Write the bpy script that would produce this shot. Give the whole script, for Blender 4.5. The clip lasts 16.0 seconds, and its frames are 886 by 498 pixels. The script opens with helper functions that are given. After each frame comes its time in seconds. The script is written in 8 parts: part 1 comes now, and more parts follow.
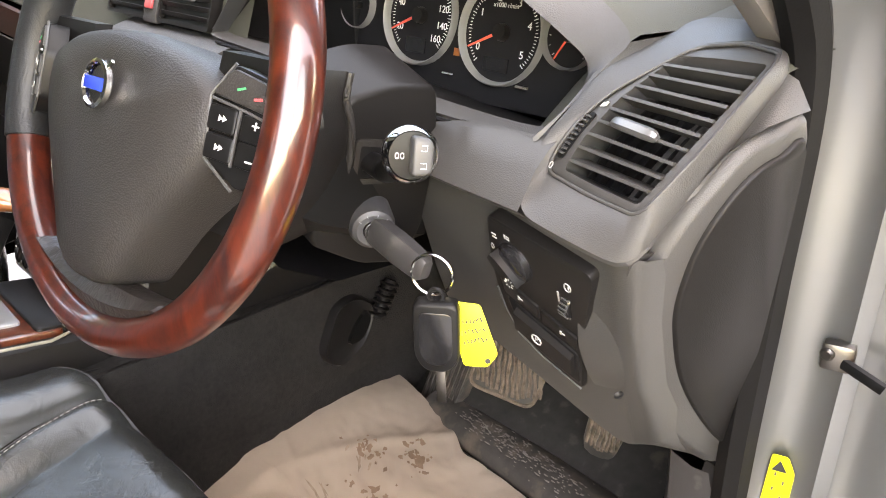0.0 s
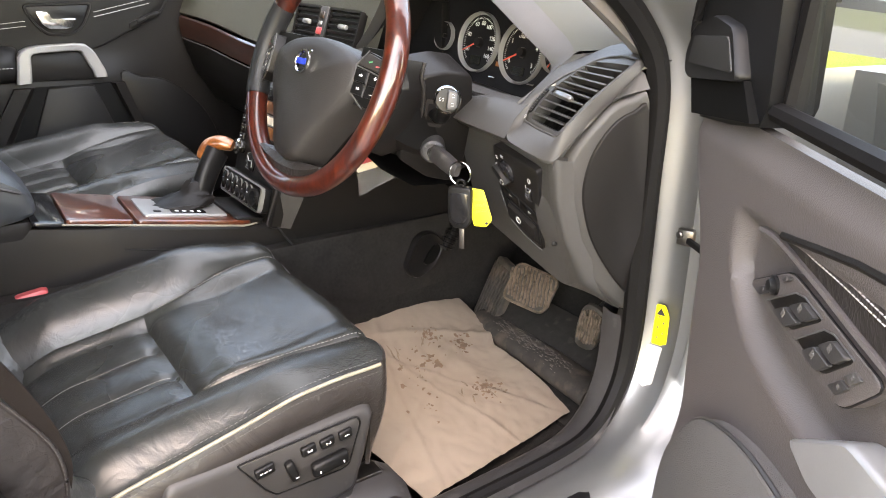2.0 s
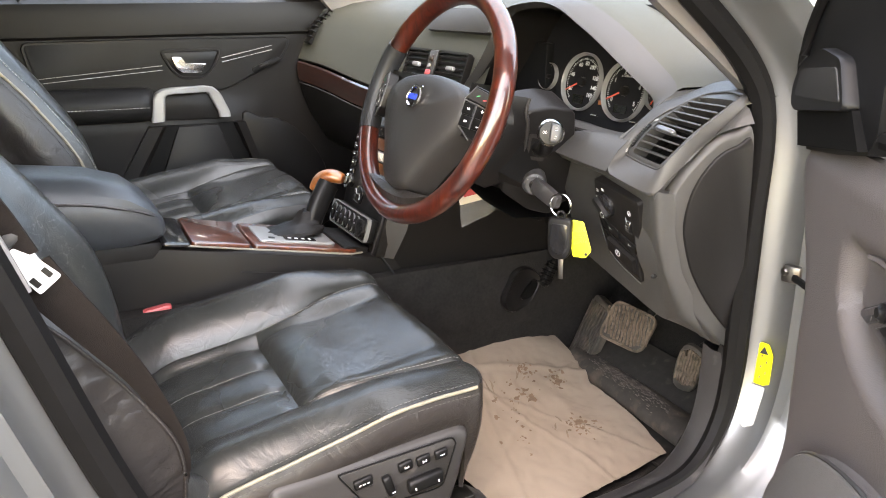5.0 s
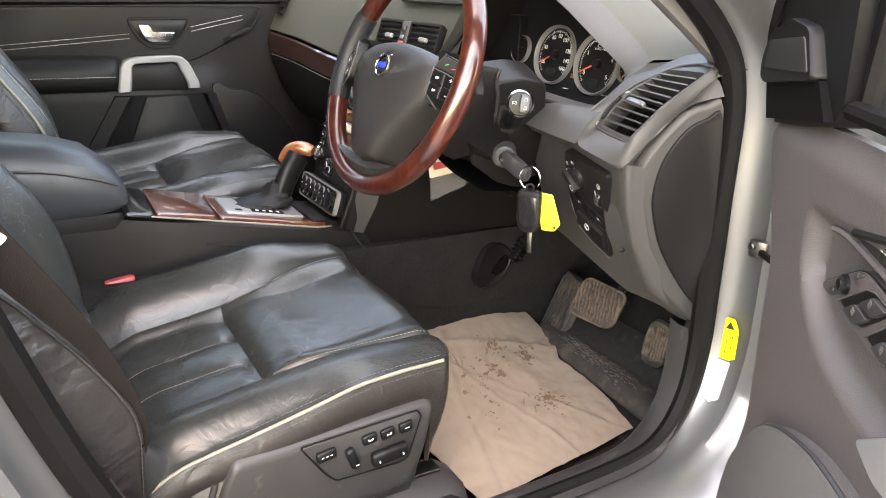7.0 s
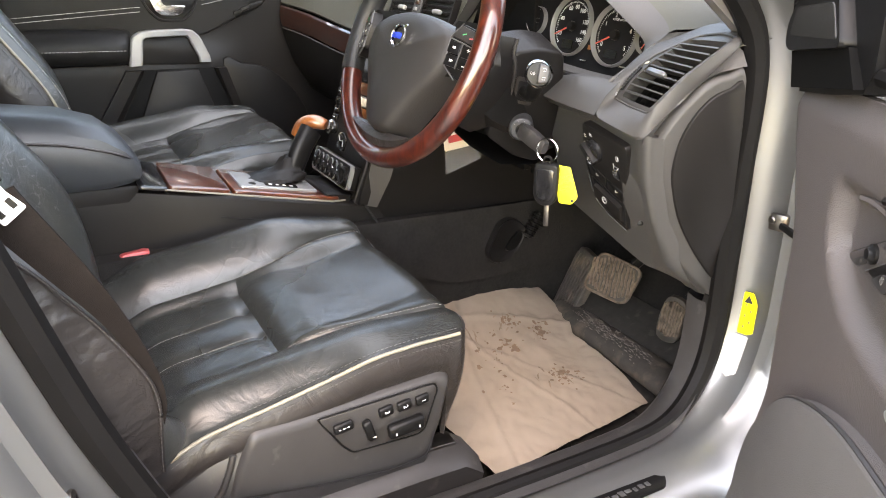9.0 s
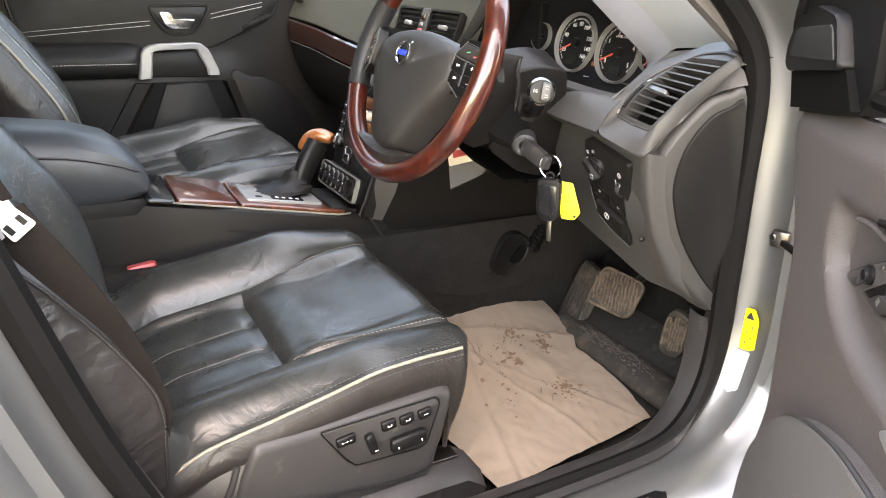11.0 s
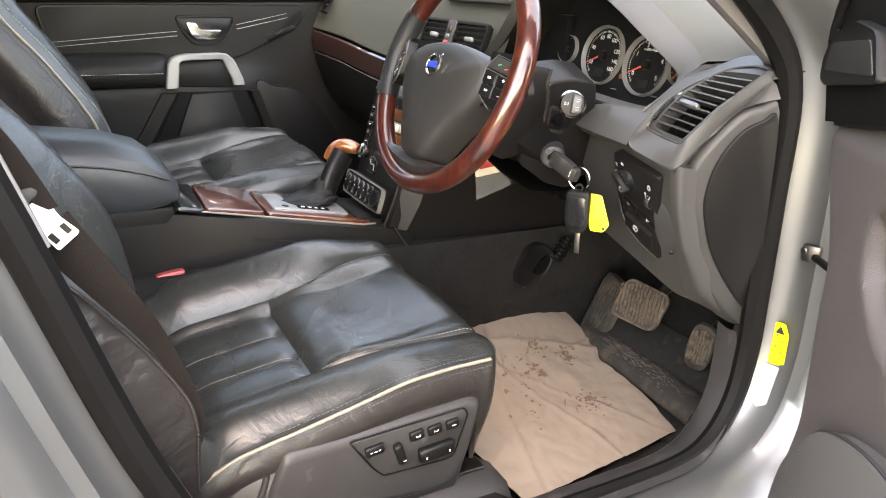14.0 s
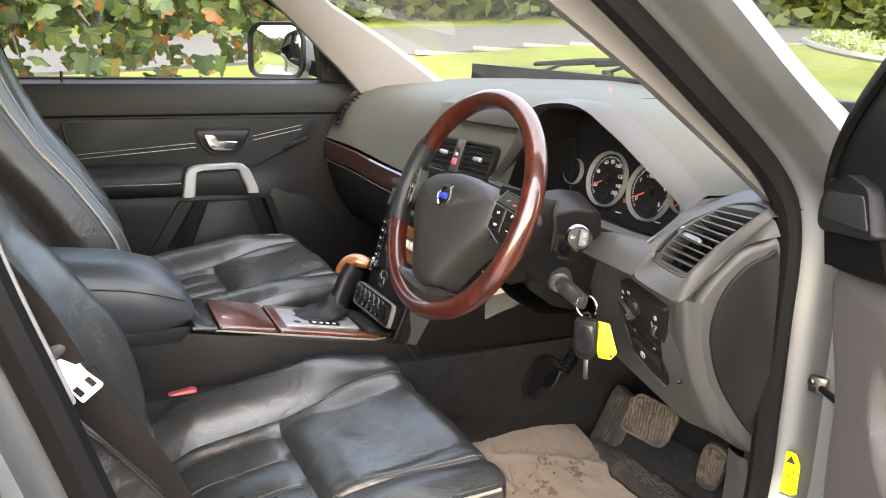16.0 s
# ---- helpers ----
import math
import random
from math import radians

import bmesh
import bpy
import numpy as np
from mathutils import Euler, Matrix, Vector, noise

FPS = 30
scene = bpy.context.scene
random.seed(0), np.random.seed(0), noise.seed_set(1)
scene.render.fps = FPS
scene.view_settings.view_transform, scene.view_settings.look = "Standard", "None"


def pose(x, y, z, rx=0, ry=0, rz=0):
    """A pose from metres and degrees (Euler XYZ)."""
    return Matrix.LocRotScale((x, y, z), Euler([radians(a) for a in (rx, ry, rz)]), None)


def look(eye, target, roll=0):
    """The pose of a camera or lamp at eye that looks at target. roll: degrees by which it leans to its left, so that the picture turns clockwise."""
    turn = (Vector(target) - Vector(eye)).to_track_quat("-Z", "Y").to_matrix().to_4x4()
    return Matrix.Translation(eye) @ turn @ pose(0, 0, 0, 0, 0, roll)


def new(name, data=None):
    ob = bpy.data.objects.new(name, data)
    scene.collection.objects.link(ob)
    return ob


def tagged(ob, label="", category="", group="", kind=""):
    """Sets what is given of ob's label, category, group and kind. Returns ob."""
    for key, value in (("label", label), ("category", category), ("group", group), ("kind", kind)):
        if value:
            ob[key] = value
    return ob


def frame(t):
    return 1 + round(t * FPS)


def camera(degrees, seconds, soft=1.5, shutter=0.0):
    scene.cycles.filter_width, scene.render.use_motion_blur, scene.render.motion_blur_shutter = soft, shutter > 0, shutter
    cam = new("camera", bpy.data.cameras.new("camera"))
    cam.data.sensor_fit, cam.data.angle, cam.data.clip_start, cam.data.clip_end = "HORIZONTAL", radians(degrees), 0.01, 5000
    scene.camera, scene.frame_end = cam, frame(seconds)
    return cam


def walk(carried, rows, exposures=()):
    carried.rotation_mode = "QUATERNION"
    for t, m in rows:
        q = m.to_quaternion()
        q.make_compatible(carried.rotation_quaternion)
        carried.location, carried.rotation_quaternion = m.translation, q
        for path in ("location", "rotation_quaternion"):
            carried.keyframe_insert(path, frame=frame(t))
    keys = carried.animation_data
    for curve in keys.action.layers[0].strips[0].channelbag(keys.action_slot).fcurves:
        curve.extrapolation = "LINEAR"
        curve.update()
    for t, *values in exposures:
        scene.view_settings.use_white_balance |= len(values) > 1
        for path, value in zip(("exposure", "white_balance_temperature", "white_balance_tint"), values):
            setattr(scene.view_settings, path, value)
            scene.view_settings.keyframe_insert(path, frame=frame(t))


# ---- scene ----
cam = camera(61.1, 16.0, soft=1.0)
METRES, EYE, TILT, LEAN, TURN = 1.02, 1.18, -25.0, 0.0, 45.0
SIDE = 0.9736
ROWS = [
    (0.0, 0.0, 0.0, 0.0, -0.0, 0.0, 0.0),
    (0.5, -0.0222, -0.1313, -0.0384, 2.58, 0.57, 0.7),
    (1.0, -0.0348, -0.297, -0.1086, 1.71, 1.74, -0.92),
    (1.5, 0.0291, -0.4131, -0.1417, 3.7, 3.63, -3.04),
    (2.0, 0.1378, -0.4959, -0.1972, 8.14, 3.31, -5.15),
    (2.5, 0.1433, -0.5263, -0.2165, 11.82, 2.95, -7.22),
    (3.0, 0.1368, -0.5602, -0.2633, 16.04, 2.76, -9.56),
    (3.5, 0.1463, -0.5687, -0.2885, 17.66, 2.78, -10.36),
    (4.0, 0.1465, -0.5582, -0.2726, 17.36, 3.99, -9.6),
    (4.5, 0.1338, -0.5396, -0.2411, 16.61, 5.42, -8.61),
    (5.0, 0.1388, -0.5291, -0.2318, 15.16, 6.24, -7.66),
    (7.5, 0.1514, -0.5078, -0.2441, 13.29, 4.79, -8.07),
    (8.0, 0.1464, -0.5067, -0.2466, 13.62, 4.08, -8.15),
    (8.5, 0.1438, -0.4993, -0.2483, 13.86, 3.56, -8.2),
    (9.0, 0.139, -0.5046, -0.2508, 14.03, 3.33, -8.21),
    (9.5, 0.1471, -0.5124, -0.2465, 14.2, 3.44, -8.28),
    (10.0, 0.1495, -0.5145, -0.243, 14.3, 3.72, -8.39),
    (12.5, 0.1386, -0.5119, -0.2433, 14.94, 4.09, -8.78),
    (13.0, 0.138, -0.5117, -0.2443, 15.09, 4.15, -8.86),
    (13.5, 0.1334, -0.5217, -0.2441, 15.32, 4.29, -9.02),
    (14.0, 0.1251, -0.5234, -0.2447, 15.54, 4.55, -9.16),
    (14.5, 0.127, -0.5249, -0.2415, 15.65, 5.15, -9.21),
    (15.0, 0.1346, -0.5293, -0.2325, 15.66, 5.88, -9.02),
    (15.5, 0.1257, -0.5533, -0.1802, 15.54, 9.08, -8.97),
    (16.0, 0.1176, -0.5614, -0.1808, 15.97, 10.65, -9.35),
]
walk(cam, [(t, pose(SIDE, 0, EYE, TILT, LEAN, TURN) @ pose(METRES * x, METRES * y, METRES * z, 90 + pitch, roll, yaw)) for t, x, y, z, yaw, pitch, roll in ROWS],
     exposures=[(0.0, 4.50, 9900, 18), (1.0, 4.36, 9900, 18), (2.5, 4.21, 9700, 17), (16.0, 4.19, 9800, 17)])

# ---- daylight ----
SUN_EL, SUN_AZ = radians(56), radians(118)   # azimuth from +y towards +x
world = bpy.data.worlds.new("sky")
scene.world = world
world.use_nodes = True
wn = world.node_tree.nodes
sky = wn.new("ShaderNodeTexSky")
sky.sky_type = "NISHITA"
sky.sun_disc = False
sky.sun_elevation, sky.sun_rotation = SUN_EL, SUN_AZ
sky.air_density, sky.dust_density, sky.ozone_density = 1.0, 0.5, 0.8
wn["Background"].inputs["Strength"].default_value = 0.15
world.node_tree.links.new(sky.outputs[0], wn["Background"].inputs["Color"])
sun = new("sun", bpy.data.lights.new("sun", "SUN"))
sun.data.energy, sun.data.angle, sun.data.color = 0.42, radians(150.0), (1.0, 0.9, 0.78)
aim = Vector((math.sin(SUN_AZ) * math.cos(SUN_EL), math.cos(SUN_AZ) * math.cos(SUN_EL), math.sin(SUN_EL)))
sun.matrix_world = look(aim * 20, (0, 0, 0))

# ---- materials ----
def material(name, color, rough=0.5, metal=0.0, vary=0.15, scale=30.0, bump=0.1, grain=400.0, depth=0.0006,
             coat=0.0, spec=0.5, dirt=None, dirt_amount=0.0, dirt_scale=6.0, kind="noise", sheen=0.0, rough_vary=0.12):
    """A procedural surface: colour that varies at two scales, grain as relief, patches of dirt."""
    m = bpy.data.materials.new(name)
    m.use_nodes = True
    nt = m.node_tree
    n, l = nt.nodes, nt.links
    b = n["Principled BSDF"]
    co = n.new("ShaderNodeTexCoord").outputs["Object"]

    def tex(s, detail=4.0, typ="ShaderNodeTexNoise"):
        t = n.new(typ)
        t.inputs["Scale"].default_value = s
        if typ == "ShaderNodeTexNoise":
            t.inputs["Detail"].default_value = detail
        l.new(co, t.inputs["Vector"])
        return t
    big, fine = tex(scale * 0.15), tex(scale)
    mix = n.new("ShaderNodeMath")
    mix.operation = "ADD"
    l.new(big.outputs[0], mix.inputs[0]), l.new(fine.outputs[0], mix.inputs[1])
    ramp = n.new("ShaderNodeMapRange")
    ramp.inputs["From Min"].default_value, ramp.inputs["From Max"].default_value = 0.6, 1.4
    ramp.inputs["To Min"].default_value, ramp.inputs["To Max"].default_value = 1 - vary, 1 + vary
    l.new(mix.outputs[0], ramp.inputs["Value"])
    tint = n.new("ShaderNodeVectorMath")
    tint.operation = "SCALE"
    tint.inputs[0].default_value = color
    l.new(ramp.outputs[0], tint.inputs["Scale"])
    out = tint.outputs[0]
    if dirt:
        d = tex(dirt_scale, 8.0)
        dr = n.new("ShaderNodeMapRange")
        dr.inputs["From Min"].default_value, dr.inputs["From Max"].default_value = 0.62 - 0.3 * dirt_amount, 0.74 - 0.2 * dirt_amount
        l.new(d.outputs[0], dr.inputs["Value"])
        mx = n.new("ShaderNodeMix")
        mx.data_type = "RGBA"
        l.new(dr.outputs[0], mx.inputs[0]), l.new(out, mx.inputs[6])
        mx.inputs[7].default_value = (*dirt, 1)
        out = mx.outputs[2]
    l.new(out, b.inputs["Base Color"])
    rr = n.new("ShaderNodeMapRange")
    rr.inputs["To Min"].default_value, rr.inputs["To Max"].default_value = max(0.02, rough - rough_vary), min(1, rough + rough_vary)
    l.new(big.outputs[0], rr.inputs["Value"]), l.new(rr.outputs[0], b.inputs["Roughness"])
    b.inputs["Metallic"].default_value = metal
    b.inputs["Coat Weight"].default_value = coat
    b.inputs["Coat Roughness"].default_value = 0.05
    b.inputs["Specular IOR Level"].default_value = spec
    b.inputs["Sheen Weight"].default_value = sheen
    if bump:
        g = tex(grain, 2.0) if kind == "noise" else tex(grain, 0, "ShaderNodeTexVoronoi")
        bp = n.new("ShaderNodeBump")
        bp.inputs["Strength"].default_value, bp.inputs["Distance"].default_value = bump, depth
        l.new(g.outputs[0], bp.inputs["Height"]), l.new(bp.outputs[0], b.inputs["Normal"])
    return m


def leather_material(name, color, rough, creases, wear=0.0, spec=0.45):
    """Hide with pore grain and long creases worn into it."""
    m = material(name, color, rough, vary=0.2, scale=14, bump=0.25, grain=900, depth=0.0004, kind="voronoi", spec=spec, rough_vary=0.08)
    n, l = m.node_tree.nodes, m.node_tree.links
    b = n["Principled BSDF"]
    co = n.new("ShaderNodeTexCoord").outputs["Object"]
    w = n.new("ShaderNodeTexNoise")
    w.inputs["Scale"].default_value, w.inputs["Detail"].default_value, w.inputs["Distortion"].default_value = 16, 6, 1.6
    l.new(co, w.inputs["Vector"])
    r = n.new("ShaderNodeMapRange")
    r.inputs["From Min"].default_value, r.inputs["From Max"].default_value = 0.40, 0.60
    l.new(w.outputs[0], r.inputs["Value"])
    bp = n.new("ShaderNodeBump")
    bp.inputs["Strength"].default_value, bp.inputs["Distance"].default_value = creases, 0.0014
    old = b.inputs["Normal"].links[0].from_node
    l.new(r.outputs[0], bp.inputs["Height"]), l.new(bp.outputs[0], old.inputs["Normal"])
    # fine wrinkles: crossing lines worn into the hide, gathered in patches
    mp, wob, add = n.new("ShaderNodeMapping"), n.new("ShaderNodeTexNoise"), n.new("ShaderNodeMixRGB")
    mp.inputs["Scale"].default_value, mp.inputs["Rotation"].default_value = (1.6, 0.6, 1.0), (0.0, 0.0, 0.6)
    wob.inputs["Scale"].default_value, wob.inputs["Detail"].default_value = 14, 3
    add.blend_type = "LINEAR_LIGHT"
    add.inputs[0].default_value = 0.03
    v, vr, pt, pr, vm = n.new("ShaderNodeTexVoronoi"), n.new("ShaderNodeMapRange"), n.new("ShaderNodeTexNoise"), n.new("ShaderNodeMapRange"), n.new("ShaderNodeMath")
    v.feature = "DISTANCE_TO_EDGE"
    v.inputs["Scale"].default_value, pt.inputs["Scale"].default_value = 105, 7
    vm.operation = "MULTIPLY"
    vr.inputs["From Min"].default_value, vr.inputs["From Max"].default_value = 0.0, 0.16
    vr.inputs["To Min"].default_value, vr.inputs["To Max"].default_value = 1.0, 0.0
    pr.inputs["From Min"].default_value, pr.inputs["From Max"].default_value = 0.48, 0.68
    l.new(co, wob.inputs["Vector"]), l.new(co, add.inputs[1]), l.new(wob.outputs[1], add.inputs[2]), l.new(add.outputs[0], mp.inputs["Vector"])
    l.new(mp.outputs[0], v.inputs["Vector"]), l.new(co, pt.inputs["Vector"]), l.new(v.outputs[0], vr.inputs["Value"])
    l.new(pt.outputs[0], pr.inputs["Value"]), l.new(vr.outputs[0], vm.inputs[0]), l.new(pr.outputs[0], vm.inputs[1])
    b2 = n.new("ShaderNodeBump")
    b2.inputs["Strength"].default_value, b2.inputs["Distance"].default_value = min(1.0, creases * 0.75), 0.0007
    b2.invert = True
    l.new(vm.outputs[0], b2.inputs["Height"]), l.new(b2.outputs[0], bp.inputs["Normal"])
    if wear:
        # pale hairlines where the hide has cracked, in patches
        k = n.new("ShaderNodeTexNoise")
        k.inputs["Scale"].default_value, k.inputs["Detail"].default_value, k.inputs["Distortion"].default_value = 48, 4, 0.8
        q = n.new("ShaderNodeTexNoise")
        q.inputs["Scale"].default_value = 8
        l.new(co, k.inputs["Vector"]), l.new(co, q.inputs["Vector"])
        d, a, line, patch, mul = n.new("ShaderNodeMath"), n.new("ShaderNodeMath"), n.new("ShaderNodeMapRange"), n.new("ShaderNodeMapRange"), n.new("ShaderNodeMath")
        d.operation, a.operation, mul.operation = "SUBTRACT", "ABSOLUTE", "MULTIPLY"
        d.inputs[1].default_value = 0.5
        l.new(k.outputs[0], d.inputs[0]), l.new(d.outputs[0], a.inputs[0]), l.new(a.outputs[0], line.inputs["Value"])
        line.inputs["From Min"].default_value, line.inputs["From Max"].default_value = 0.004, 0.011
        line.inputs["To Min"].default_value, line.inputs["To Max"].default_value = 1.0, 0.0
        patch.inputs["From Min"].default_value, patch.inputs["From Max"].default_value = 0.50, 0.62
        l.new(q.outputs[0], patch.inputs["Value"])
        l.new(line.outputs[0], mul.inputs[0]), l.new(patch.outputs[0], mul.inputs[1])
        mx = n.new("ShaderNodeMix")
        mx.data_type = "RGBA"
        src = b.inputs["Base Color"].links[0].from_socket
        l.new(mul.outputs[0], mx.inputs[0]), l.new(src, mx.inputs[6]), l.new(mx.outputs[2], b.inputs["Base Color"])
        mx.inputs[7].default_value = (wear, wear, wear * 0.95, 1)
    return m


def wood_material(name, dark, light, scale=9.0, coat=1.0, axis=(1, 6, 1), rough=0.3, gloss=0.03):
    """Lacquered veneer: stretched grain under a clear coat."""
    m = bpy.data.materials.new(name)
    m.use_nodes = True
    n, l = m.node_tree.nodes, m.node_tree.links
    b = n["Principled BSDF"]
    co = n.new("ShaderNodeTexCoord").outputs["Object"]
    mp = n.new("ShaderNodeMapping")
    mp.inputs["Scale"].default_value = axis
    l.new(co, mp.inputs["Vector"])
    t = n.new("ShaderNodeTexNoise")
    t.inputs["Scale"].default_value, t.inputs["Detail"].default_value, t.inputs["Distortion"].default_value = scale, 8, 2.0
    l.new(mp.outputs[0], t.inputs["Vector"])
    f = n.new("ShaderNodeTexNoise")
    f.inputs["Scale"].default_value, f.inputs["Detail"].default_value = scale * 14, 3
    l.new(mp.outputs[0], f.inputs["Vector"])
    ad = n.new("ShaderNodeMath")
    ad.operation = "MULTIPLY_ADD"
    ad.inputs[1].default_value = 0.35
    l.new(f.outputs[0], ad.inputs[0]), l.new(t.outputs[0], ad.inputs[2])
    r = n.new("ShaderNodeValToRGB")
    r.color_ramp.elements[0].position, r.color_ramp.elements[0].color = 0.45, (*dark, 1)
    r.color_ramp.elements[1].position, r.color_ramp.elements[1].color = 0.85, (*light, 1)
    l.new(ad.outputs[0], r.inputs["Fac"]), l.new(r.outputs[0], b.inputs["Base Color"])
    b.inputs["Roughness"].default_value = rough
    b.inputs["Coat Weight"].default_value, b.inputs["Coat Roughness"].default_value = coat, gloss
    return m


def glass_material(name, tint=(0.9, 0.95, 0.93), alpha=0.08):
    """Thin pane: clear with a reflecting surface."""
    m = bpy.data.materials.new(name)
    m.use_nodes = True
    n, l = m.node_tree.nodes, m.node_tree.links
    n.remove(n["Principled BSDF"])
    tr, gl, mx, fr = n.new("ShaderNodeBsdfTransparent"), n.new("ShaderNodeBsdfGlossy"), n.new("ShaderNodeMixShader"), n.new("ShaderNodeLayerWeight")
    tr.inputs[0].default_value = (*tint, 1)
    gl.inputs["Roughness"].default_value = 0.01
    pw, sc = n.new("ShaderNodeMath"), n.new("ShaderNodeMath")
    pw.operation, sc.operation = "POWER", "MULTIPLY_ADD"
    pw.inputs[1].default_value, sc.inputs[1].default_value, sc.inputs[2].default_value = 5.0, 0.9, 0.045
    fr.inputs["Blend"].default_value = 0.5
    l.new(fr.outputs["Facing"], pw.inputs[0]), l.new(pw.outputs[0], sc.inputs[0]), l.new(sc.outputs[0], mx.inputs[0])
    l.new(tr.outputs[0], mx.inputs[1]), l.new(gl.outputs[0], mx.inputs[2])
    l.new(mx.outputs[0], n["Material Output"].inputs["Surface"])
    return m


LEATHER = leather_material("black_leather", (0.0225, 0.0245, 0.0235), 0.27, 0.34, 0.045, 0.6)
LEATHER_SOFT = leather_material("black_leather_smooth", (0.028, 0.030, 0.029), 0.31, 0.3, 0.08, 0.6)
LEATHER_SIDE = leather_material("brown_black_leather", (0.0215, 0.0185, 0.0175), 0.36, 0.6, 0.0, 0.45)
LEATHER_DOOR = leather_material("black_leather_flat", (0.0115, 0.0112, 0.0112), 0.40, 0.05, 0.0, 0.15)
GRAIN_LEATHER = leather_material("grained_leather", (0.03, 0.034, 0.038), 0.4, 0.05)
RIM_LEATHER = leather_material("rim_leather", (0.014, 0.0145, 0.0155), 0.42, 0.35, 0.0, 0.35)
PIPING = material("cream_piping", (0.19, 0.172, 0.135), 0.5, vary=0.2, scale=60, dirt=(0.25, 0.2, 0.13), dirt_amount=0.2, dirt_scale=40)
THREAD = material("grey_thread", (0.075, 0.072, 0.067), 0.8)
PALE_SEAM = material("light_grey_thread", (0.22, 0.21, 0.19), 0.8)
LIGHT_THREAD = material("pale_thread", (0.42, 0.40, 0.37), 0.8)
DIAL_RING = material("dull_silver_ring", (0.26, 0.26, 0.25), 0.35, metal=0.4, vary=0.1, bump=0)
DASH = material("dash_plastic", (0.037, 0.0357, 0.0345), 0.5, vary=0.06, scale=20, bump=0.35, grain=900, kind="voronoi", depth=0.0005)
# dash plastic made paler and greener for windscreen light on the upper faces
DASH_TOP_LIT = material("dash_top_plastic_lit", (0.048, 0.049, 0.039), 0.6, spec=0.3, vary=0.06, scale=20, bump=0.35, grain=900, kind="voronoi", depth=0.0005)
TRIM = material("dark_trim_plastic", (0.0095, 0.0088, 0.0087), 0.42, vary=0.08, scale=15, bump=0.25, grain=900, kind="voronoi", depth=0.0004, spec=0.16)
TRIM_SCUFFED = material("scuffed_trim_plastic", (0.031, 0.0295, 0.0295), 0.42, vary=0.15, scale=25, bump=0.2, grain=700, spec=0.35, dirt=(0.07, 0.066, 0.062), dirt_amount=0.05, dirt_scale=30)
DOOR_PLASTIC = material("door_plastic", (0.076, 0.066, 0.063), 0.48, vary=0.06, scale=12, bump=0.3, grain=650, kind="voronoi", depth=0.0010)
BLACK = material("black_plastic", (0.0065, 0.0065, 0.0068), 0.38, vary=0.1, bump=0.1, grain=900, spec=0.2)
DIAL = material("matt_black_dial", (0.006, 0.006, 0.007), 0.7, vary=0.05, bump=0.0, spec=0.2)
BLACK_GLOSS = material("gloss_black_plastic", (0.01, 0.01, 0.011), 0.15, vary=0.05, bump=0.0)
RUBBER = material("seal_rubber", (0.0058, 0.0055, 0.0056), 0.5, vary=0.15, scale=40, bump=0.15, grain=500, spec=0.09)
CARPET = material("dark_carpet", (0.020, 0.0188, 0.0180), 0.95, vary=0.35, scale=150, bump=0.8, grain=700, depth=0.003, spec=0.1, dirt=(0.03, 0.028, 0.025), dirt_amount=0.05, dirt_scale=9)
MAT_FLAT = material("dusty_rubber", (0.026, 0.024, 0.022), 0.7, vary=0.3, scale=60, bump=0.3, grain=200, spec=0.2, dirt=(0.06, 0.052, 0.043), dirt_amount=0.05, dirt_scale=30)
MAT_RUBBER = material("muddy_rubber", (0.034, 0.030, 0.026), 0.65, vary=0.4, scale=60, bump=0.4, grain=200, dirt=(0.085, 0.068, 0.052), dirt_amount=0.4, dirt_scale=28)
PEDAL = material("dusty_pedal_rubber", (0.105, 0.080, 0.060), 0.85, vary=0.6, scale=90, bump=0.7, grain=260, depth=0.003, dirt=(0.045, 0.033, 0.024), dirt_amount=0.35, dirt_scale=70)
PAPER = material("brown_paper", (0.265, 0.212, 0.166), 0.8, vary=0.07, scale=12, bump=0.4, grain=18, depth=0.006)
DRY_MUD = material("pale_dried_mud", (0.13, 0.115, 0.10), 0.9, vary=0.3, scale=90, bump=0.3, grain=300)
STAIN = material("damp_mud_stain", (0.15, 0.095, 0.06), 0.7, vary=0.4, scale=80)
SMEAR = material("dry_mud_smear", (0.185, 0.138, 0.102), 0.8, vary=0.5, scale=120)
WOOD_RIM = wood_material("red_walnut_lacquer", (0.012, 0.0020, 0.0015), (0.066, 0.0105, 0.0045), 7, coat=0.75, axis=(7, 7, 1.2), rough=0.30, gloss=0.06)
WOOD_BURR = wood_material("burr_walnut_veneer", (0.034, 0.0062, 0.003), (0.14, 0.034, 0.012), 14, axis=(3, 1, 1))
WOOD_DARK = wood_material("dark_walnut_trim", (0.010, 0.0036, 0.003), (0.030, 0.0085, 0.005), 12, axis=(1, 3, 3))
WOOD_KNOB = wood_material("amber_wood", (0.11, 0.027, 0.006), (0.34, 0.11, 0.028), 18, axis=(1, 1, 1))
PAD_PLASTIC = material("airbag_pad_plastic", (0.022, 0.0200, 0.0190), 0.45, vary=0.08, scale=25, bump=0.45, grain=700, kind="voronoi", depth=0.0006, spec=0.4)
SATIN = material("satin_grey_metal", (0.17, 0.17, 0.168), 0.34, metal=0.7, vary=0.06, bump=0)
STALK_GREY = material("grey_rocker", (0.055, 0.055, 0.055), 0.5, bump=0)
LOCK_GREY = material("grey_lock_plastic", (0.034, 0.034, 0.036), 0.4, bump=0)
CHROME = material("satin_chrome", (0.72, 0.72, 0.71), 0.16, metal=1.0, vary=0.05, bump=0)
BRUSHED = material("brushed_aluminium", (0.31, 0.31, 0.305), 0.38, metal=0.5, vary=0.05, bump=0.1, grain=600)
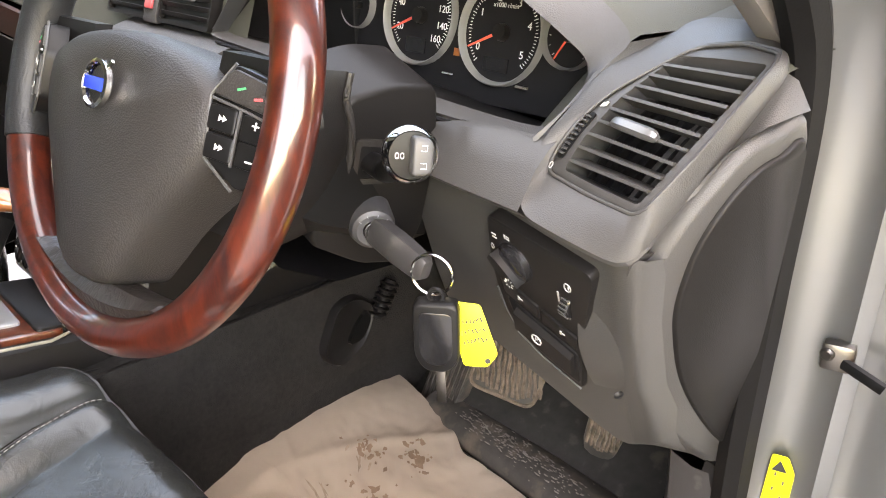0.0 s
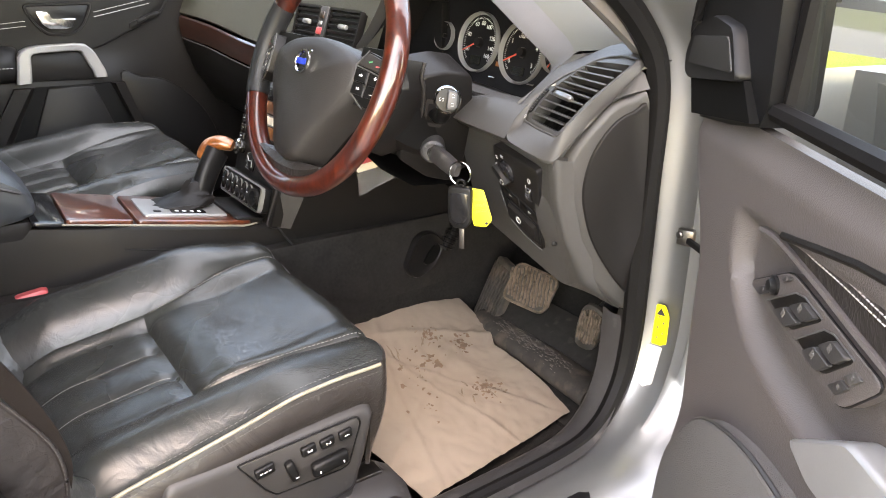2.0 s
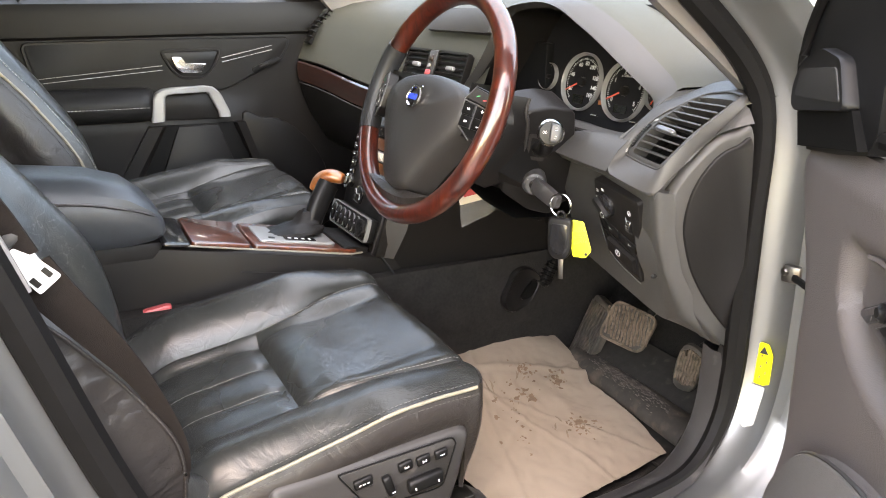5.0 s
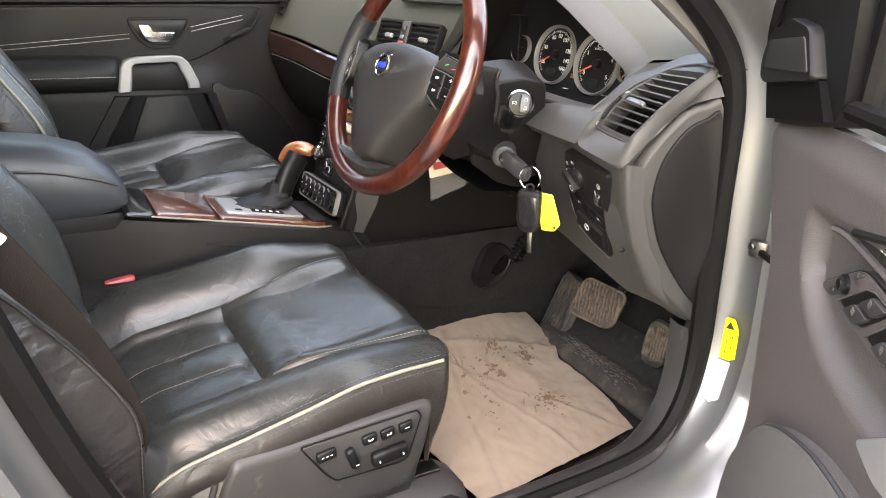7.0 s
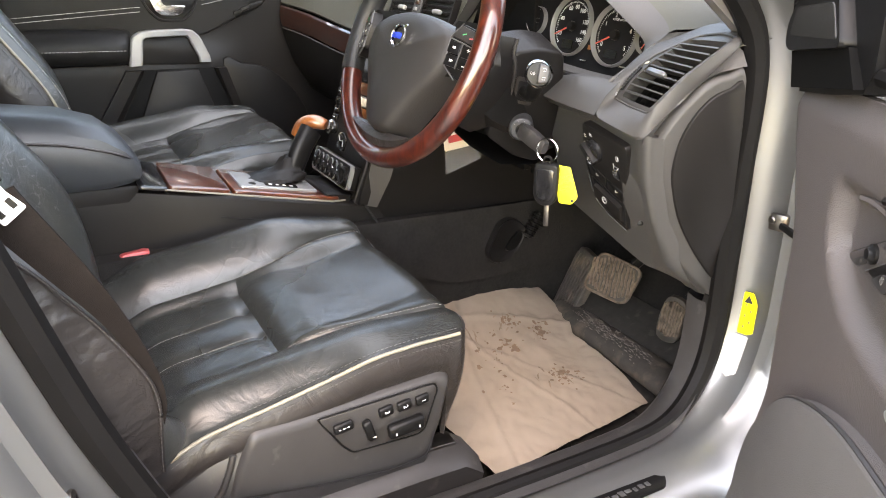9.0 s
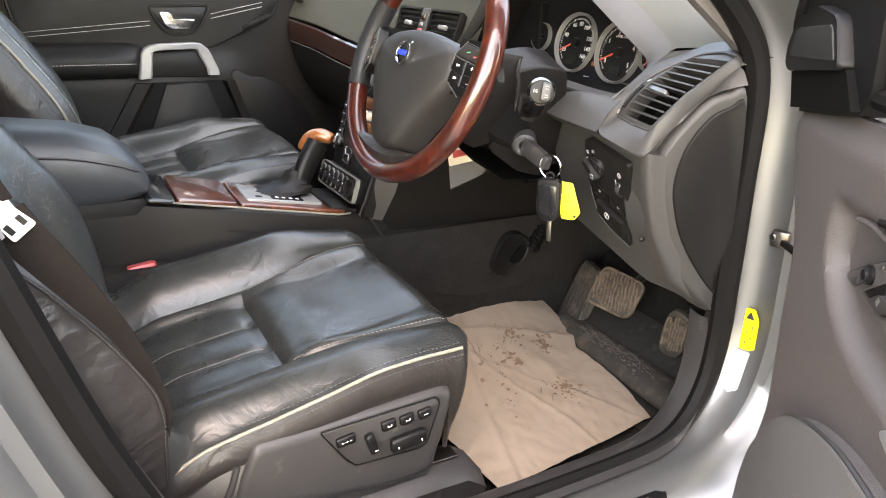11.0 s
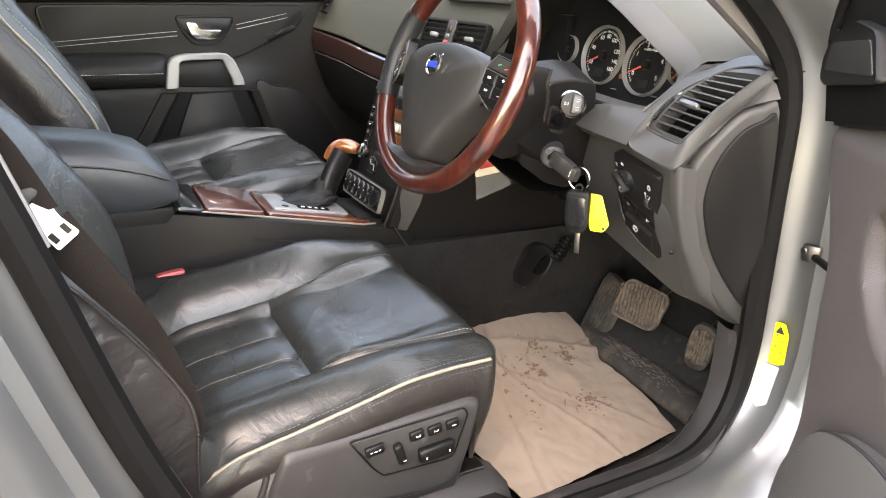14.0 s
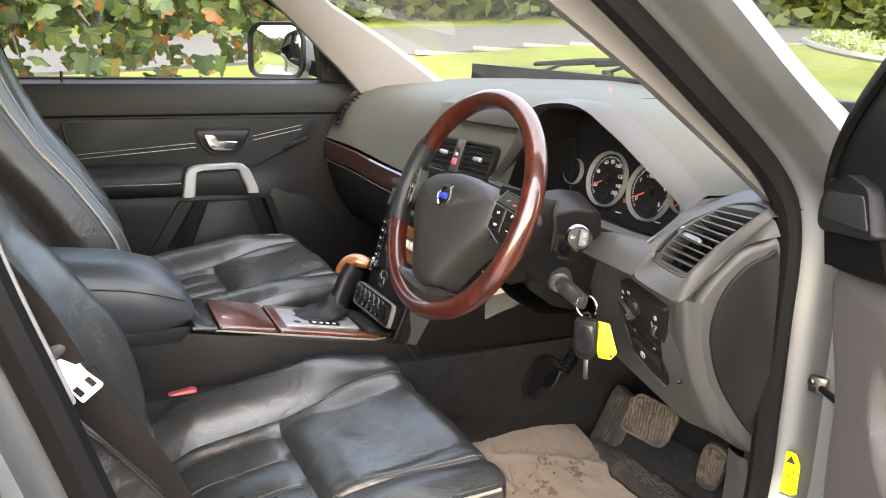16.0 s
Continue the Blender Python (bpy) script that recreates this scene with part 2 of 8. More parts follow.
STEEL = material("dull_steel", (0.15, 0.14, 0.13), 0.35, metal=1.0, vary=0.3, scale=50, bump=0.2, dirt=(0.1, 0.07, 0.05), dirt_amount=0.2, dirt_scale=30)
SILVER = material("silver_car_paint", (0.19, 0.193, 0.19), 0.38, metal=0.7, vary=0.05, scale=6, bump=0.05, grain=2500, coat=0.35)
PILLAR = material("light_pillar_trim", (0.165, 0.152, 0.145), 0.6, vary=0.04, bump=0.2, grain=900)
WHITE = material("white_print", (0.75, 0.75, 0.74), 0.6, vary=0.03, bump=0)
CARD_WHITE = material("pale_sticker_film", (0.42, 0.43, 0.42), 0.5, vary=0.04, bump=0)
WHITE_PLASTIC = material("white_belt_plastic", (0.72, 0.72, 0.72), 0.35, vary=0.04, bump=0)
SYMBOL = material("grey_symbol_print", (0.36, 0.36, 0.35), 0.6, vary=0.03, bump=0)
YELLOW = material("yellow_sticker", (0.85, 0.72, 0.02), 0.5, vary=0.05, bump=0)
YELLOW_TAG = material("yellow_key_tag", (0.78, 0.70, 0.03), 0.55, vary=0.08, bump=0.1)
INK = material("black_ink", (0.02, 0.02, 0.02), 0.7, bump=0)
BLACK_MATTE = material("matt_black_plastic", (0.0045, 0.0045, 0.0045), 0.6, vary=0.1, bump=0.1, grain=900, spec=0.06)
WEAVE = material("belt_weave", (0.075, 0.062, 0.055), 0.8, bump=0)
RED = material("red_plastic", (0.5, 0.075, 0.08), 0.4, vary=0.1, bump=0)
NEEDLE = material("red_needle", (0.75, 0.10, 0.06), 0.5, bump=0)
BLUE = material("blue_enamel", (0.015, 0.05, 0.42), 0.25, bump=0)
GREEN = material("green_print", (0.03, 0.3, 0.12), 0.5, bump=0)
WEBBING = material("seat_belt_webbing", (0.016, 0.013, 0.012), 0.75, vary=0.2, scale=300, bump=0.6, grain=900, depth=0.001, spec=0.06)
CREAM_CARD = material("cream_card", (0.7, 0.62, 0.5), 0.6, bump=0)
FILM = material("hazy_clear_film", (0.5, 0.5, 0.5), 0.25, bump=0)
FILM.node_tree.nodes["Principled BSDF"].inputs["Alpha"].default_value = 0.22
GLASS = glass_material("car_glass")
HEADLINER = material("headliner", (0.5, 0.48, 0.45), 0.9)
GRASS = material("lawn_grass", (0.095, 0.115, 0.004), 0.8, vary=0.4, scale=4, bump=0.6, grain=60, depth=0.03, dirt=(0.115, 0.125, 0.010), dirt_amount=0.3, dirt_scale=1.2)
ASPHALT = material("asphalt", (0.066, 0.062, 0.055), 0.9, vary=0.2, scale=8, bump=0.4, grain=90, depth=0.01)
DRIVE = material("pale_drive", (0.32, 0.31, 0.29), 0.9, vary=0.25, scale=12, bump=0.5, grain=70, depth=0.01)
KERB = material("white_kerb", (0.17, 0.163, 0.145), 0.8, vary=0.15, scale=10)
BARK = material("bark", (0.10, 0.085, 0.07), 0.9, vary=0.4, scale=40, bump=0.8, grain=60, depth=0.01)
TWEETER = material("tweeter_mesh", (0.022, 0.022, 0.022), 0.5, vary=0.1, bump=0.5, grain=1500, kind="voronoi", depth=0.0008)
GRILLE = material("speaker_mesh", (0.088, 0.083, 0.078), 0.6, vary=0.1, bump=0.9, grain=1100, kind="voronoi", depth=0.001)
MIRROR = material("mirror_silver", (0.9, 0.9, 0.9), 0.02, metal=1.0, vary=0.0, bump=0, rough_vary=0.0)


def leaf_material(name, a, b_, c):
    """Leaves whose colour changes from one to the next."""
    m = bpy.data.materials.new(name)
    m.use_nodes = True
    n, l = m.node_tree.nodes, m.node_tree.links
    b = n["Principled BSDF"]
    g = n.new("ShaderNodeNewGeometry")
    r = n.new("ShaderNodeValToRGB")
    e = r.color_ramp.elements
    e[0].position, e[0].color = 0.0, (*a, 1)
    e[1].position, e[1].color = 0.87, (*b_, 1)
    x = e.new(0.97)
    x.color = (*c, 1)
    l.new(g.outputs["Random Per Island"], r.inputs["Fac"]), l.new(r.outputs[0], b.inputs["Base Color"])
    b.inputs["Roughness"].default_value = 0.55
    tl, mx = n.new("ShaderNodeBsdfTranslucent"), n.new("ShaderNodeMixShader")
    mx.inputs[0].default_value = 0.4
    l.new(r.outputs[0], tl.inputs[0]), l.new(b.outputs[0], mx.inputs[1]), l.new(tl.outputs[0], mx.inputs[2])
    l.new(mx.outputs[0], n["Material Output"].inputs["Surface"])
    return m


MAPLE = leaf_material("maple_leaves", (0.040, 0.072, 0.034), (0.115, 0.145, 0.030), (0.30, 0.095, 0.030))
HEDGE = leaf_material("hedge_leaves", (0.040, 0.058, 0.012), (0.085, 0.11, 0.018), (0.13, 0.14, 0.03))
FLOWER = leaf_material("bedding_flowers", (0.12, 0.2, 0.05), (0.3, 0.35, 0.15), (0.8, 0.75, 0.6))

# ---- mesh tools ----
def part(name, bm, mat, parent=None, label="", smooth=38):
    """Links a bmesh as one mesh object under a thing."""
    bmesh.ops.recalc_face_normals(bm, faces=bm.faces)
    me = bpy.data.meshes.new(name)
    for f in bm.faces:
        f.smooth = True
    bm.to_mesh(me)
    bm.free()
    me.set_sharp_from_angle(angle=radians(smooth))
    me.materials.append(mat)
    ob = new(name, me)
    ob.parent = parent
    if label:
        tagged(ob, label)
    return ob


def thing(name, label, category, group="", kind="", at=(0, 0, 0)):
    """An Empty at a thing's base, which parents its parts."""
    e = new(name)
    e.location = at
    e.empty_display_size = 0.05
    return tagged(e, label, category, group, kind)


def joined(*bms):
    """Several bmeshes as one."""
    out = bmesh.new()
    for b in bms:
        me = bpy.data.meshes.new("tmp")
        b.to_mesh(me)
        b.free()
        out.from_mesh(me)
        bpy.data.meshes.remove(me)
    return out


def axes(o, x, y):
    """A frame at o with its x axis along x and its y axis near y."""
    x = Vector(x).normalized()
    z = x.cross(Vector(y)).normalized()
    y = z.cross(x)
    m = Matrix((x, y, z)).transposed().to_4x4()
    m.translation = Vector(o)
    return m


def loft(sections, closed=True, caps=True, ring=False):
    """Skin over sections that have the same number of points; closed: each section is a loop; ring: the last joins the first."""
    bm = bmesh.new()
    vs = [[bm.verts.new(p) for p in s] for s in sections]
    n, k = len(vs), len(vs[0])
    for i in range(n if ring else n - 1):
        a, b = vs[i], vs[(i + 1) % n]
        for j in range(k if closed else k - 1):
            q = (a[j], a[(j + 1) % k], b[(j + 1) % k], b[j])
            if len(set(q)) == 4:
                bm.faces.new(q)
    if caps and closed and not ring:
        bm.faces.new(vs[0]), bm.faces.new(vs[-1][::-1])
    return bm


def curve_points(pts, n=8, closed=False):
    """A smooth line through pts (Catmull-Rom)."""
    pts = [Vector(p) for p in pts]
    k = len(pts)
    out = []
    for i in range(k if closed else k - 1):
        if closed:
            a, b, c, d = pts[i - 1], pts[i], pts[(i + 1) % k], pts[(i + 2) % k]
        else:
            a, b, c, d = pts[max(i - 1, 0)], pts[i], pts[i + 1], pts[min(i + 2, k - 1)]
        for j in range(n):
            t = j / n
            out.append(0.5 * (2 * b + (c - a) * t + (2 * a - 5 * b + 4 * c - d) * t * t + (3 * b - a - 3 * c + d) * t ** 3))
    if not closed:
        out.append(pts[-1])
    return out


def tube(path, rx, ry=None, n=10, closed=False, up=(0, 0, 1), taper=None, twist=0.0):
    """A round or oval bar along a line."""
    ry = ry or rx
    path = [Vector(p) for p in path]
    secs = []
    k = len(path)
    up = Vector(up)
    for i, p in enumerate(path):
        a = path[(i - 1) % k] if closed or i else p
        b = path[(i + 1) % k] if closed or i < k - 1 else p
        t = (b - a).normalized()
        s = t.cross(up)
        s = s.normalized() if s.length > 1e-4 else Vector((1, 0, 0))
        u = s.cross(t)
        f = taper(i / max(1, k - 1)) if taper else 1
        secs.append([p + s * rx * f * math.cos(twist + 2 * math.pi * j / n) + u * ry * f * math.sin(twist + 2 * math.pi * j / n) for j in range(n)])
    return loft(secs, ring=closed)


def rounded(pts, r, n=4):
    """The outline pts (2D) with its corners rounded by r."""
    out = []
    k = len(pts)
    for i in range(k):
        a, b, c = Vector(pts[i - 1]), Vector(pts[i]), Vector(pts[(i + 1) % k])
        u, v = (a - b), (c - b)
        q = min(r, u.length * 0.45, v.length * 0.45)
        p0, p1 = b + u.normalized() * q, b + v.normalized() * q
        for j in range(n + 1):
            t = j / n
            out.append((1 - t) ** 2 * p0 + 2 * t * (1 - t) * b + t * t * p1)
    return out


def prism(outline, m, depth, bevel=0.0, steps=2):
    """A plate: a 2D outline in the frame m, from z=0 up to depth, with its upper edge rounded."""
    pts = [Vector((p[0], p[1])) for p in outline]
    c = sum(pts, Vector((0, 0))) / len(pts)
    rad = max((p - c).length for p in pts)
    layers = [(0.0, 0.0)]
    if bevel:
        for i in range(steps + 1):
            a = i / steps * math.pi / 2
            layers.append((depth - bevel + bevel * math.sin(a), bevel * (1 - math.cos(a))))
    else:
        layers.append((depth, 0.0))
    secs = [[m @ Vector((*(c + (p - c) * (1 - inset / rad * 1.0 if inset else 1)), z)) for p in pts] for z, inset in layers]
    return loft(secs)


def box(m, sx, sy, sz, bevel=0.004, seg=2):
    """A box centred in the frame m with rounded edges."""
    bm = bmesh.new()
    bmesh.ops.create_cube(bm, size=1.0)
    bmesh.ops.scale(bm, vec=(sx, sy, sz), verts=bm.verts)
    if bevel:
        bmesh.ops.bevel(bm, geom=bm.edges[:], offset=min(bevel, 0.45 * min(sx, sy, sz)), segments=seg, affect="EDGES", profile=0.5)
    bm.transform(m)
    return bm


def lathe(profile, m, n=28):
    """A turned body: (radius, height) pairs round the frame's z axis."""
    return loft([[m @ Vector((r * math.cos(a * 2 * math.pi / n), r * math.sin(a * 2 * math.pi / n), h)) for a in range(n)] for r, h in profile], caps=False)


def sheet(f, nu, nv, thick=0.0):
    """A surface f(u, v), u and v from 0 to 1, with thickness below it."""
    top = [[Vector(f(i / nu, j / nv)) for i in range(nu + 1)] for j in range(nv + 1)]
    bm = bmesh.new()
    vs = [[bm.verts.new(p) for p in row] for row in top]
    for j in range(nv):
        for i in range(nu):
            bm.faces.new((vs[j][i], vs[j][i + 1], vs[j + 1][i + 1], vs[j + 1][i]))
    if thick:
        bm.normal_update()
        low = [[bm.verts.new(v.co - v.normal * thick) for v in row] for row in vs]
        for j in range(nv):
            for i in range(nu):
                bm.faces.new((low[j][i], low[j + 1][i], low[j + 1][i + 1], low[j][i + 1]))
        rim = [(0, i) for i in range(nu)] + [(j, nu) for j in range(nv)] + [(nv, i) for i in range(nu, 0, -1)] + [(j, 0) for j in range(nv, 0, -1)]
        for a, b in zip(rim, rim[1:] + rim[:1]):
            bm.faces.new((vs[a[0]][a[1]], low[a[0]][a[1]], low[b[0]][b[1]], vs[b[0]][b[1]]))
    return bm


def stitches(path, length=0.0042, gap=0.0026, r=0.0007, lift=(0, 0, 0.001)):
    """A row of thread stitches along a line, as one bmesh."""
    path = [Vector(p) + Vector(lift) for p in path]
    d = [0.0]
    for a, b in zip(path, path[1:]):
        d.append(d[-1] + (b - a).length)

    def at(s):
        for i in range(len(d) - 1):
            if s <= d[i + 1]:
                return path[i].lerp(path[i + 1], (s - d[i]) / max(1e-9, d[i + 1] - d[i]))
        return path[-1]
    out, s = bmesh.new(), 0.0
    while s + length < d[-1]:
        a, b = at(s), at(s + length)
        t = (b - a).normalized()
        x = t.cross(Vector((0.3, 0.2, 1))).normalized()
        y = x.cross(t)
        va = [out.verts.new(a + r * (x * math.cos(k * 2.094) + y * math.sin(k * 2.094))) for k in range(3)]
        vb = [out.verts.new(b + r * (x * math.cos(k * 2.094) + y * math.sin(k * 2.094))) for k in range(3)]
        for k in range(3):
            out.faces.new((va[k], va[(k + 1) % 3], vb[(k + 1) % 3], vb[k]))
        out.faces.new(va[::-1]), out.faces.new(vb)
        s += length + gap
    return out


def text_mesh(body, size, m):
    """Raised lettering in the frame m, as a bmesh."""
    cu = bpy.data.curves.new("letters", "FONT")
    cu.body, cu.size, cu.align_x, cu.align_y = body, size, "CENTER", "CENTER"
    cu.extrude = size * 0.02
    ob = bpy.data.objects.new("letters", cu)
    me = ob.to_mesh()
    bm = bmesh.new()
    bm.from_mesh(me)
    ob.to_mesh_clear()
    bpy.data.objects.remove(ob)
    bpy.data.curves.remove(cu)
    bm.transform(m)
    return bm


def smoothstep(a, b, x):
    t = max(0.0, min(1.0, (x - a) / (b - a)))
    return t * t * (3 - 2 * t)


def lerp(a, b, t):
    return a + (b - a) * t

# ---- ground and distance ----
def ground_z(x, y):
    """The land: level at the car, rising away from it."""
    r = math.hypot(x, y - 0.2)
    far = 0.45 - 0.11 * x + 0.05 * y
    far = far if far > 0 else far * 0.3
    far = min(far, 2.6 + 0.1 * math.sqrt(r))
    return far * smoothstep(2.3, 6.0, r) + 0.04 * noise.noise((x * 0.4, y * 0.4, 0)) * smoothstep(3, 8, r)


def polar(u, v):
    r = 300 * (0.004 + 0.996 * v ** 3.2)
    a = u * 2 * math.pi
    x, y = r * math.cos(a), r * math.sin(a)
    return (x, y, ground_z(x, y))


tagged(part("ground", sheet(polar, 128, 70), GRASS), "bright green mown lawn rising gently from the car", "lawn", kind="structure")


def strip(a, b, lift):
    """A band on the land between two plan lines."""
    a, b = curve_points([(*p, 0) for p in a], 10), curve_points([(*p, 0) for p in b], 10)
    k = len(a) - 1

    def f(u, v):
        p = a[min(k, round(v * k))].lerp(b[min(k, round(v * k))], u)
        return (p.x, p.y, ground_z(p.x, p.y) + lift)
    return sheet(f, 8, k, 0.05)


NEAR = [(-4.8, -14), (-5.6, -6), (-6.4, 0.6), (-8.0, 6.5), (-7.9, 11.5), (-4.5, 17), (4, 21)]
FAR = [(-8.4, -14), (-9.2, -6), (-9.8, 0.6), (-12, 7.5), (-12, 15), (-7, 22), (3, 27)]
tagged(part("road", strip(FAR, NEAR, 0.03), ASPHALT), "pale grey asphalt road curving past the lawn", "road", kind="structure")
tagged(part("pavement", sheet(lambda u, v: (-2.0 + 6 * u, -4 + 7.5 * v, ground_z(-2.0 + 6 * u, -4 + 7.5 * v) + 0.035), 30, 36, 0.05), DRIVE), "grey tarmac drive under the parked car", "driveway", kind="structure")
kerb = thing("kerb", "low white-painted kerb stones between lawn and road", "kerb", kind="structure")
kl = curve_points([(*p, 0) for p in NEAR], 6)
for a, b in zip(kl[14:26], kl[15:27]):
    mid, d = (a + b) / 2, (b - a)
    m = axes((mid.x, mid.y, ground_z(mid.x, mid.y) + 0.012), (d.x, d.y, 0), (0, 0, 1))
    part("stone", box(m, d.length - 0.008, 0.06, 0.026, 0.006), KERB, kerb)


def leaf_cloud(n, place, size, seed, flat=0.5):
    """Many small bent leaves at places given by place(rng)."""
    rng = random.Random(seed)
    verts, faces = [], []
    for _ in range(n):
        c = Vector(place(rng))
        s = size * rng.uniform(0.6, 1.3)
        u = Vector((rng.gauss(0, 1), rng.gauss(0, 1), rng.gauss(0, flat))).normalized()
        w = u.cross(Vector((rng.gauss(0, 1), rng.gauss(0, 1), rng.gauss(0, 1)))).normalized()
        up = u.cross(w) * 0.15
        k = len(verts)
        verts += [c - u * s, c + w * s * 0.55 + up * s, c + u * s, c - w * s * 0.55 + up * s]
        faces += [(k, k + 1, k + 2, k + 3)]
    bm = bmesh.new()
    vs = [bm.verts.new(v) for v in verts]
    for f in faces:
        bm.faces.new([vs[i] for i in f])
    return bm


def hedge_place(a, b, h, depth):
    def place(r):
        t, s = r.random(), r.random()
        x, y = lerp(a[0], b[0], t), lerp(a[1], b[1], t)
        top = h * (0.8 + 0.35 * noise.noise((t * 9, s * 3, 2)))
        x += r.gauss(0, depth) + 0.6 * noise.noise((t * 14, 0, s * 4))
        y += r.gauss(0, depth * 0.5)
        return (x, y, ground_z(x, y) + top * r.random() ** 0.8)
    return place


tagged(part("hedge", leaf_cloud(30000, hedge_place((-12.5, -16), (-14.5, 9), 5.2, 0.7), 0.22, 1), HEDGE), "tall loose green hedge and scrub beyond the road", "hedge", kind="stuff")
tagged(part("hedge", leaf_cloud(34000, hedge_place((-17, 9), (-9, 27), 6.5, 0.9), 0.24, 2), HEDGE), "dark tall hedge of mixed shrubs beyond the road", "hedge", kind="stuff")
tagged(part("hedge", leaf_cloud(30000, hedge_place((-9, 27), (22, 34), 7.5, 1.1), 0.32, 3), HEDGE), "dense green hedge at the end of the road", "hedge", kind="stuff")
tagged(part("hedge", leaf_cloud(16000, hedge_place((-13, -16), (4, -20), 7, 1.0), 0.26, 5), HEDGE), "tall green trees and scrub behind the car", "hedge", kind="stuff")


def maple_leaf(s):
    """Outline of a lobed leaf in its own plane: five blunt lobes with shallow bays."""
    out = []
    for k in range(25):
        a = radians(-40 + k * 260 / 24)
        lobe = abs(math.cos(math.pi * k / 24 * 5 + math.pi / 2)) if k not in (0, 24) else 0.0
        big = 0.74 + 0.26 * math.sin(math.pi * k / 24)
        out.append((s * big * (0.58 + 0.42 * lobe ** 0.7) * math.cos(a), s * big * (0.58 + 0.42 * lobe ** 0.7) * math.sin(a) * 1.1))
    out.append((0, -0.28 * s))
    return out


def maple(seed=4):
    """A low branch of maple with leaves large enough to tell apart."""
    tree = thing("maple_tree", "maple tree with hanging green, yellow and rust-orange autumn leaves", "tree", at=(-3.6, -1.8, ground_z(-3.6, -1.8)))
    inv = Matrix.Translation(-Vector(tree.location))
    rng = random.Random(seed)
    base = Vector((-3.6, -1.8, ground_z(-3.6, -1.8)))
    trunk = curve_points([base, base + Vector((0.05, 0.1, 1.2)), base + Vector((0.1, 0.3, 2.4)), base + Vector((0, 0.5, 4.0))], 6)
    bm = tube(trunk, 0.13, n=12, taper=lambda t: 1.1 - 0.7 * t)
    bm.transform(inv)
    part("trunk", bm, BARK, tree)
    leaves = bmesh.new()
    ends = []
    bms = []
    for k in range(13):
        y1 = -1.25 + k * 0.16
        top = Vector((rng.uniform(-2.7, -2.1), y1 - 0.3, rng.uniform(1.55, 1.8)))
        low = Vector((rng.uniform(-2.15, -1.45), y1 + rng.uniform(-0.1, 0.1), rng.uniform(1.20, 1.50) + 0.12 * max(0, y1 - 0.2)))
        line = curve_points([base + Vector((0.1, 0.3, 1.5)), top, top.lerp(low, 0.5) + Vector((0.1, 0.05, 0.08)), low], 7)
        bms.append(tube(line, 0.022, n=6, taper=lambda t: 1.0 - 0.85 * t))
        ends += line[9:]
    bms.append(tube([(-1.75, -0.17, 1.1), (-1.74, -0.18, 1.35), (-1.78, -0.15, 1.7), (-1.9, -0.2, 2.2)], 0.014, n=6))
    bm = joined(*bms)
    bm.transform(inv)
    part("limbs", bm, BARK, tree)
    shape = maple_leaf(0.050)
    for p in ends * 11:
        c = p + Vector((rng.gauss(0, 0.13), rng.gauss(0, 0.11), rng.gauss(0.02, 0.12)))
        s = rng.uniform(0.55, 1.25)
        nrm = Vector((rng.uniform(0.1, 1), rng.gauss(0, 0.7), rng.gauss(0.35, 0.6)))
        m = axes(c, nrm.cross(Vector((0, 0, 1))).normalized(), (rng.gauss(0, 0.8), rng.gauss(0, 0.8), -1))
        hub = leaves.verts.new(m @ Vector((0, 0, 0.003 * s)))
        ring = [leaves.verts.new(m @ Vector((x * s, y * s, -0.018 * s * (abs(x) / 0.050) ** 1.5 + 0.004 * rng.uniform(-1, 1)))) for x, y in shape]
        for i in range(len(ring)):
            leaves.faces.new((hub, ring[i], ring[(i + 1) % len(ring)]))
    leaves.transform(inv)
    part("crown", leaves, MAPLE, tree)


maple()

# flower bed on the lawn
bed = thing("flower_bed", "flower bed with a round shrub and pale bedding flowers edged in stone", "flower bed", kind="structure")


def bed_at(along, across):
    """A place in the bed's plan, which lies aslant on the lawn."""
    x, y = -6.4 + 0.835 * along + 0.55 * across, 11.9 - 0.55 * along + 0.835 * across
    return x, y, ground_z(x, y)


def bed_place(r):
    a, q = r.random() * 6.283, r.random() ** 0.5
    x, y, z = bed_at(2.9 * q * math.cos(a), 1.1 * q * math.sin(a))
    return (x, y, z + 0.04 + 0.20 * r.random() ** 1.5)


def shrub_place(r):
    d = Vector((r.gauss(0, 1), r.gauss(0, 1), r.gauss(0, 1))).normalized() * r.uniform(0.65, 1.0) * (0.9 + 0.25 * r.random())
    x, y, z = bed_at(-0.30, 0.35)
    return (x + 0.72 * d.x, y + 0.72 * d.y, z + 0.68 + 0.78 * d.z)


part("soil", sheet(lambda u, v: (lambda p: (p[0], p[1], p[2] + 0.05))(bed_at(2.95 * v * math.cos(6.2832 * u), 1.15 * v * math.sin(6.2832 * u))), 30, 5, 0.02), BARK, bed, "dark soil")
part("edging", tube([(lambda p: (p[0], p[1], p[2] + 0.04))(bed_at(3.0 * math.cos(a * 0.20944), 1.2 * math.sin(a * 0.20944))) for a in range(30)], 0.06, n=6, closed=True), KERB, bed, "pale stone edging")
part("flowers", leaf_cloud(3600, bed_place, 0.06, 7), FLOWER, bed)
part("shrub", leaf_cloud(5200, shrub_place, 0.06, 8), HEDGE, bed)

# ---- car body ----
car = thing("car_body", "silver estate car body with its driver door opening", "car", kind="structure")
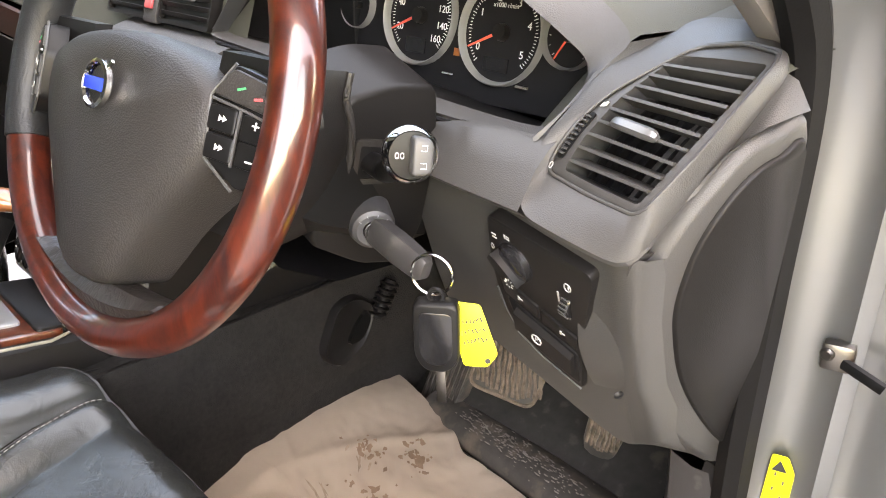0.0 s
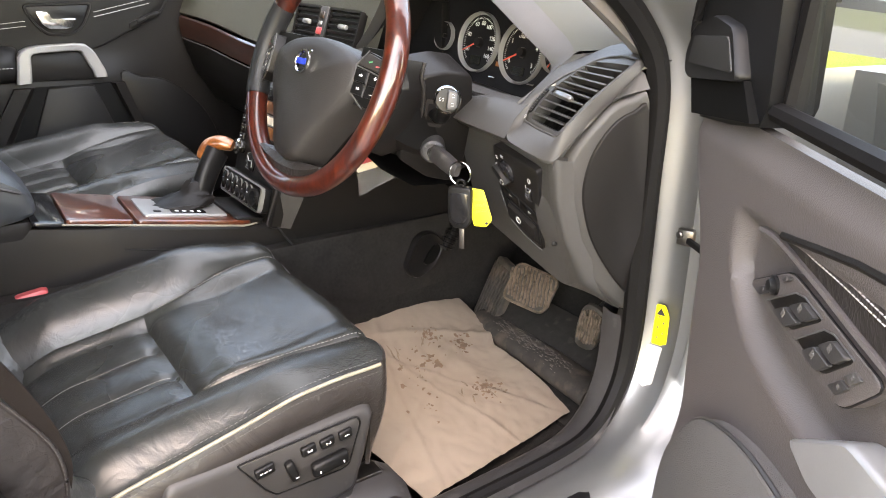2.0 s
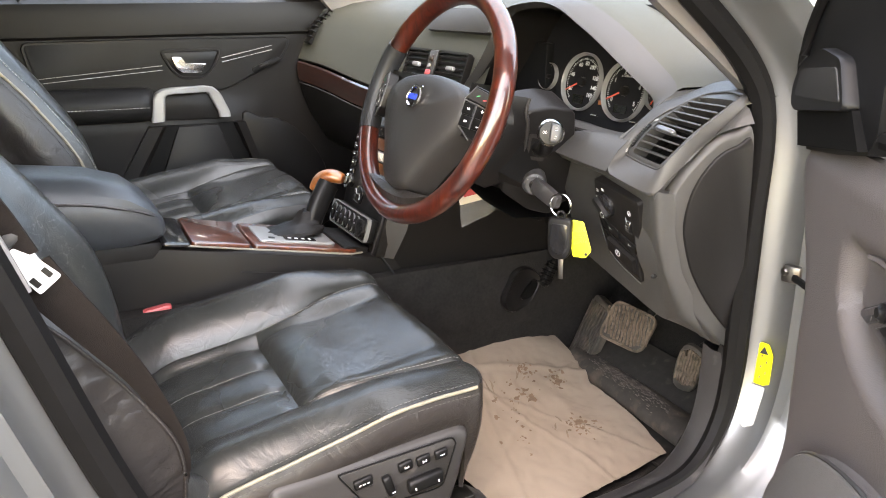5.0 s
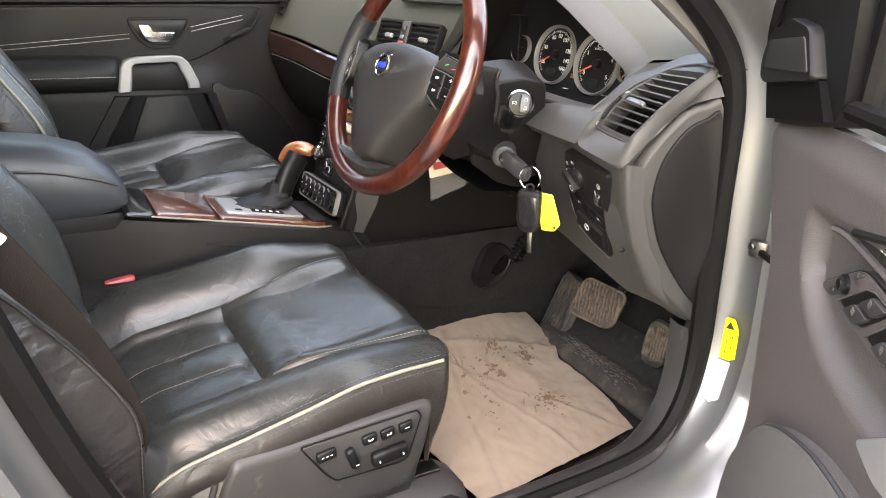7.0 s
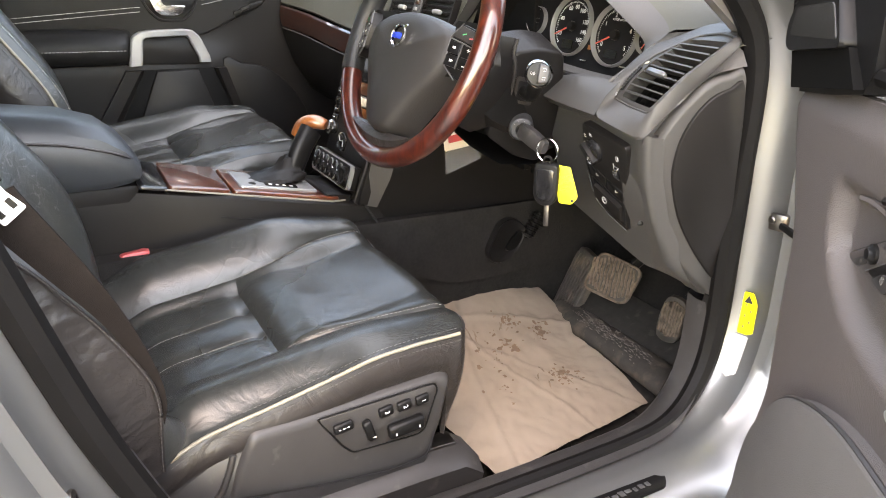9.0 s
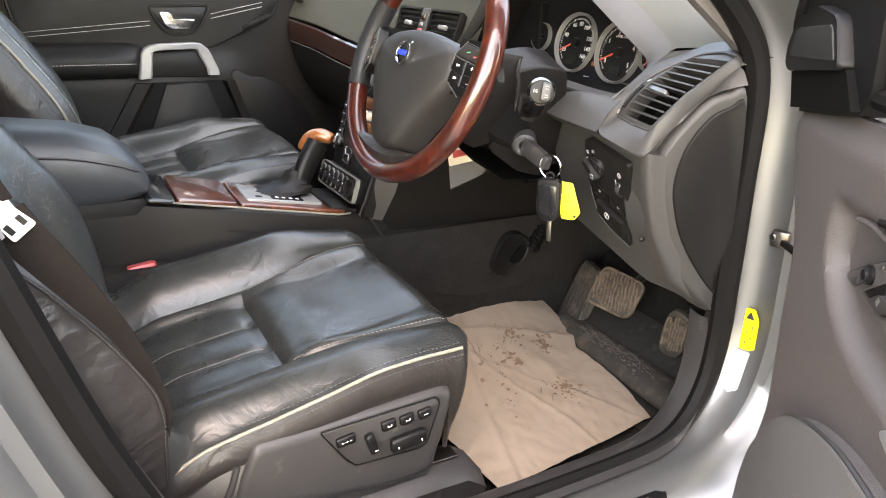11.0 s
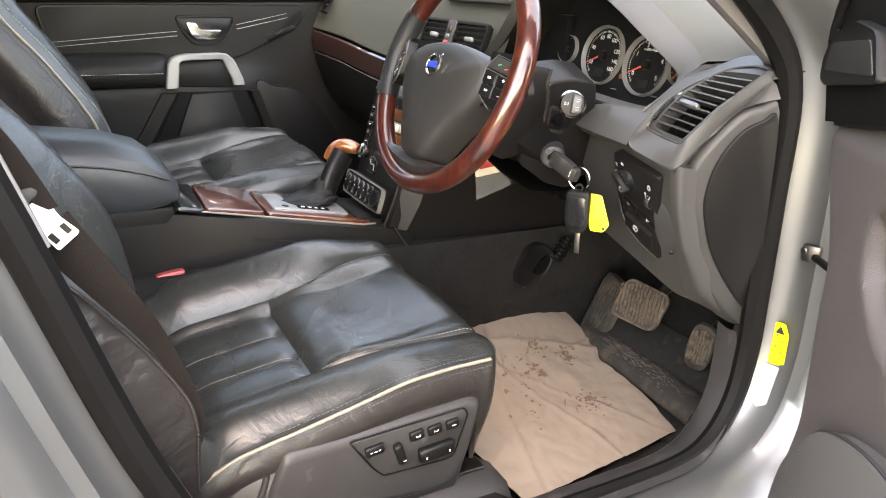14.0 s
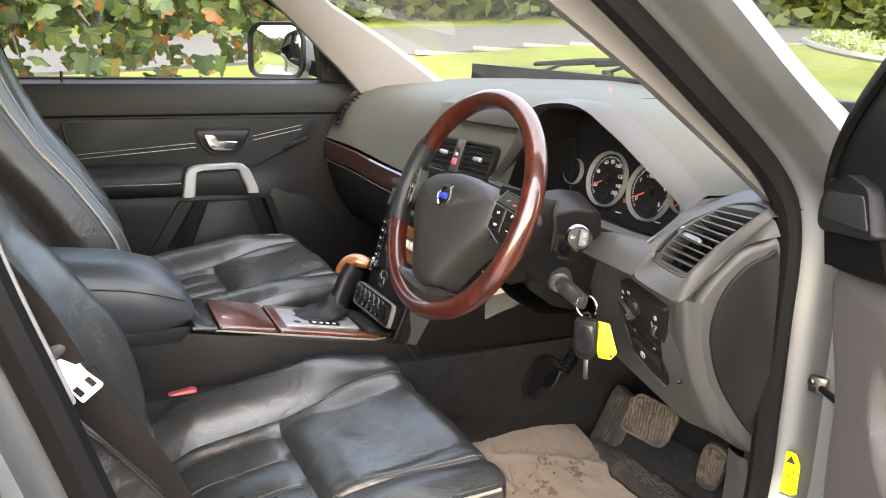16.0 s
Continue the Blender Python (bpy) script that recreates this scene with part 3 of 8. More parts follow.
# line of the driver's door opening in the plane of y and z, with the share of sill shape
OPENING = [(-0.30, 1.52, -1), (-0.10, 1.50, -1), (0.05, 1.435, -1), (0.21, 1.34, -1), (0.38, 1.225, -1), (0.515, 1.125, -0.8), (0.562, 1.045, -0.2), (0.568, 0.90, 0), (0.572, 0.75, 0),
           (0.572, 0.66, 0.1), (0.555, 0.585, 0.35), (0.51, 0.53, 0.7), (0.44, 0.508, 1), (0.30, 0.50, 1), (0.05, 0.497, 1), (-0.13, 0.50, 1), (-0.19, 0.525, 0.6),
           (-0.225, 0.58, 0.2), (-0.29, 0.735, 0), (-0.355, 0.944, 0), (-0.405, 1.11, 0), (-0.44, 1.30, 0), (-0.42, 1.46, -0.6)]


def opening_line(closed=True):
    p = curve_points([(w, y, z) for y, z, w in OPENING], 6, closed)
    return [(v.y, v.z, min(1, max(-1, v.x))) for v in p]


def sweep(line, hinge, sill, closed=True, mirror=1, pillar=None):
    """A profile of (x, outward) pairs carried along the opening; it turns from the hinge shape to the sill shape."""
    k = len(line)
    secs = []
    for i, (y, z, w) in enumerate(line):
        a, b = line[(i - 1) % k] if closed or i else line[i], line[(i + 1) % k] if closed or i < k - 1 else line[i]
        ty, tz = b[0] - a[0], b[1] - a[1]
        q = math.hypot(ty, tz)
        ny, nz = tz / q, -ty / q
        if ny * (y - 0.1) + nz * (z - 0.95) < 0:
            ny, nz = -ny, -nz
        sec = []
        for (x0, n0), (x1, n1), (x2, n2) in zip(hinge, sill, pillar or hinge):
            x, n = (lerp(x0, x1, w), lerp(n0, n1, w)) if w >= 0 else (lerp(x0, x2, -w), lerp(n0, n2, -w))
            sec.append((mirror * x, y + ny * n, z + nz * n))
        secs.append(sec)
    return loft(secs, closed=False, ring=closed)


LINE = opening_line()
FLANGE_H = [(0.772, 0.012), (0.785, 0.028), (0.80, 0.040), (0.826, 0.045), (0.838, 0.042), (0.848, 0.056), (0.862, 0.058), (0.89, 0.078), (0.912, 0.104), (0.925, 0.15), (0.928, 0.22)]
FLANGE_S = [(0.79, 0.006), (0.81, 0.004), (0.83, 0.0), (0.845, -0.004), (0.855, -0.005), (0.865, -0.005), (0.880, -0.004), (0.905, 0.0), (0.935, 0.016), (0.955, 0.06), (0.955, 0.20)]
FLANGE_P = [(0.772, 0.012), (0.785, 0.026), (0.80, 0.034), (0.812, 0.037), (0.824, 0.041), (0.836, 0.043), (0.848, 0.049), (0.858, 0.062), (0.852, 0.084), (0.825, 0.10), (0.78, 0.105)]
part("side_frame", sweep(LINE, FLANGE_H, FLANGE_S, pillar=FLANGE_P), SILVER, car, "silver painted door frame, pillars and sill")
SEAL_H = [(0.776 + 0.017 * math.cos(a * 0.7854), 0.008 + 0.019 * math.sin(a * 0.7854)) for a in range(9)]
SEAL_S = [(0.80 + 0.012 * math.cos(a * 0.7854), -0.004 + 0.011 * math.sin(a * 0.7854)) for a in range(9)]
part("door_seal", sweep(LINE, SEAL_H, SEAL_S), RUBBER, car, "black rubber door seal")
# dark trim inside: from the foot of the hinge pillar along the sill and up the B pillar
TRIM_H = [(0.775, 0.0), (0.74, -0.006), (0.715, 0.002), (0.70, 0.03), (0.70, 0.12)]
TRIM_S = [(0.825, -0.006), (0.795, -0.009), (0.766, -0.003), (0.750, 0.011), (0.744, 0.11)]
seg = [p for p in LINE if p[0] > -0.5 and p[1] < 0.70]
part("sill_trim", sweep(seg, TRIM_H, TRIM_S, closed=False), TRIM_SCUFFED, car, "dark grey scuffed plastic sill trim")
seg = [p for p in LINE if p[0] < -0.18 and 0.93 < p[1] < 1.44]
PT = [(0.772, -0.002), (0.764, -0.012), (0.757, -0.012), (0.750, 0.0), (0.75, 0.16)]
part("pillar_trim", sweep(seg, PT, PT, closed=False), PILLAR, car, "light grey B pillar trim")
# windscreen pillars, light trim inside
for side in (1, -1):
    secs = []
    for t in (0, 0.15, 0.4, 0.7, 1.0):
        y, z = lerp(0.60 if side > 0 else 0.62, -0.05 if side > 0 else 0.15, t), lerp(1.06, 1.48, t) + 0.02 * math.sin(t * math.pi)
        w = lerp(0.085, 0.020, min(1, t * 2.2)) if side > 0 else lerp(0.14, 0.06, min(1, t * 1.4))
        x = lerp(0.745, 0.66, t)
        secs.append([(side * (x + 0.02), y - 0.01, z), (side * x, y - 0.012, z + 0.004), (side * (x - 0.03), y + w * 0.45, z + w * 0.32), (side * (x - 0.045), y + w * 1.3, z + w * 0.8),
                     (side * (x - 0.03), y + w * 1.4, z + w * 0.95), (side * (x + 0.04), y + 0.06, z + 0.06)])
    part("pillar_trim", loft(secs), PILLAR, car, "light grey windscreen pillar trim")
# roof, headliner, bonnet, back of the cabin
part("roof", sheet(lambda u, v: (lerp(-0.80, 0.80, u), lerp(0.12, -2.6, v), 1.60 + 0.09 * math.sin(math.pi * u) * (1 - 0.3 * v) - 0.10 * (1 - v) ** 8), 16, 16, 0.03), SILVER, car)
part("headliner", sheet(lambda u, v: (lerp(-0.76, 0.76, u), lerp(0.08, -2.5, v), 1.555 + 0.07 * math.sin(math.pi * u) - 0.09 * (1 - v) ** 8), 12, 12), HEADLINER, car)
part("bonnet", sheet(lambda u, v: (lerp(-0.78, 0.78, u), lerp(1.18, 2.1, v), 1.15 + 0.03 * math.sin(math.pi * u) - 0.20 * v ** 2), 16, 10, 0.02), SILVER, car)
part("cowl", sheet(lambda u, v: (lerp(-0.86, 0.74, u), lerp(1.05, 1.19, v) - 0.10 * abs(2 * u - 1) ** 2, lerp(1.284, 1.212, u) - 0.004 * v), 16, 4, 0.06), BLACK, car, "black plastic cowl below the windscreen")
part("back_panel", box(pose(0, -2.55, 1.0), 1.6, 0.05, 1.3, 0.02), TRIM, car)
for side in (1, -1):
    part("quarter_panel", box(pose(side * 0.90, -1.75, 0.75), 0.08, 1.75, 1.0, 0.03), SILVER, car)
    part("wing", sheet(lambda u, v: (side * (0.93 - 0.10 * (1 - u) ** 3), lerp(0.74, 2.1, v), lerp(1.06 - 0.12 * v ** 2, 0.45, u)), 8, 8, 0.015), SILVER, car)
part("windscreen", sheet(lambda u, v: (lerp(-0.73, 0.73, u) * lerp(1, 0.88, v), lerp(1.10, 0.14, v) - 0.14 * (2 * u - 1) ** 2 * (1 - 0.5 * v), lerp(1.225, 1.55, v)), 16, 10), GLASS, car).visible_shadow = False
for (x0, y0), (x1, y1) in (((-0.35, 1.13), (0.25, 1.03)), ((-0.62, 1.09), (-0.10, 1.075))):
    w = thing("windscreen_wiper", "black windscreen wiper parked at the foot of the glass", "wiper", group="windscreen wipers", at=(x0, y0, 1.252))
    w2 = lambda p: Vector(p) - Vector((x0, y0, 1.18)) + Vector((0, 0, 0.015))
    part("arm", tube([w2((x0, y0, 1.18)), w2((x0 + 0.1, y0 - 0.01, 1.20)), w2(((x0 + x1) / 2, (y0 + y1) / 2, 1.205))], 0.008, 0.006, n=6), BLACK, w)
    part("blade", tube([w2((x0 - 0.02, y0 - 0.03, 1.20)), w2(((x0 + x1) / 2, (y0 + y1) / 2 - 0.015, 1.212)), w2((x1, y1, 1.212))], 0.005, 0.008, n=6), RUBBER, w)
    part("pivot", lathe([(0.0, 0), (0.018, 0), (0.018, 0.02), (0.0, 0.025)], pose(0, 0, 0)), BLACK, w)
# floor, tunnel, toe board
def floor_surface(u, v):
    y = lerp(-1.6, 0.98, v)
    x = lerp(-0.755, 0.755, u)
    z = 0.362 + 0.03 * smoothstep(0.3, 0.6, y)
    z += 0.75 * max(0, y - 0.70) ** 1.0 * 1.15 + 0.3 * max(0, y - 0.84)
    t = smoothstep(0.178, 0.152, abs(x - 0.004))
    return (x, y, max(z, lerp(z, 0.665, t)))


part("floor_carpet", sheet(floor_surface, 150, 56, 0.02), CARPET, car, "dark grey carpet, worn and dusty")
part("firewall", box(pose(0, 1.0, 0.85), 1.5, 0.04, 0.75, 0.01), TRIM, car)
part("kick_panel", sheet(lambda u, v: (0.755 - 0.06 * v, lerp(0.57, 0.95, u), lerp(0.70, 0.40, v)), 8, 6, 0.02), TRIM, car, "dark plastic kick panel by the pedals")
part("underbody", box(pose(0, -0.3, 0.30), 1.7, 4.2, 0.05, 0.02), BLACK, car)
# door striker, scuff plate, stickers
M = axes((0.823, -0.320, 0.664), (0.15, -0.18, 1), (1, -0.2, 0))
striker = part("striker_plate", prism(rounded([(-0.040, -0.012), (0.034, -0.012), (0.040, 0.0), (0.034, 0.012), (-0.040, 0.012)], 0.005), M @ pose(0, 0, -0.004), 0.010, 0.003), STEEL, car, "dark steel door striker plate")
part("loop", tube(curve_points([M @ Vector(p) for p in ((-0.019, 0.002, 0.0), (-0.019, 0.006, 0.014), (-0.015, 0.008, 0.022), (0.0, 0.009, 0.024), (0.015, 0.008, 0.022), (0.019, 0.006, 0.014), (0.019, 0.002, 0.0))], 5), 0.0042, n=8), STEEL, striker)
for s_ in (-0.030, 0.029):
    part("screw", lathe([(0, 0.003), (0.005, 0.003), (0.005, 0.005), (0, 0.0065)], M @ pose(s_, 0, 0.003), 12), BLACK, striker)
scuff = part("scuff_plate", prism(rounded([(-0.165, -0.30), (0.0 - 0.165 + 0.033, -0.30), (-0.165 + 0.031, 0.385), (-0.165 + 0.006, 0.405)], 0.008), pose(1.033, 0.0, 0.5035), 0.004, 0.0015), BLACK, car, "black scuff plate with worn silver lettering")
for k in range(5):
    part("lettering_bar", box(pose(0.8845, 0.085 + 0.019 * k, 0.5082), 0.012, 0.011, 0.0014, 0.0004), SATIN, scuff)
rng = random.Random(3)
for k in range(16):
    w = rng.uniform(0.004, 0.010)
    part("worn_lettering_bar", box(pose(0.8850 + rng.uniform(-0.001, 0.001), 0.190 + 0.0115 * k, 0.5080), rng.uniform(0.005, 0.010), w, 0.0012, 0.0003), STALK_GREY if k % 3 else SATIN, scuff)
M = axes((0.808, 0.6075, 0.642), (0.95, 0.30, 0.0), (0, -0.04, 1))
sticker = thing("warning_sticker", "yellow and white warning sticker on the silver door frame", "sticker")
part("yellow_field", prism(rounded([(-0.010, 0.005), (0.014, 0.005), (0.014, 0.058), (0.006, 0.075), (-0.008, 0.075)], 0.003), M, 0.0015), YELLOW, sticker)
part("white_field", prism(rounded([(-0.012, -0.078), (0.010, -0.078), (0.014, 0.004), (-0.010, 0.004)], 0.003), axes((0.806, 0.6010, 0.642), (0.95, 0.30, 0.0), (0, 0.30, 1)), 0.0015), CARD_WHITE, sticker)
for k in range(5):
    part("print_bar", box(M @ pose(-0.002 + 0.008 * (k % 2), 0.018 + 0.009 * k, 0.0020), 0.0016, 0.004, 0.0006, 0), STEEL, sticker)
part("triangle", prism([(-0.006, 0.058), (0.007, 0.058), (0.0, 0.070)], M @ pose(0, 0, 0.0012), 0.0012), INK, sticker)
# door check strap
chk = thing("door_check", "steel door check strap bolted to the silver pillar", "door check")
part("bracket", box(axes((0.832, 0.607, 0.835), (1, 0.3, 0), (0, 0, 1)), 0.026, 0.026, 0.014, 0.004), STEEL, chk)
part("bolt", lathe([(0, 0), (0.006, 0), (0.006, 0.005), (0.004, 0.007), (0, 0.007)], axes((0.826, 0.602, 0.838), (1, 0, 0), (0, 0, 1)), 10), STEEL, chk)
part("arm", tube([(0.838, 0.604, 0.832), (0.856, 0.600, 0.829), (0.872, 0.600, 0.824)], 0.004, 0.006, n=8), BLACK, chk)

# rear door beside the B pillar
rear = thing("rear_door", "closed silver rear door edge behind the B pillar", "car door")
bl = [p for p in LINE if p[0] < -0.2 and 0.58 < p[1] < 1.44]
bl.sort(key=lambda p: p[1])


def rear_skin(u, v):
    y, z, _ = bl[min(len(bl) - 1, int(v * (len(bl) - 1) + 0.5))]
    y -= 0.118
    yy = lerp(y, -1.25, u ** 1.5)
    return (0.945 - 0.022 * max(0, 1 - u * 14) ** 2 - 0.05 * max(0, z - 1.05) - 0.03 * max(0, 0.8 - z), yy, z)


part("skin", sheet(rear_skin, 26, 24, 0.012), SILVER, rear, "silver rear door skin")
part("edge_seal", tube([(0.905 - 0.05 * max(0, z - 1.05), y - 0.108, z) for y, z, _ in bl], 0.008, n=6), RUBBER, rear)
M = axes((0.863, -0.408, 0.922), (0.05, -0.22, 1), (1, -0.5, 0))
cp = part("contact_plate", box(M, 0.085, 0.022, 0.006, 0.003), SILVER, car, "grey contact plate on the pillar")
for q in (-0.03, 0.0, 0.03):
    part("stud", lathe([(0.005, 0.002), (0.005, 0.006), (0.0, 0.007)], M @ pose(q, 0, 0), 10), STEEL, cp)
part("plug", lathe([(0.011, 0.0), (0.011, 0.003), (0.006, 0.004), (0.0, 0.001)], axes((0.866, -0.392, 0.815), (0.05, -0.22, 1), (1, -0.5, 0)), 16), BLACK, car)

# ---- dashboard ----
dash = thing("dashboard", "grey moulded plastic dashboard with dark wood trim", "dashboard", at=(0, 0.6, 0.9))
dash.location = (0, 0, 0)


def profile_loft(stations, n=6, closed=False):
    """Stations of (x, [(y, z), ...]) joined by smooth lines along x."""
    k = len(stations[0][1])
    rails = [curve_points([(x, *prof[j]) for x, prof in stations], n) for j in range(k)]
    return loft([[r[i] for r in rails] for i in range(len(rails[0]))], closed=closed, caps=False)


TOP = [
    (-0.795, [(0.90, 1.235), (0.75, 1.225), (0.62, 1.213), (0.545, 1.205), (0.485, 1.185), (0.452, 1.15), (0.432, 1.11), (0.412, 1.07), (0.400, 1.043), (0.41, 1.034)]),
    (-0.62, [(0.97, 1.240), (0.80, 1.228), (0.65, 1.215), (0.555, 1.203), (0.502, 1.18), (0.472, 1.145), (0.452, 1.10), (0.434, 1.06), (0.424, 1.032), (0.435, 1.024)]),
    (-0.35, [(1.02, 1.243), (0.82, 1.230), (0.66, 1.215), (0.57, 1.20), (0.52, 1.175), (0.492, 1.135), (0.472, 1.08), (0.456, 1.03), (0.446, 1.003), (0.455, 0.994)]),
    (-0.20, [(1.04, 1.243), (0.83, 1.230), (0.68, 1.212), (0.58, 1.20), (0.53, 1.18), (0.51, 1.14), (0.492, 1.08), (0.474, 1.03), (0.462, 0.994), (0.47, 0.985)]),
    (0.00, [(1.05, 1.228), (0.84, 1.222), (0.69, 1.212), (0.58, 1.20), (0.535, 1.185), (0.51, 1.14), (0.492, 1.08), (0.474, 1.03), (0.462, 0.994), (0.47, 0.985)]),
    (0.175, [(1.04, 1.214), (0.85, 1.212), (0.70, 1.208), (0.58, 1.20), (0.535, 1.18), (0.51, 1.14), (0.492, 1.08), (0.474, 1.03), (0.462, 0.994), (0.47, 0.985)]),
]
part("upper_panel", profile_loft(TOP), DASH_TOP_LIT, dash, "grey-green soft plastic upper panel")
# hood over the instruments: a crest round the opening, a facet outside it, then the top running back to the windscreen
CREST = [(0.125, 0.460, 1.040), (0.160, 0.466, 1.078), (0.197, 0.471, 1.125), (0.222, 0.476, 1.172), (0.248, 0.480, 1.194), (0.30, 0.482, 1.203), (0.36, 0.483, 1.2045), (0.41, 0.484, 1.193),
         (0.455, 0.485, 1.172), (0.505, 0.487, 1.147), (0.572, 0.490, 1.108), (0.614, 0.496, 1.081), (0.633, 0.500, 1.064), (0.638, 0.490, 1.046), (0.632, 0.465, 1.022), (0.622, 0.450, 1.011)]
FACET = [(0.095, 0.478, 1.030), (0.13, 0.492, 1.075), (0.168, 0.505, 1.12), (0.195, 0.515, 1.17), (0.225, 0.52, 1.198), (0.29, 0.522, 1.2105), (0.37, 0.523, 1.212), (0.435, 0.524, 1.204),
         (0.49, 0.526, 1.183), (0.545, 0.528, 1.155), (0.605, 0.530, 1.118), (0.640, 0.530, 1.095), (0.657, 0.520, 1.080), (0.650, 0.497, 1.062), (0.640, 0.472, 1.036), (0.626, 0.448, 1.008)]
HOOD_MID = [(0.10, 0.55, 1.02), (0.14, 0.58, 1.07), (0.18, 0.62, 1.12), (0.20, 0.66, 1.17), (0.23, 0.70, 1.204), (0.29, 0.72, 1.214), (0.37, 0.72, 1.214), (0.44, 0.71, 1.209),
            (0.51, 0.70, 1.194), (0.575, 0.68, 1.168), (0.635, 0.65, 1.132), (0.672, 0.62, 1.108), (0.69, 0.59, 1.088)]
HOOD_BACK = [(0.10, 0.60, 1.00), (0.14, 0.66, 1.05), (0.18, 0.76, 1.12), (0.20, 0.90, 1.17), (0.23, 1.00, 1.205), (0.30, 1.03, 1.216), (0.38, 1.02, 1.213), (0.45, 1.00, 1.208),
             (0.53, 0.96, 1.198), (0.61, 0.90, 1.180), (0.68, 0.83, 1.156), (0.72, 0.77, 1.135), (0.74, 0.72, 1.115)]
rows = [curve_points(r, 5) for r in (CREST, FACET)]
rim_row = [p + Vector((0, -0.0015, 0.0)) + (q - p).normalized() * 0.004 for p, q in zip(*rows)]
part("instrument_facet", loft([rows[0], rim_row, [p.lerp(q, 0.5) + Vector((0, -0.001, 0.003)) for p, q in zip(*rows)], rows[1]], closed=False), DASH, dash, "grey sloping edge round the instrument hood")
# same plastic as the facet; the paler green-grey holds the light on top
part("instrument_hood", loft([curve_points(FACET[:13], 5), [p.lerp(q, 0.12) + Vector((0, 0, 0.004)) for p, q in zip(curve_points(FACET[:13], 5), curve_points(HOOD_MID, 5))], curve_points(HOOD_MID, 5), curve_points(HOOD_BACK, 5)], closed=False), DASH_TOP_LIT, dash, "grey top of the hood over the instruments, coloured as lit through the windscreen")
skirt_line = [Vector(p) for p in FACET[14:11:-1]] + [Vector(HOOD_MID[-1]), Vector(HOOD_BACK[-1])]
part("hood_skirt", loft([skirt_line, [p + Vector((0.012, 0.0, -0.018)) for p in skirt_line], [p + Vector((0.014, 0.0, -0.05)) for p in skirt_line]], closed=False), DASH, dash)
LIP_LOW = [(0.50, 0.448, 1.013), (0.356, 0.451, 1.018), (0.23, 0.455, 1.026), (0.135, 0.457, 1.031)]
whole = curve_points(CREST + LIP_LOW, 5, closed=True)
c0 = Vector((0.385, 0.50, 1.095))


def inner(dy, k, sink=0.0):
    """The opening's line drawn in towards its middle and set back."""
    out = []
    for p in whole:
        d = Vector((c0.x - p.x, 0, c0.z - p.z))
        q = p + d.normalized() * k + Vector((0, dy, 0))
        q.z += sink * smoothstep(1.06, 1.02, p.z)
        out.append(q)
    return out


surround = inner(0.020, 0.011)
part("instrument_surround", loft([whole, inner(0.002, 0.002), surround], closed=True, caps=False), DASH, dash, "grey inner frame round the instruments")
part("instrument_recess", loft([surround, [Vector((p.x, lerp(p.y, 0.555, 0.6), p.z)) for p in inner(0, 0.012, -0.018)], [Vector((p.x, 0.600 - 0.05 * (p.x - 0.4), p.z)) for p in inner(0, 0.014, -0.042)]], closed=True, caps=False), TRIM, dash, "dark recess round the instruments")
low = curve_points([CREST[-1]] + LIP_LOW, 5)
part("surround_gap", tube([p + Vector((0, -0.0005, -0.005)) for p in low], 0.0022, n=6), DIAL, dash)
part("surround_foot", loft([low, [p + Vector((0, 0.002, -0.007)) for p in low], [p + Vector((0, 0.06, -0.022)) for p in low]], closed=False), DASH, dash)
# right wing of the dash, with the outer vent
def rail(a, m, b):
    """A bowed line through three points, at t = 0, 1/2 and 1, running on past its ends."""
    a, m, b = Vector(a), Vector(m), Vector(b)
    return lambda t: a * (2 * (t - 0.5) * (t - 1)) + m * (4 * t * (1 - t)) + b * (2 * t * (t - 0.5))


VENT_L, VENT_R = rail((0.657, 0.447, 0.994), (0.676, 0.476, 1.041), (0.700, 0.522, 1.0755)), rail((0.730, 0.433, 0.993), (0.751, 0.466, 1.038), (0.764, 0.522, 1.078))


def vp(a, b, h=0.0):
    """A point on the vent: a across, b along, h proud of it."""
    n = (VENT_R(b) - VENT_L(b)).cross(VENT_L(b + 0.01) - VENT_L(b - 0.01)).normalized()
    return VENT_L(b).lerp(VENT_R(b), a) + n * h


VENT_EDGE = [(-0.24, -0.05), (0.45, -0.09), (1.13, -0.10), (1.14, 0.45), (1.09, 1.07), (0.5, 1.15), (0.02, 1.11), (-0.19, 0.55), (-0.24, 0.22)]
WING_EDGE = [(0.640, 0.411, 0.966), (0.69, 0.409, 0.958), (0.738, 0.413, 0.950), (0.762, 0.472, 1.014), (0.779, 0.531, 1.074), (0.735, 0.60, 1.094), (0.680, 0.585, 1.096), (0.651, 0.494, 1.062), (0.630, 0.447, 1.008)]
edge_in = rounded(VENT_EDGE, 0.13, 4)
edge_out = rounded(WING_EDGE, 0.018, 4)
part("wing_panel", loft([[vp(a, b, -0.0015) for a, b in edge_in], [vp(0.45 + (a - 0.45) * 1.03, 0.5 + (b - 0.5) * 1.03, 0.001) for a, b in edge_in],
                         [(vp(0.45 + (a - 0.45) * 1.12, 0.5 + (b - 0.5) * 1.06, 0.001) * 0.45 + q * 0.55) + Vector((0, -0.0015, 0.0015)) for (a, b), q in zip(edge_in, edge_out)], edge_out], ring=False, caps=False), DASH, dash, "grey panel round the outer vent")
low = edge_out[:15]
part("wing_foot", loft([low, [p + Vector((0, 0.002, -0.004)) for p in low], [p + Vector((-0.004, 0.03, -0.012)) for p in low]], closed=False), DASH, dash)
ridge_line = edge_out[12:23]


def face_x(y, z):
    """The plane of the dash's end, which leans with the pillar."""
    return 0.745 + 0.43 * (y - 0.48) + 0.16 * (z - 0.84)


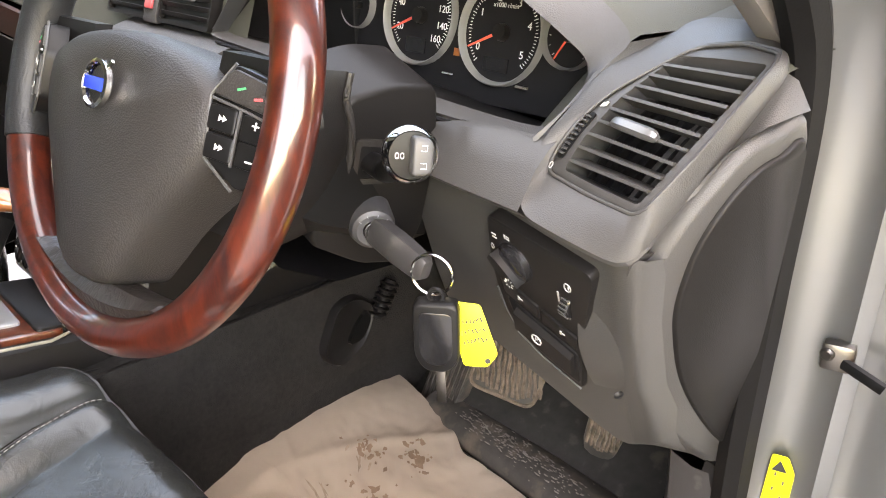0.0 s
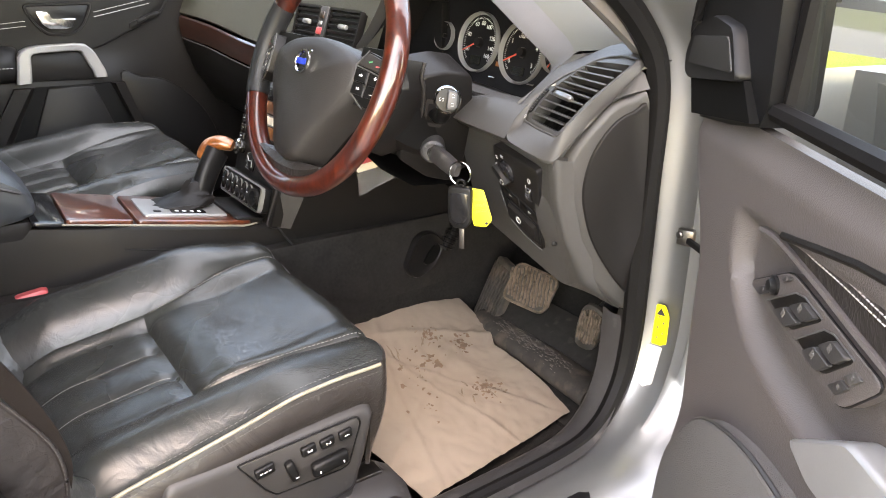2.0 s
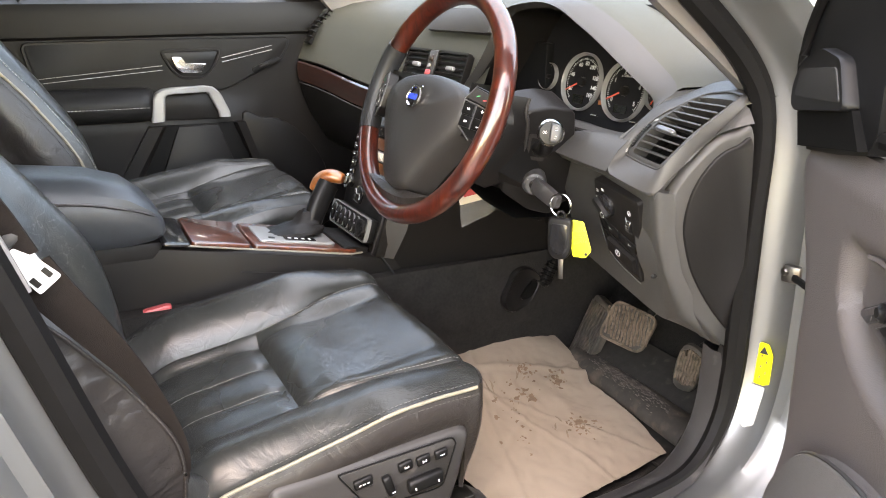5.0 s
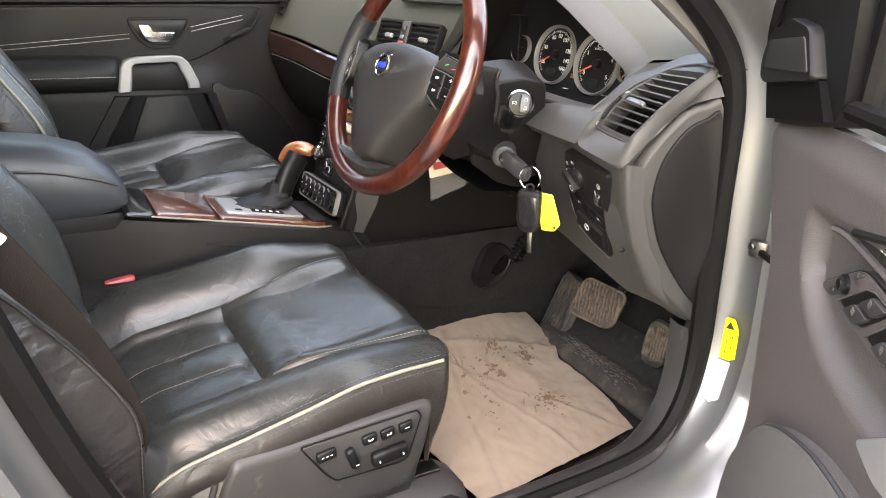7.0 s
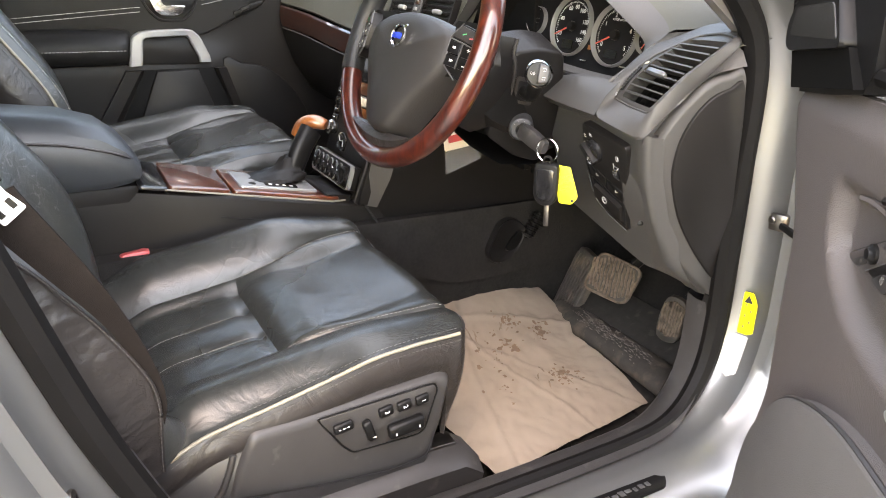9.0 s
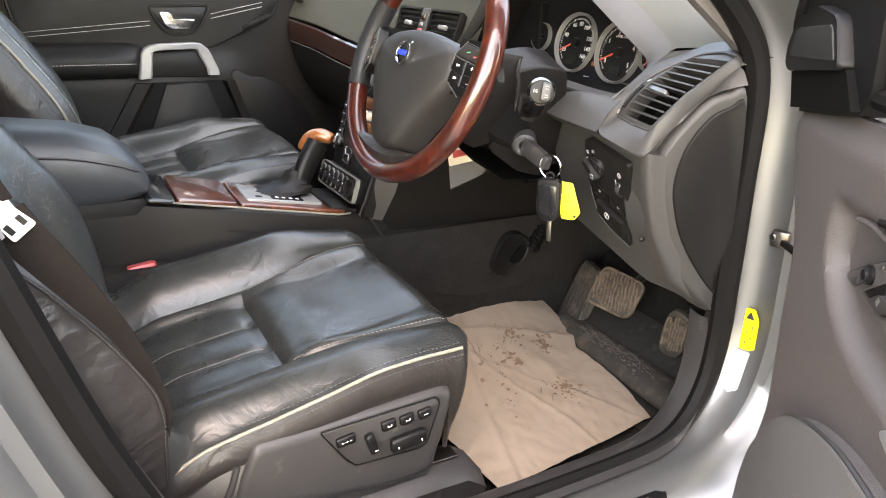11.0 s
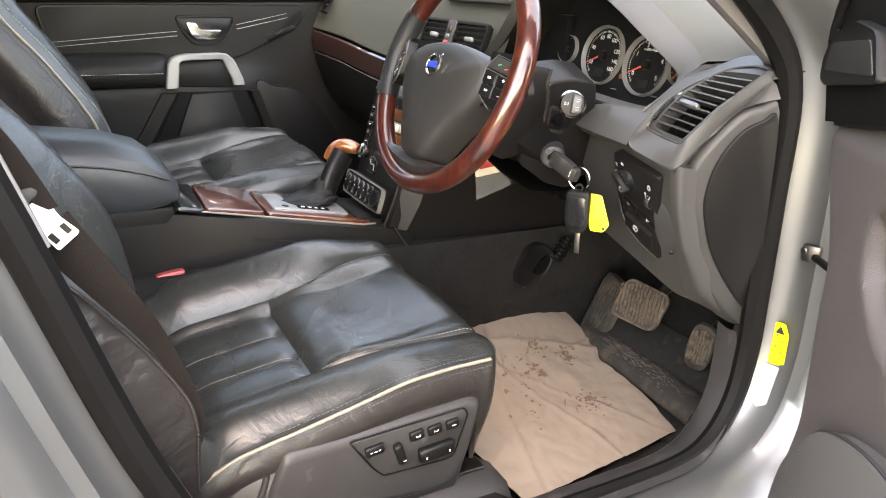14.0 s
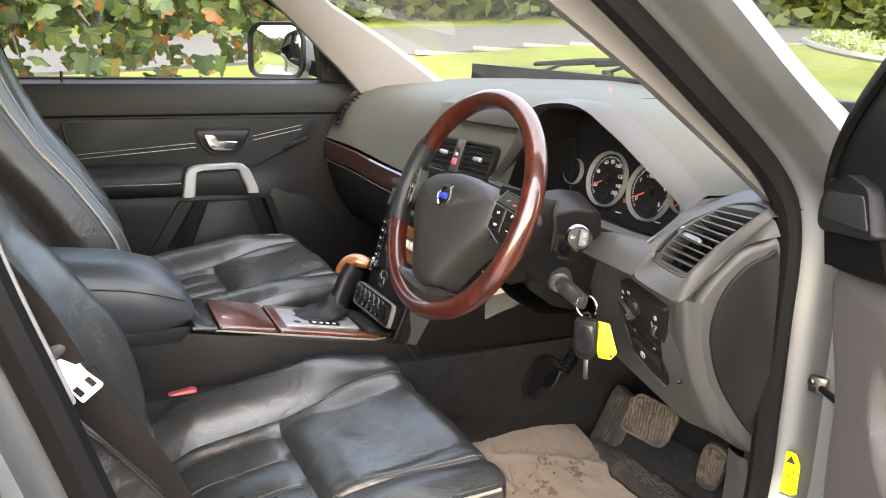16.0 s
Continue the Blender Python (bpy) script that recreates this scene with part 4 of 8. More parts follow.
valley = curve_points([(face_x(y, z) - 0.004, y, z) for y, z in ((0.424, 0.936), (0.440, 0.968), (0.455, 0.998), (0.474, 1.026), (0.500, 1.042), (0.530, 1.050))], 2)
part("wing_side", loft([ridge_line, [p.lerp(q, 0.25) + Vector((0.003, 0, 0.002)) for p, q in zip(ridge_line, valley)], valley], closed=False), DASH, dash)
back = edge_out[22:33]
part("wing_back", loft([back, [p + Vector((0.012, 0.05, 0.012)) for p in back], [p + Vector((0.02, 0.16, 0.03)) for p in back]], closed=False), DASH_TOP_LIT, dash)
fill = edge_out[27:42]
part("wing_root", loft([fill, [p + Vector((-0.006, 0.010, -0.002)) for p in fill], [p + Vector((-0.045, 0.050, -0.012)) for p in fill]], closed=False), DASH_TOP_LIT, dash)
SHELF = [
    (0.175, [(0.47, 1.000), (0.455, 0.996), (0.450, 0.980), (0.452, 0.965), (0.47, 0.955)]),
    (0.32, [(0.455, 1.000), (0.440, 0.996), (0.436, 0.982), (0.438, 0.968), (0.455, 0.958)]),
    (0.478, [(0.46, 1.004), (0.450, 1.001), (0.434, 0.989), (0.418, 0.974), (0.435, 0.962)]),
    (0.56, [(0.452, 1.013), (0.440, 1.010), (0.426, 0.990), (0.413, 0.970), (0.43, 0.958)]),
    (0.642, [(0.456, 1.012), (0.446, 1.007), (0.430, 0.994), (0.411, 0.966), (0.43, 0.953)]),
]
part("lower_lip", profile_loft(SHELF), DASH, dash)
KNEE = [
    (0.485, [(0.455, 0.985), (0.457, 0.91), (0.480, 0.84), (0.500, 0.79), (0.56, 0.785)]),
    (0.60, [(0.434, 0.978), (0.4485, 0.90), (0.4763, 0.82), (0.497, 0.762), (0.565, 0.75)]),
    (0.70, [(0.422, 0.968), (0.4364, 0.90), (0.4642, 0.82), (0.4912, 0.742), (0.575, 0.71)]),
    (0.728, [(0.419, 0.958), (0.430, 0.895), (0.455, 0.83), (0.492, 0.750), (0.576, 0.694)]),
    (0.743, [(0.426, 0.954), (0.433, 0.895), (0.454, 0.83), (0.500, 0.756), (0.580, 0.694)]),
    (0.748, [(0.450, 0.950), (0.455, 0.895), (0.478, 0.83), (0.525, 0.762), (0.60, 0.70)]),
]
part("knee_panel", profile_loft(KNEE), DASH, dash, "grey knee panel below the dash")
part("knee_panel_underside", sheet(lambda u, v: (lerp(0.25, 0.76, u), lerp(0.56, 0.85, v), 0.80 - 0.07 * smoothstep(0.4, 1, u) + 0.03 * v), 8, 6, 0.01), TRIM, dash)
# end panel facing the open door
BAND = [(0.533, 1.038), (0.512, 1.040), (0.490, 1.031), (0.471, 1.007), (0.453, 0.976), (0.442, 0.942), (0.440, 0.903), (0.442, 0.871), (0.454, 0.834), (0.478, 0.793), (0.517, 0.750), (0.560, 0.708), (0.582, 0.698), (0.576, 0.78), (0.557, 0.89)]
COVER = [(0.530, 1.023), (0.512, 1.021), (0.492, 1.008), (0.476, 0.981), (0.467, 0.948), (0.467, 0.906), (0.476, 0.872), (0.495, 0.827), (0.526, 0.779), (0.562, 0.735), (0.574, 0.732), (0.568, 0.80), (0.555, 0.89)]
FACE = Matrix(((0.43, 0.16, 1, 0.745 - 0.43 * 0.48 - 0.16 * 0.84), (1, 0, 0, 0), (0, 1, 0, 0), (0, 0, 0, 1)))


def smooth_outline(pts, n=4):
    return [(p.x, p.y) for p in curve_points([(a, b, 0) for a, b in pts], n, True)]


part("end_band", prism(smooth_outline(BAND), FACE @ pose(0, 0, -0.05), 0.050, 0.014, 6), DASH, dash, "smooth grey band round the fuse cover")
part("fuse_cover", prism(smooth_outline(COVER), FACE @ pose(0, 0, -0.010), 0.014, 0.004, 3), TRIM, dash, "dark D-shaped fuse cover")
part("clip", lathe([(0, 0), (0.004, 0), (0.003, 0.002), (0, 0.003)], FACE @ pose(0.447, 0.822, -0.004), 10), BLACK, dash)

# outer vent
def vent_ring(inside, outside, h_in, h_out):
    """A frame between two outlines on the vent."""
    return loft([[vp(a, b, -0.03) for a, b in inside], [vp(a, b, h_in) for a, b in inside], [vp(a, b, (h_in + h_out) / 2 + 0.001) for a, b in [(p + q) / 2 for p, q in zip(inside, outside)]], [vp(a, b, h_out) for a, b in outside]], closed=True, caps=False)


hole = rounded([(-0.02, 0.0), (0.45, -0.02), (1.02, -0.03), (1.03, 0.45), (1.02, 1.0), (0.5, 1.01), (-0.01, 1.0), (-0.03, 0.55), (-0.03, 0.22)], 0.05, 4)
vent = part("side_vent", vent_ring(hole, edge_in, -0.0005, -0.002), DASH, dash, "grey vent frame with slats and a thumbwheel")
part("frame_edge", tube([vp(a, b, 0.0) for a, b in edge_in], 0.0016, n=8, closed=True), DASH, vent)
part("cavity", loft([[vp(a, b, h) for a, b in hole] for h in (-0.029, -0.031)], caps=True), DIAL, vent)
for k in range(9):
    b = 0.075 + k * 0.102
    part("slat", loft([[vp(a, b + db, h) for db, h in ((-0.011, 0.0008), (0.009, 0.0012), (0.050, -0.016), (0.034, -0.0165))] for a in (-0.02, 0.25, 0.5, 0.75, 1.02)]), DASH, vent)
for k in range(6):
    part("vane", loft([[vp(0.10 + k * 0.16 + da, b, h) for da, h in ((-0.008, -0.026), (0.008, -0.026), (0.008, -0.0185), (-0.008, -0.0185))] for b in (0.0, 0.25, 0.5, 0.75, 0.98)]), BLACK, vent)
part("tab", loft([[vp(a, 0.40 + db * w - 0.02 * a, h * w2) for db, h in ((-0.034, 0.000), (-0.040, 0.005), (-0.02, 0.008), (0.02, 0.008), (0.040, 0.005), (0.034, 0.0))] for a, w, w2 in ((0.16, 0.5, 0.6), (0.20, 0.9, 0.95), (0.30, 1, 1.05), (0.55, 1, 1.05), (0.66, 0.9, 0.95), (0.70, 0.5, 0.6))]), SATIN, vent, "satin silver vent tab")
SLOT = rounded([(-0.185, 0.06), (-0.105, 0.06), (-0.090, 0.42), (-0.160, 0.42)], 0.04)
wheel_slot = part("thumbwheel", loft([[vp(p.x, p.y, h) for p in SLOT] for h in (-0.004, 0.0012)]), BLACK, vent, "black ribbed thumbwheel")
for k in range(9):
    b = 0.09 + k * 0.035
    part("rib", loft([[vp(a, b + db, h) for db, h in ((0, 0.001), (0.017, 0.001), (0.014, 0.0042), (0.003, 0.0042))] for a in (-0.172 + 0.04 * b, -0.118 + 0.04 * b)]), DASH, wheel_slot)
part("zero_mark", tube([vp(-0.185 + 0.022 * math.cos(t), -0.0 + 0.022 * math.sin(t), 0.002) for t in [i * 0.6283 for i in range(10)]], 0.0004, n=4, closed=True), SYMBOL, vent)
part("open_mark", loft([[vp(a, b, h) for a, b in ((-0.12, 0.47), (-0.075, 0.49), (-0.08, 0.52), (-0.125, 0.50))] for h in (0.0, 0.0015)]), SYMBOL, vent)

# switch panel on the knee panel
SM = axes((0.597, 0.432, 0.950), (0.113, -0.009, -0.014), (0, -0.33, 0.94)) @ pose(0, 0, 0.0040)
sw = part("switch_panel", prism(rounded([(0.0, -0.001), (0.113, -0.003), (0.106, -0.05), (0.097, -0.098), (0.094, -0.158), (0.046, -0.151), (0.017, -0.140), (0.004, -0.115), (-0.003, -0.078), (-0.004, -0.045)], 0.008, 5), SM @ pose(0, 0, -0.022), 0.024, 0.002), TRIM, dash, "black light switch panel")
part("panel_edge", tube([SM @ Vector((x, y, 0.0022)) for x, y in ((-0.001, -0.088), (0.005, -0.113), (0.018, -0.137), (0.046, -0.149), (0.092, -0.157))], 0.0012, n=6), STALK_GREY, sw)
kn = part("light_knob", lathe([(0.0195, 0), (0.0185, 0.006), (0.014, 0.010), (0, 0.011)], SM @ pose(0.028, -0.040, 0.002)), BLACK_GLOSS, sw)
part("grip", loft([[SM @ pose(0.028, -0.040, 0, 0, 0, -38) @ Vector((x, w * e, h)) for e, h in ((-1, 0.008), (-0.8, 0.018), (0.8, 0.018), (1, 0.008))] for x, w in ((-0.018, 0.004), (-0.012, 0.0065), (0.0, 0.007), (0.012, 0.0065), (0.018, 0.004))]), BLACK, kn)
part("sun_mark", joined(*[box(SM @ pose(0.036 + 0.0042 * math.cos(a), -0.047 + 0.0042 * math.sin(a), 0.0185, 0, 0, math.degrees(a)), 0.0022, 0.0008, 0.0006, 0) for a in [i * 0.785 for i in range(8)]]), SYMBOL, kn)
for x, y, w, h in ((0.006, -0.020, 0.0050, 0.0012), (0.0065, -0.0235, 0.0050, 0.0012), (0.020, -0.0155, 0.0016, 0.0046), (0.0235, -0.0145, 0.0034, 0.0012), (0.0235, -0.017, 0.0034, 0.0012), (0.0045, -0.050, 0.0012, 0.0050), (0.012, -0.060, 0.0014, 0.0060)):
    part("symbol", box(SM @ pose(x, y, 0.0024, 0, 0, 35 if w < h and y < -0.04 else 0), w, h, 0.0006, 0), SYMBOL, sw)
part("symbol", tube([SM @ Vector((0.002 + 0.0018 * math.cos(t), -0.036 + 0.003 * math.sin(t), 0.0024)) for t in [i * 0.7 for i in range(9)]], 0.0005, n=4, closed=True), SYMBOL, sw)
tw = part("dimmer", lathe([(0.0, -0.0045), (0.011, -0.0045), (0.0125, -0.003), (0.0125, 0.003), (0.011, 0.0045), (0.0, 0.0045)], SM @ pose(0.084, -0.056, -0.004, 0, 90, 0), 28), BLACK_GLOSS, sw)
for k in range(7):
    a = radians(-54 + k * 18)
    part("rib", box(SM @ pose(0.084, -0.056 + 0.0125 * math.sin(a), -0.004 + 0.0125 * math.cos(a), -math.degrees(a)), 0.008, 0.0012, 0.0012, 0), STALK_GREY, tw)
part("symbol", loft([[SM @ Vector((x, y, h)) for x, y in ((0.0745, -0.043), (0.0765, -0.043), (0.0765, -0.066))] for h in (0.002, 0.0026)]), SYMBOL, sw)
part("symbol", tube([SM @ Vector((0.087 + 0.0034 * math.cos(t), -0.031 + 0.0042 * math.sin(t), 0.0026)) for t in [i * 0.7 for i in range(9)]], 0.0006, n=4, closed=True), SYMBOL, sw)
part("symbol", box(SM @ pose(0.088, -0.031, 0.0026), 0.0010, 0.004, 0.0006, 0), SYMBOL, sw)
for name, pts, sx in (("fog_button", [(0.006, -0.068), (0.050, -0.078), (0.050, -0.095), (0.010, -0.086)], 0.028), ("fog_button", [(0.054, -0.079), (0.094, -0.086), (0.092, -0.103), (0.054, -0.096)], 0.076)):
    b = part(name, prism(rounded(pts, 0.002), SM, 0.0042, 0.001), BLACK, sw)
    cy = sum(p[1] for p in pts) / 4
    part("symbol", box(SM @ pose(sx, cy, 0.0045, 0, 0, -8), 0.0020, 0.0044, 0.0006, 0), SYMBOL, b)
    part("symbol", box(SM @ pose(sx + 0.0035, cy, 0.0045, 0, 0, -8), 0.0030, 0.0010, 0.0006, 0), SYMBOL, b)
b = part("parking_brake", prism(rounded([(0.010, -0.091), (0.092, -0.108), (0.092, -0.150), (0.050, -0.142), (0.022, -0.128)], 0.005), SM, 0.0036, 0.0015), BLACK, sw)
part("pull", loft([[SM @ Vector((x, y + dy, h)) for dy, h in ((0, 0.003), (-0.004, 0.0085), (-0.024, 0.0095), (-0.030, 0.003))] for x, y in ((0.022, -0.098), (0.055, -0.104), (0.088, -0.111))]), TRIM, b)
part("symbol", tube([SM @ Vector((0.050 + 0.0055 * math.cos(t), -0.116 + 0.0055 * math.sin(t), 0.0098)) for t in [i * 0.7 for i in range(9)]], 0.0008, n=4, closed=True), SYMBOL, b)
part("symbol", text_mesh("P", 0.008, SM @ pose(0.050, -0.116, 0.0098)), SYMBOL, b)

# instruments
cluster = thing("instrument_cluster", "dark instrument cluster with silver-ringed dials and red needles", "instruments")
GN = axes((0.40, 0.592, 1.07), (1, 0.03, 0), (0, 0.20, 1))
part("face", prism(rounded([(-0.262, -0.085), (0.26, -0.085), (0.26, 0.02), (0.10, 0.135), (-0.24, 0.135), (-0.262, 0.05)], 0.02), GN @ pose(0, 0, -0.012), 0.012), DIAL, cluster)


def dial(x, y, r, big, turn, labels):
    m = GN @ pose(x, y, 0)
    d = part("dial", lathe([(0, 0.001), (r * 0.92, 0.001), (r * 0.92, 0.0)], m, 40), DIAL, cluster, "black dial")
    part("ring", lathe([(r * 0.92, 0.001), (r * 0.95, 0.007), (r * 0.985, 0.010), (r * 1.01, 0.007), (r * 1.01, 0.0)], m, 48), DIAL_RING, d, "silver bezel ring")
    n = 60 if big else 12
    bms = []
    for k in range(n + 1):
        a = radians(225 - 270 * k / n)
        w = r * (0.09 if k % 5 == 0 else 0.05)
        bms.append(box(m @ pose(0.80 * r * math.cos(a), 0.80 * r * math.sin(a), 0.002, 0, 0, math.degrees(a)), w, r * 0.012, 0.0005, 0))
    part("scale_marks", joined(*bms), WHITE, d)
    a = radians(turn)
    part("needle", loft([[m @ Vector((s * math.cos(a) - w * math.sin(a) * e, s * math.sin(a) + w * math.cos(a) * e, h)) for e, h in ((-1, 0.006), (1, 0.006), (1, 0.0075), (-1, 0.0075))] for s, w in ((-0.1 * r, 0.03 * r), (0.80 * r, 0.014 * r))]), NEEDLE, d, "red needle")
    part("hub", lathe([(0, 0.009), (r * 0.15, 0.009), (r * 0.17, 0.002), (r * 0.17, 0.001)], m, 20), TRIM, d)
    for t, ang in labels:
        a = radians(ang)
        bm = text_mesh(t, r * 0.20, m @ pose(0.64 * r * math.cos(a), 0.64 * r * math.sin(a), 0.002))
        part("numeral", bm, WHITE, d)
    return d


dial(-0.048, -0.006, 0.053, True, 205, [("20", 205), ("40", 160), ("60", 115), ("80", 85), ("100", 55), ("120", 15), ("140", -15), ("160", -42)])
t = dial(0.068, -0.012, 0.053, True, 205, [("0", 210), ("1", 150), ("2", 105), ("3", 60), ("4", 15), ("5", -35)])
part("unit_lettering", text_mesh("x1000 r/min", 0.0065, GN @ pose(0.068, 0.014, 0.002)), WHITE, t)
dial(-0.150, -0.004, 0.026, False, 230, [])
dial(0.150, -0.008, 0.030, False, 240, [])
part("display", box(GN @ pose(-0.05, -0.038, 0.003), 0.03, 0.016, 0.001, 0), BLACK_GLOSS, cluster)
part("display", box(GN @ pose(0.066, -0.044, 0.003), 0.032, 0.014, 0.001, 0), BLACK_GLOSS, cluster)
for x in (0.004, 0.104):
    part("trip_button", tube([GN @ Vector((x - 0.008, -0.062, 0.003)), GN @ Vector((x + 0.008, -0.062, 0.003))], 0.002, n=8), CHROME, cluster)
part("warning_lamp", box(GN @ pose(0.012, -0.038, 0.003), 0.008, 0.008, 0.001, 0), WOOD_KNOB, cluster)

part("core", box(pose(0, 0.80, 0.94), 1.46, 0.30, 0.42, 0.02), BLACK, dash)

# passenger side: wood strip, end vent, lower dash
WOODLINE = [(-0.775, 0.400, 1.036), (-0.62, 0.422, 1.023), (-0.45, 0.437, 1.004), (-0.30, 0.450, 0.990), (-0.12, 0.464, 0.975)]
ws = curve_points(WOODLINE, 6)
part("wood_strip", loft([[p + Vector(d) for d in ((0, 0.0, 0), (0, -0.005, -0.004), (0, -0.008, -0.02), (0, -0.004, -0.056), (0, 0.002, -0.061), (0, 0.02, -0.03))] for p in ws]), WOOD_DARK, dash, "dark glossy walnut strip")
part("strip_edge", tube([p + Vector((0, -0.002, -0.063)) for p in ws], 0.0018, n=6), STALK_GREY, dash)
part("glove_box", loft([[p + Vector(d) for d in ((0, 0.0, -0.066), (0, 0.004, -0.085), (0, 0.03, -0.16), (0, 0.08, -0.24), (0, 0.16, -0.29), (0, 0.3, -0.30))] for p in ws], closed=False), TRIM, dash, "dark lower dash with glove box")
pv = part("side_vent", loft([[Vector((-0.772 + 0.004 * k, y, z)) for y, z in ((0.418, 1.086), (0.445, 1.142), (0.488, 1.182), (0.525, 1.190), (0.53, 1.17), (0.47, 1.12), (0.44, 1.08))] for k in (0, 9)]), BLACK, dash, "black end vent")
for k in range(9):
    t = k / 8
    c = Vector((-0.735, lerp(0.418, 0.51, t) - 0.012 * math.sin(math.pi * t), lerp(1.092, 1.184, t) + 0.012 * math.sin(math.pi * t)))
    part("slat", box(axes(c, (1, -0.1, 0), (0, 1, -0.6)), 0.055, 0.014, 0.003, 0.001), TRIM, pv)

# ---- centre stack ----
stack = thing("centre_stack", "dark centre stack with wood inlays, knobs and buttons", "centre stack")
CX = 0.028
B0, T0 = Vector((CX, 0.255, 0.70)), Vector((CX, 0.325, 0.955))
CM = axes((B0 + T0) / 2, (1, 0, 0), T0 - B0)
H = (T0 - B0).length
part("panel", prism(rounded([(-0.120, -H / 2), (0.105, -H / 2), (0.118, H / 2), (-0.128, H / 2)], 0.01), CM @ pose(0, 0, -0.02), 0.02, 0.004), TRIM, stack)
part("upper_bridge", loft([[(x0, 0.330, 0.950), (x0, 0.345, 0.980), (x0, 0.39, 1.005), (x0, 0.48, 1.03), (x0, 0.52, 1.0)] for x0 in (CX - 0.15, CX + 0.14)]), DASH, stack)


def stack_y(z):
    return 0.255 + (z - 0.70) * 0.2745


for sg in (1, -1):
    SIDE = []
    for z, x in ((0.640, 0.088), (0.70, 0.090), (0.765, 0.104), (0.87, 0.112), (0.955, 0.116), (0.99, 0.118)):
        y = stack_y(z) if z > 0.69 else 0.300
        w = sg * (x if sg > 0 else x + 0.012)
        SIDE.append([(CX + w - sg * 0.008, y - 0.002, z), (CX + w + sg * 0.004, y + 0.004, z), (CX + w + sg * (0.020 if z > 0.72 else 0.008), y + 0.045, z - 0.01), (CX + w + sg * 0.055, 0.85, z)])
    part("side_panel", loft([q[2:] for q in SIDE], closed=False), TRIM, stack, "dark side of the centre stack")
    part("side_chamfer", loft([q[:3] for q in SIDE[1:]], closed=False), DASH, stack, "grey chamfered edge of the centre stack")
part("back_plate", box(pose(-0.25, 0.585, 0.95), 1.0, 0.02, 0.36, 0.004), BLACK, stack)
# button row at the foot
RM = CM @ pose(-0.022, -0.084, 0)
row = part("button_frame", box(RM @ pose(0, 0, 0.008), 0.206, 0.050, 0.024, 0.006), BLACK, stack, "row of oval buttons in a metal-edged black frame")
part("frame", loft([[RM @ Vector((x * k, y * k, h)) for x, y in rounded([(-0.103, -0.026), (0.103, -0.026), (0.103, 0.026), (-0.103, 0.026)], 0.01)] for k, h in ((1.0, 0.014), (1.0, 0.0225), (0.95, 0.0225), (0.95, 0.016))], caps=False), DIAL_RING, row)
for k in range(6):
    x = -0.084 + k * 0.0265
    for nm, mat_b, q, lift in (("bezel", DIAL_RING, 1.06, 0.0), ("button", BLACK_GLOSS, 1.0, 0.0022)):
        e = lathe([(0, 0.020), (0.0105, 0.020), (0.0112, 0.0225), (0.008, 0.0255), (0, 0.026)], Matrix.Translation((0, 0, lift)), 18)
        bmesh.ops.scale(e, vec=(0.95 * q, 1.75 * q, 1), verts=e.verts)
        e.transform(RM @ pose(x, 0, 0))
        part(nm, e, mat_b, row)
    part("symbol", box(RM @ pose(x, 0.004, 0.0284), 0.004, 0.0016, 0.0005, 0), WHITE, row)
part("socket", lathe([(0, 0.020), (0.012, 0.020), (0.014, 0.030), (0.019, 0.030), (0.020, 0.018)], RM @ pose(0.078, 0, 0), 20), BLACK_GLOSS, row)
for x, y in ((-0.095, -0.008), (0.080, -0.004)):
    k = part("knob", lathe([(0, 0), (0.014, 0), (0.0135, 0.014), (0.011, 0.017), (0, 0.017)], CM @ pose(x, y, 0.0), 24), BLACK_GLOSS, stack)
    part("ring", lathe([(0.0135, 0.012), (0.0165, 0.012), (0.0165, 0.016), (0.012, 0.0185)], CM @ pose(x, y, 0.0), 24), CHROME, k)
    part("cap", lathe([(0, 0.0175), (0.008, 0.0175), (0.007, 0.019), (0, 0.019)], CM @ pose(x, y, 0), 18), DIAL_RING, k)
for y in (0.043, 0.092):
    part("wood_inlay", prism(rounded([(-0.072, y - 0.011), (0.100, y - 0.011), (0.102, y + 0.012), (-0.070, y + 0.012)], 0.006), CM, 0.004, 0.0015), WOOD_KNOB, stack, "amber wood inlay")
part("key_field", prism(rounded([(-0.070, 0.057), (0.098, 0.057), (0.098, 0.078), (-0.070, 0.078)], 0.004), CM, 0.003, 0.001), DIAL_RING, stack, "silver key field")
for c in range(6):
    part("key", box(CM @ pose(-0.056 + c * 0.027, 0.0675, 0.004), 0.023, 0.015, 0.004, 0.0015), CREAM_CARD, stack)
for c in range(5):
    kx = part("key", box(CM @ pose(-0.104, 0.014 + c * 0.019, 0.003), 0.026, 0.014, 0.006, 0.002), BLACK_GLOSS, stack)
    part("symbol", box(CM @ pose(-0.104, 0.014 + c * 0.019, 0.0062), 0.009, 0.0018, 0.0005, 0), WHITE, kx)
for c in range(4):
    part("slot", box(CM @ pose(0.022, 0.006 + c * 0.006, 0.001), 0.034, 0.0025, 0.003, 0), DIAL, stack)
part("seat_figure", prism(rounded([(-0.062, -0.046), (-0.024, -0.048), (-0.018, -0.018), (-0.040, -0.008), (-0.064, -0.014)], 0.006), CM, 0.005, 0.002), BLACK_GLOSS, stack)
part("figure_mark", tube([CM @ Vector(p) for p in ((-0.055, -0.018, 0.0055), (-0.046, -0.028, 0.0055), (-0.030, -0.026, 0.0055), (-0.026, -0.038, 0.0055))], 0.0012, n=6), DIAL_RING, stack)
part("display", box(CM @ pose(0.0, 0.117, 0.002), 0.2, 0.022, 0.004, 0.002), BLACK_GLOSS, stack)
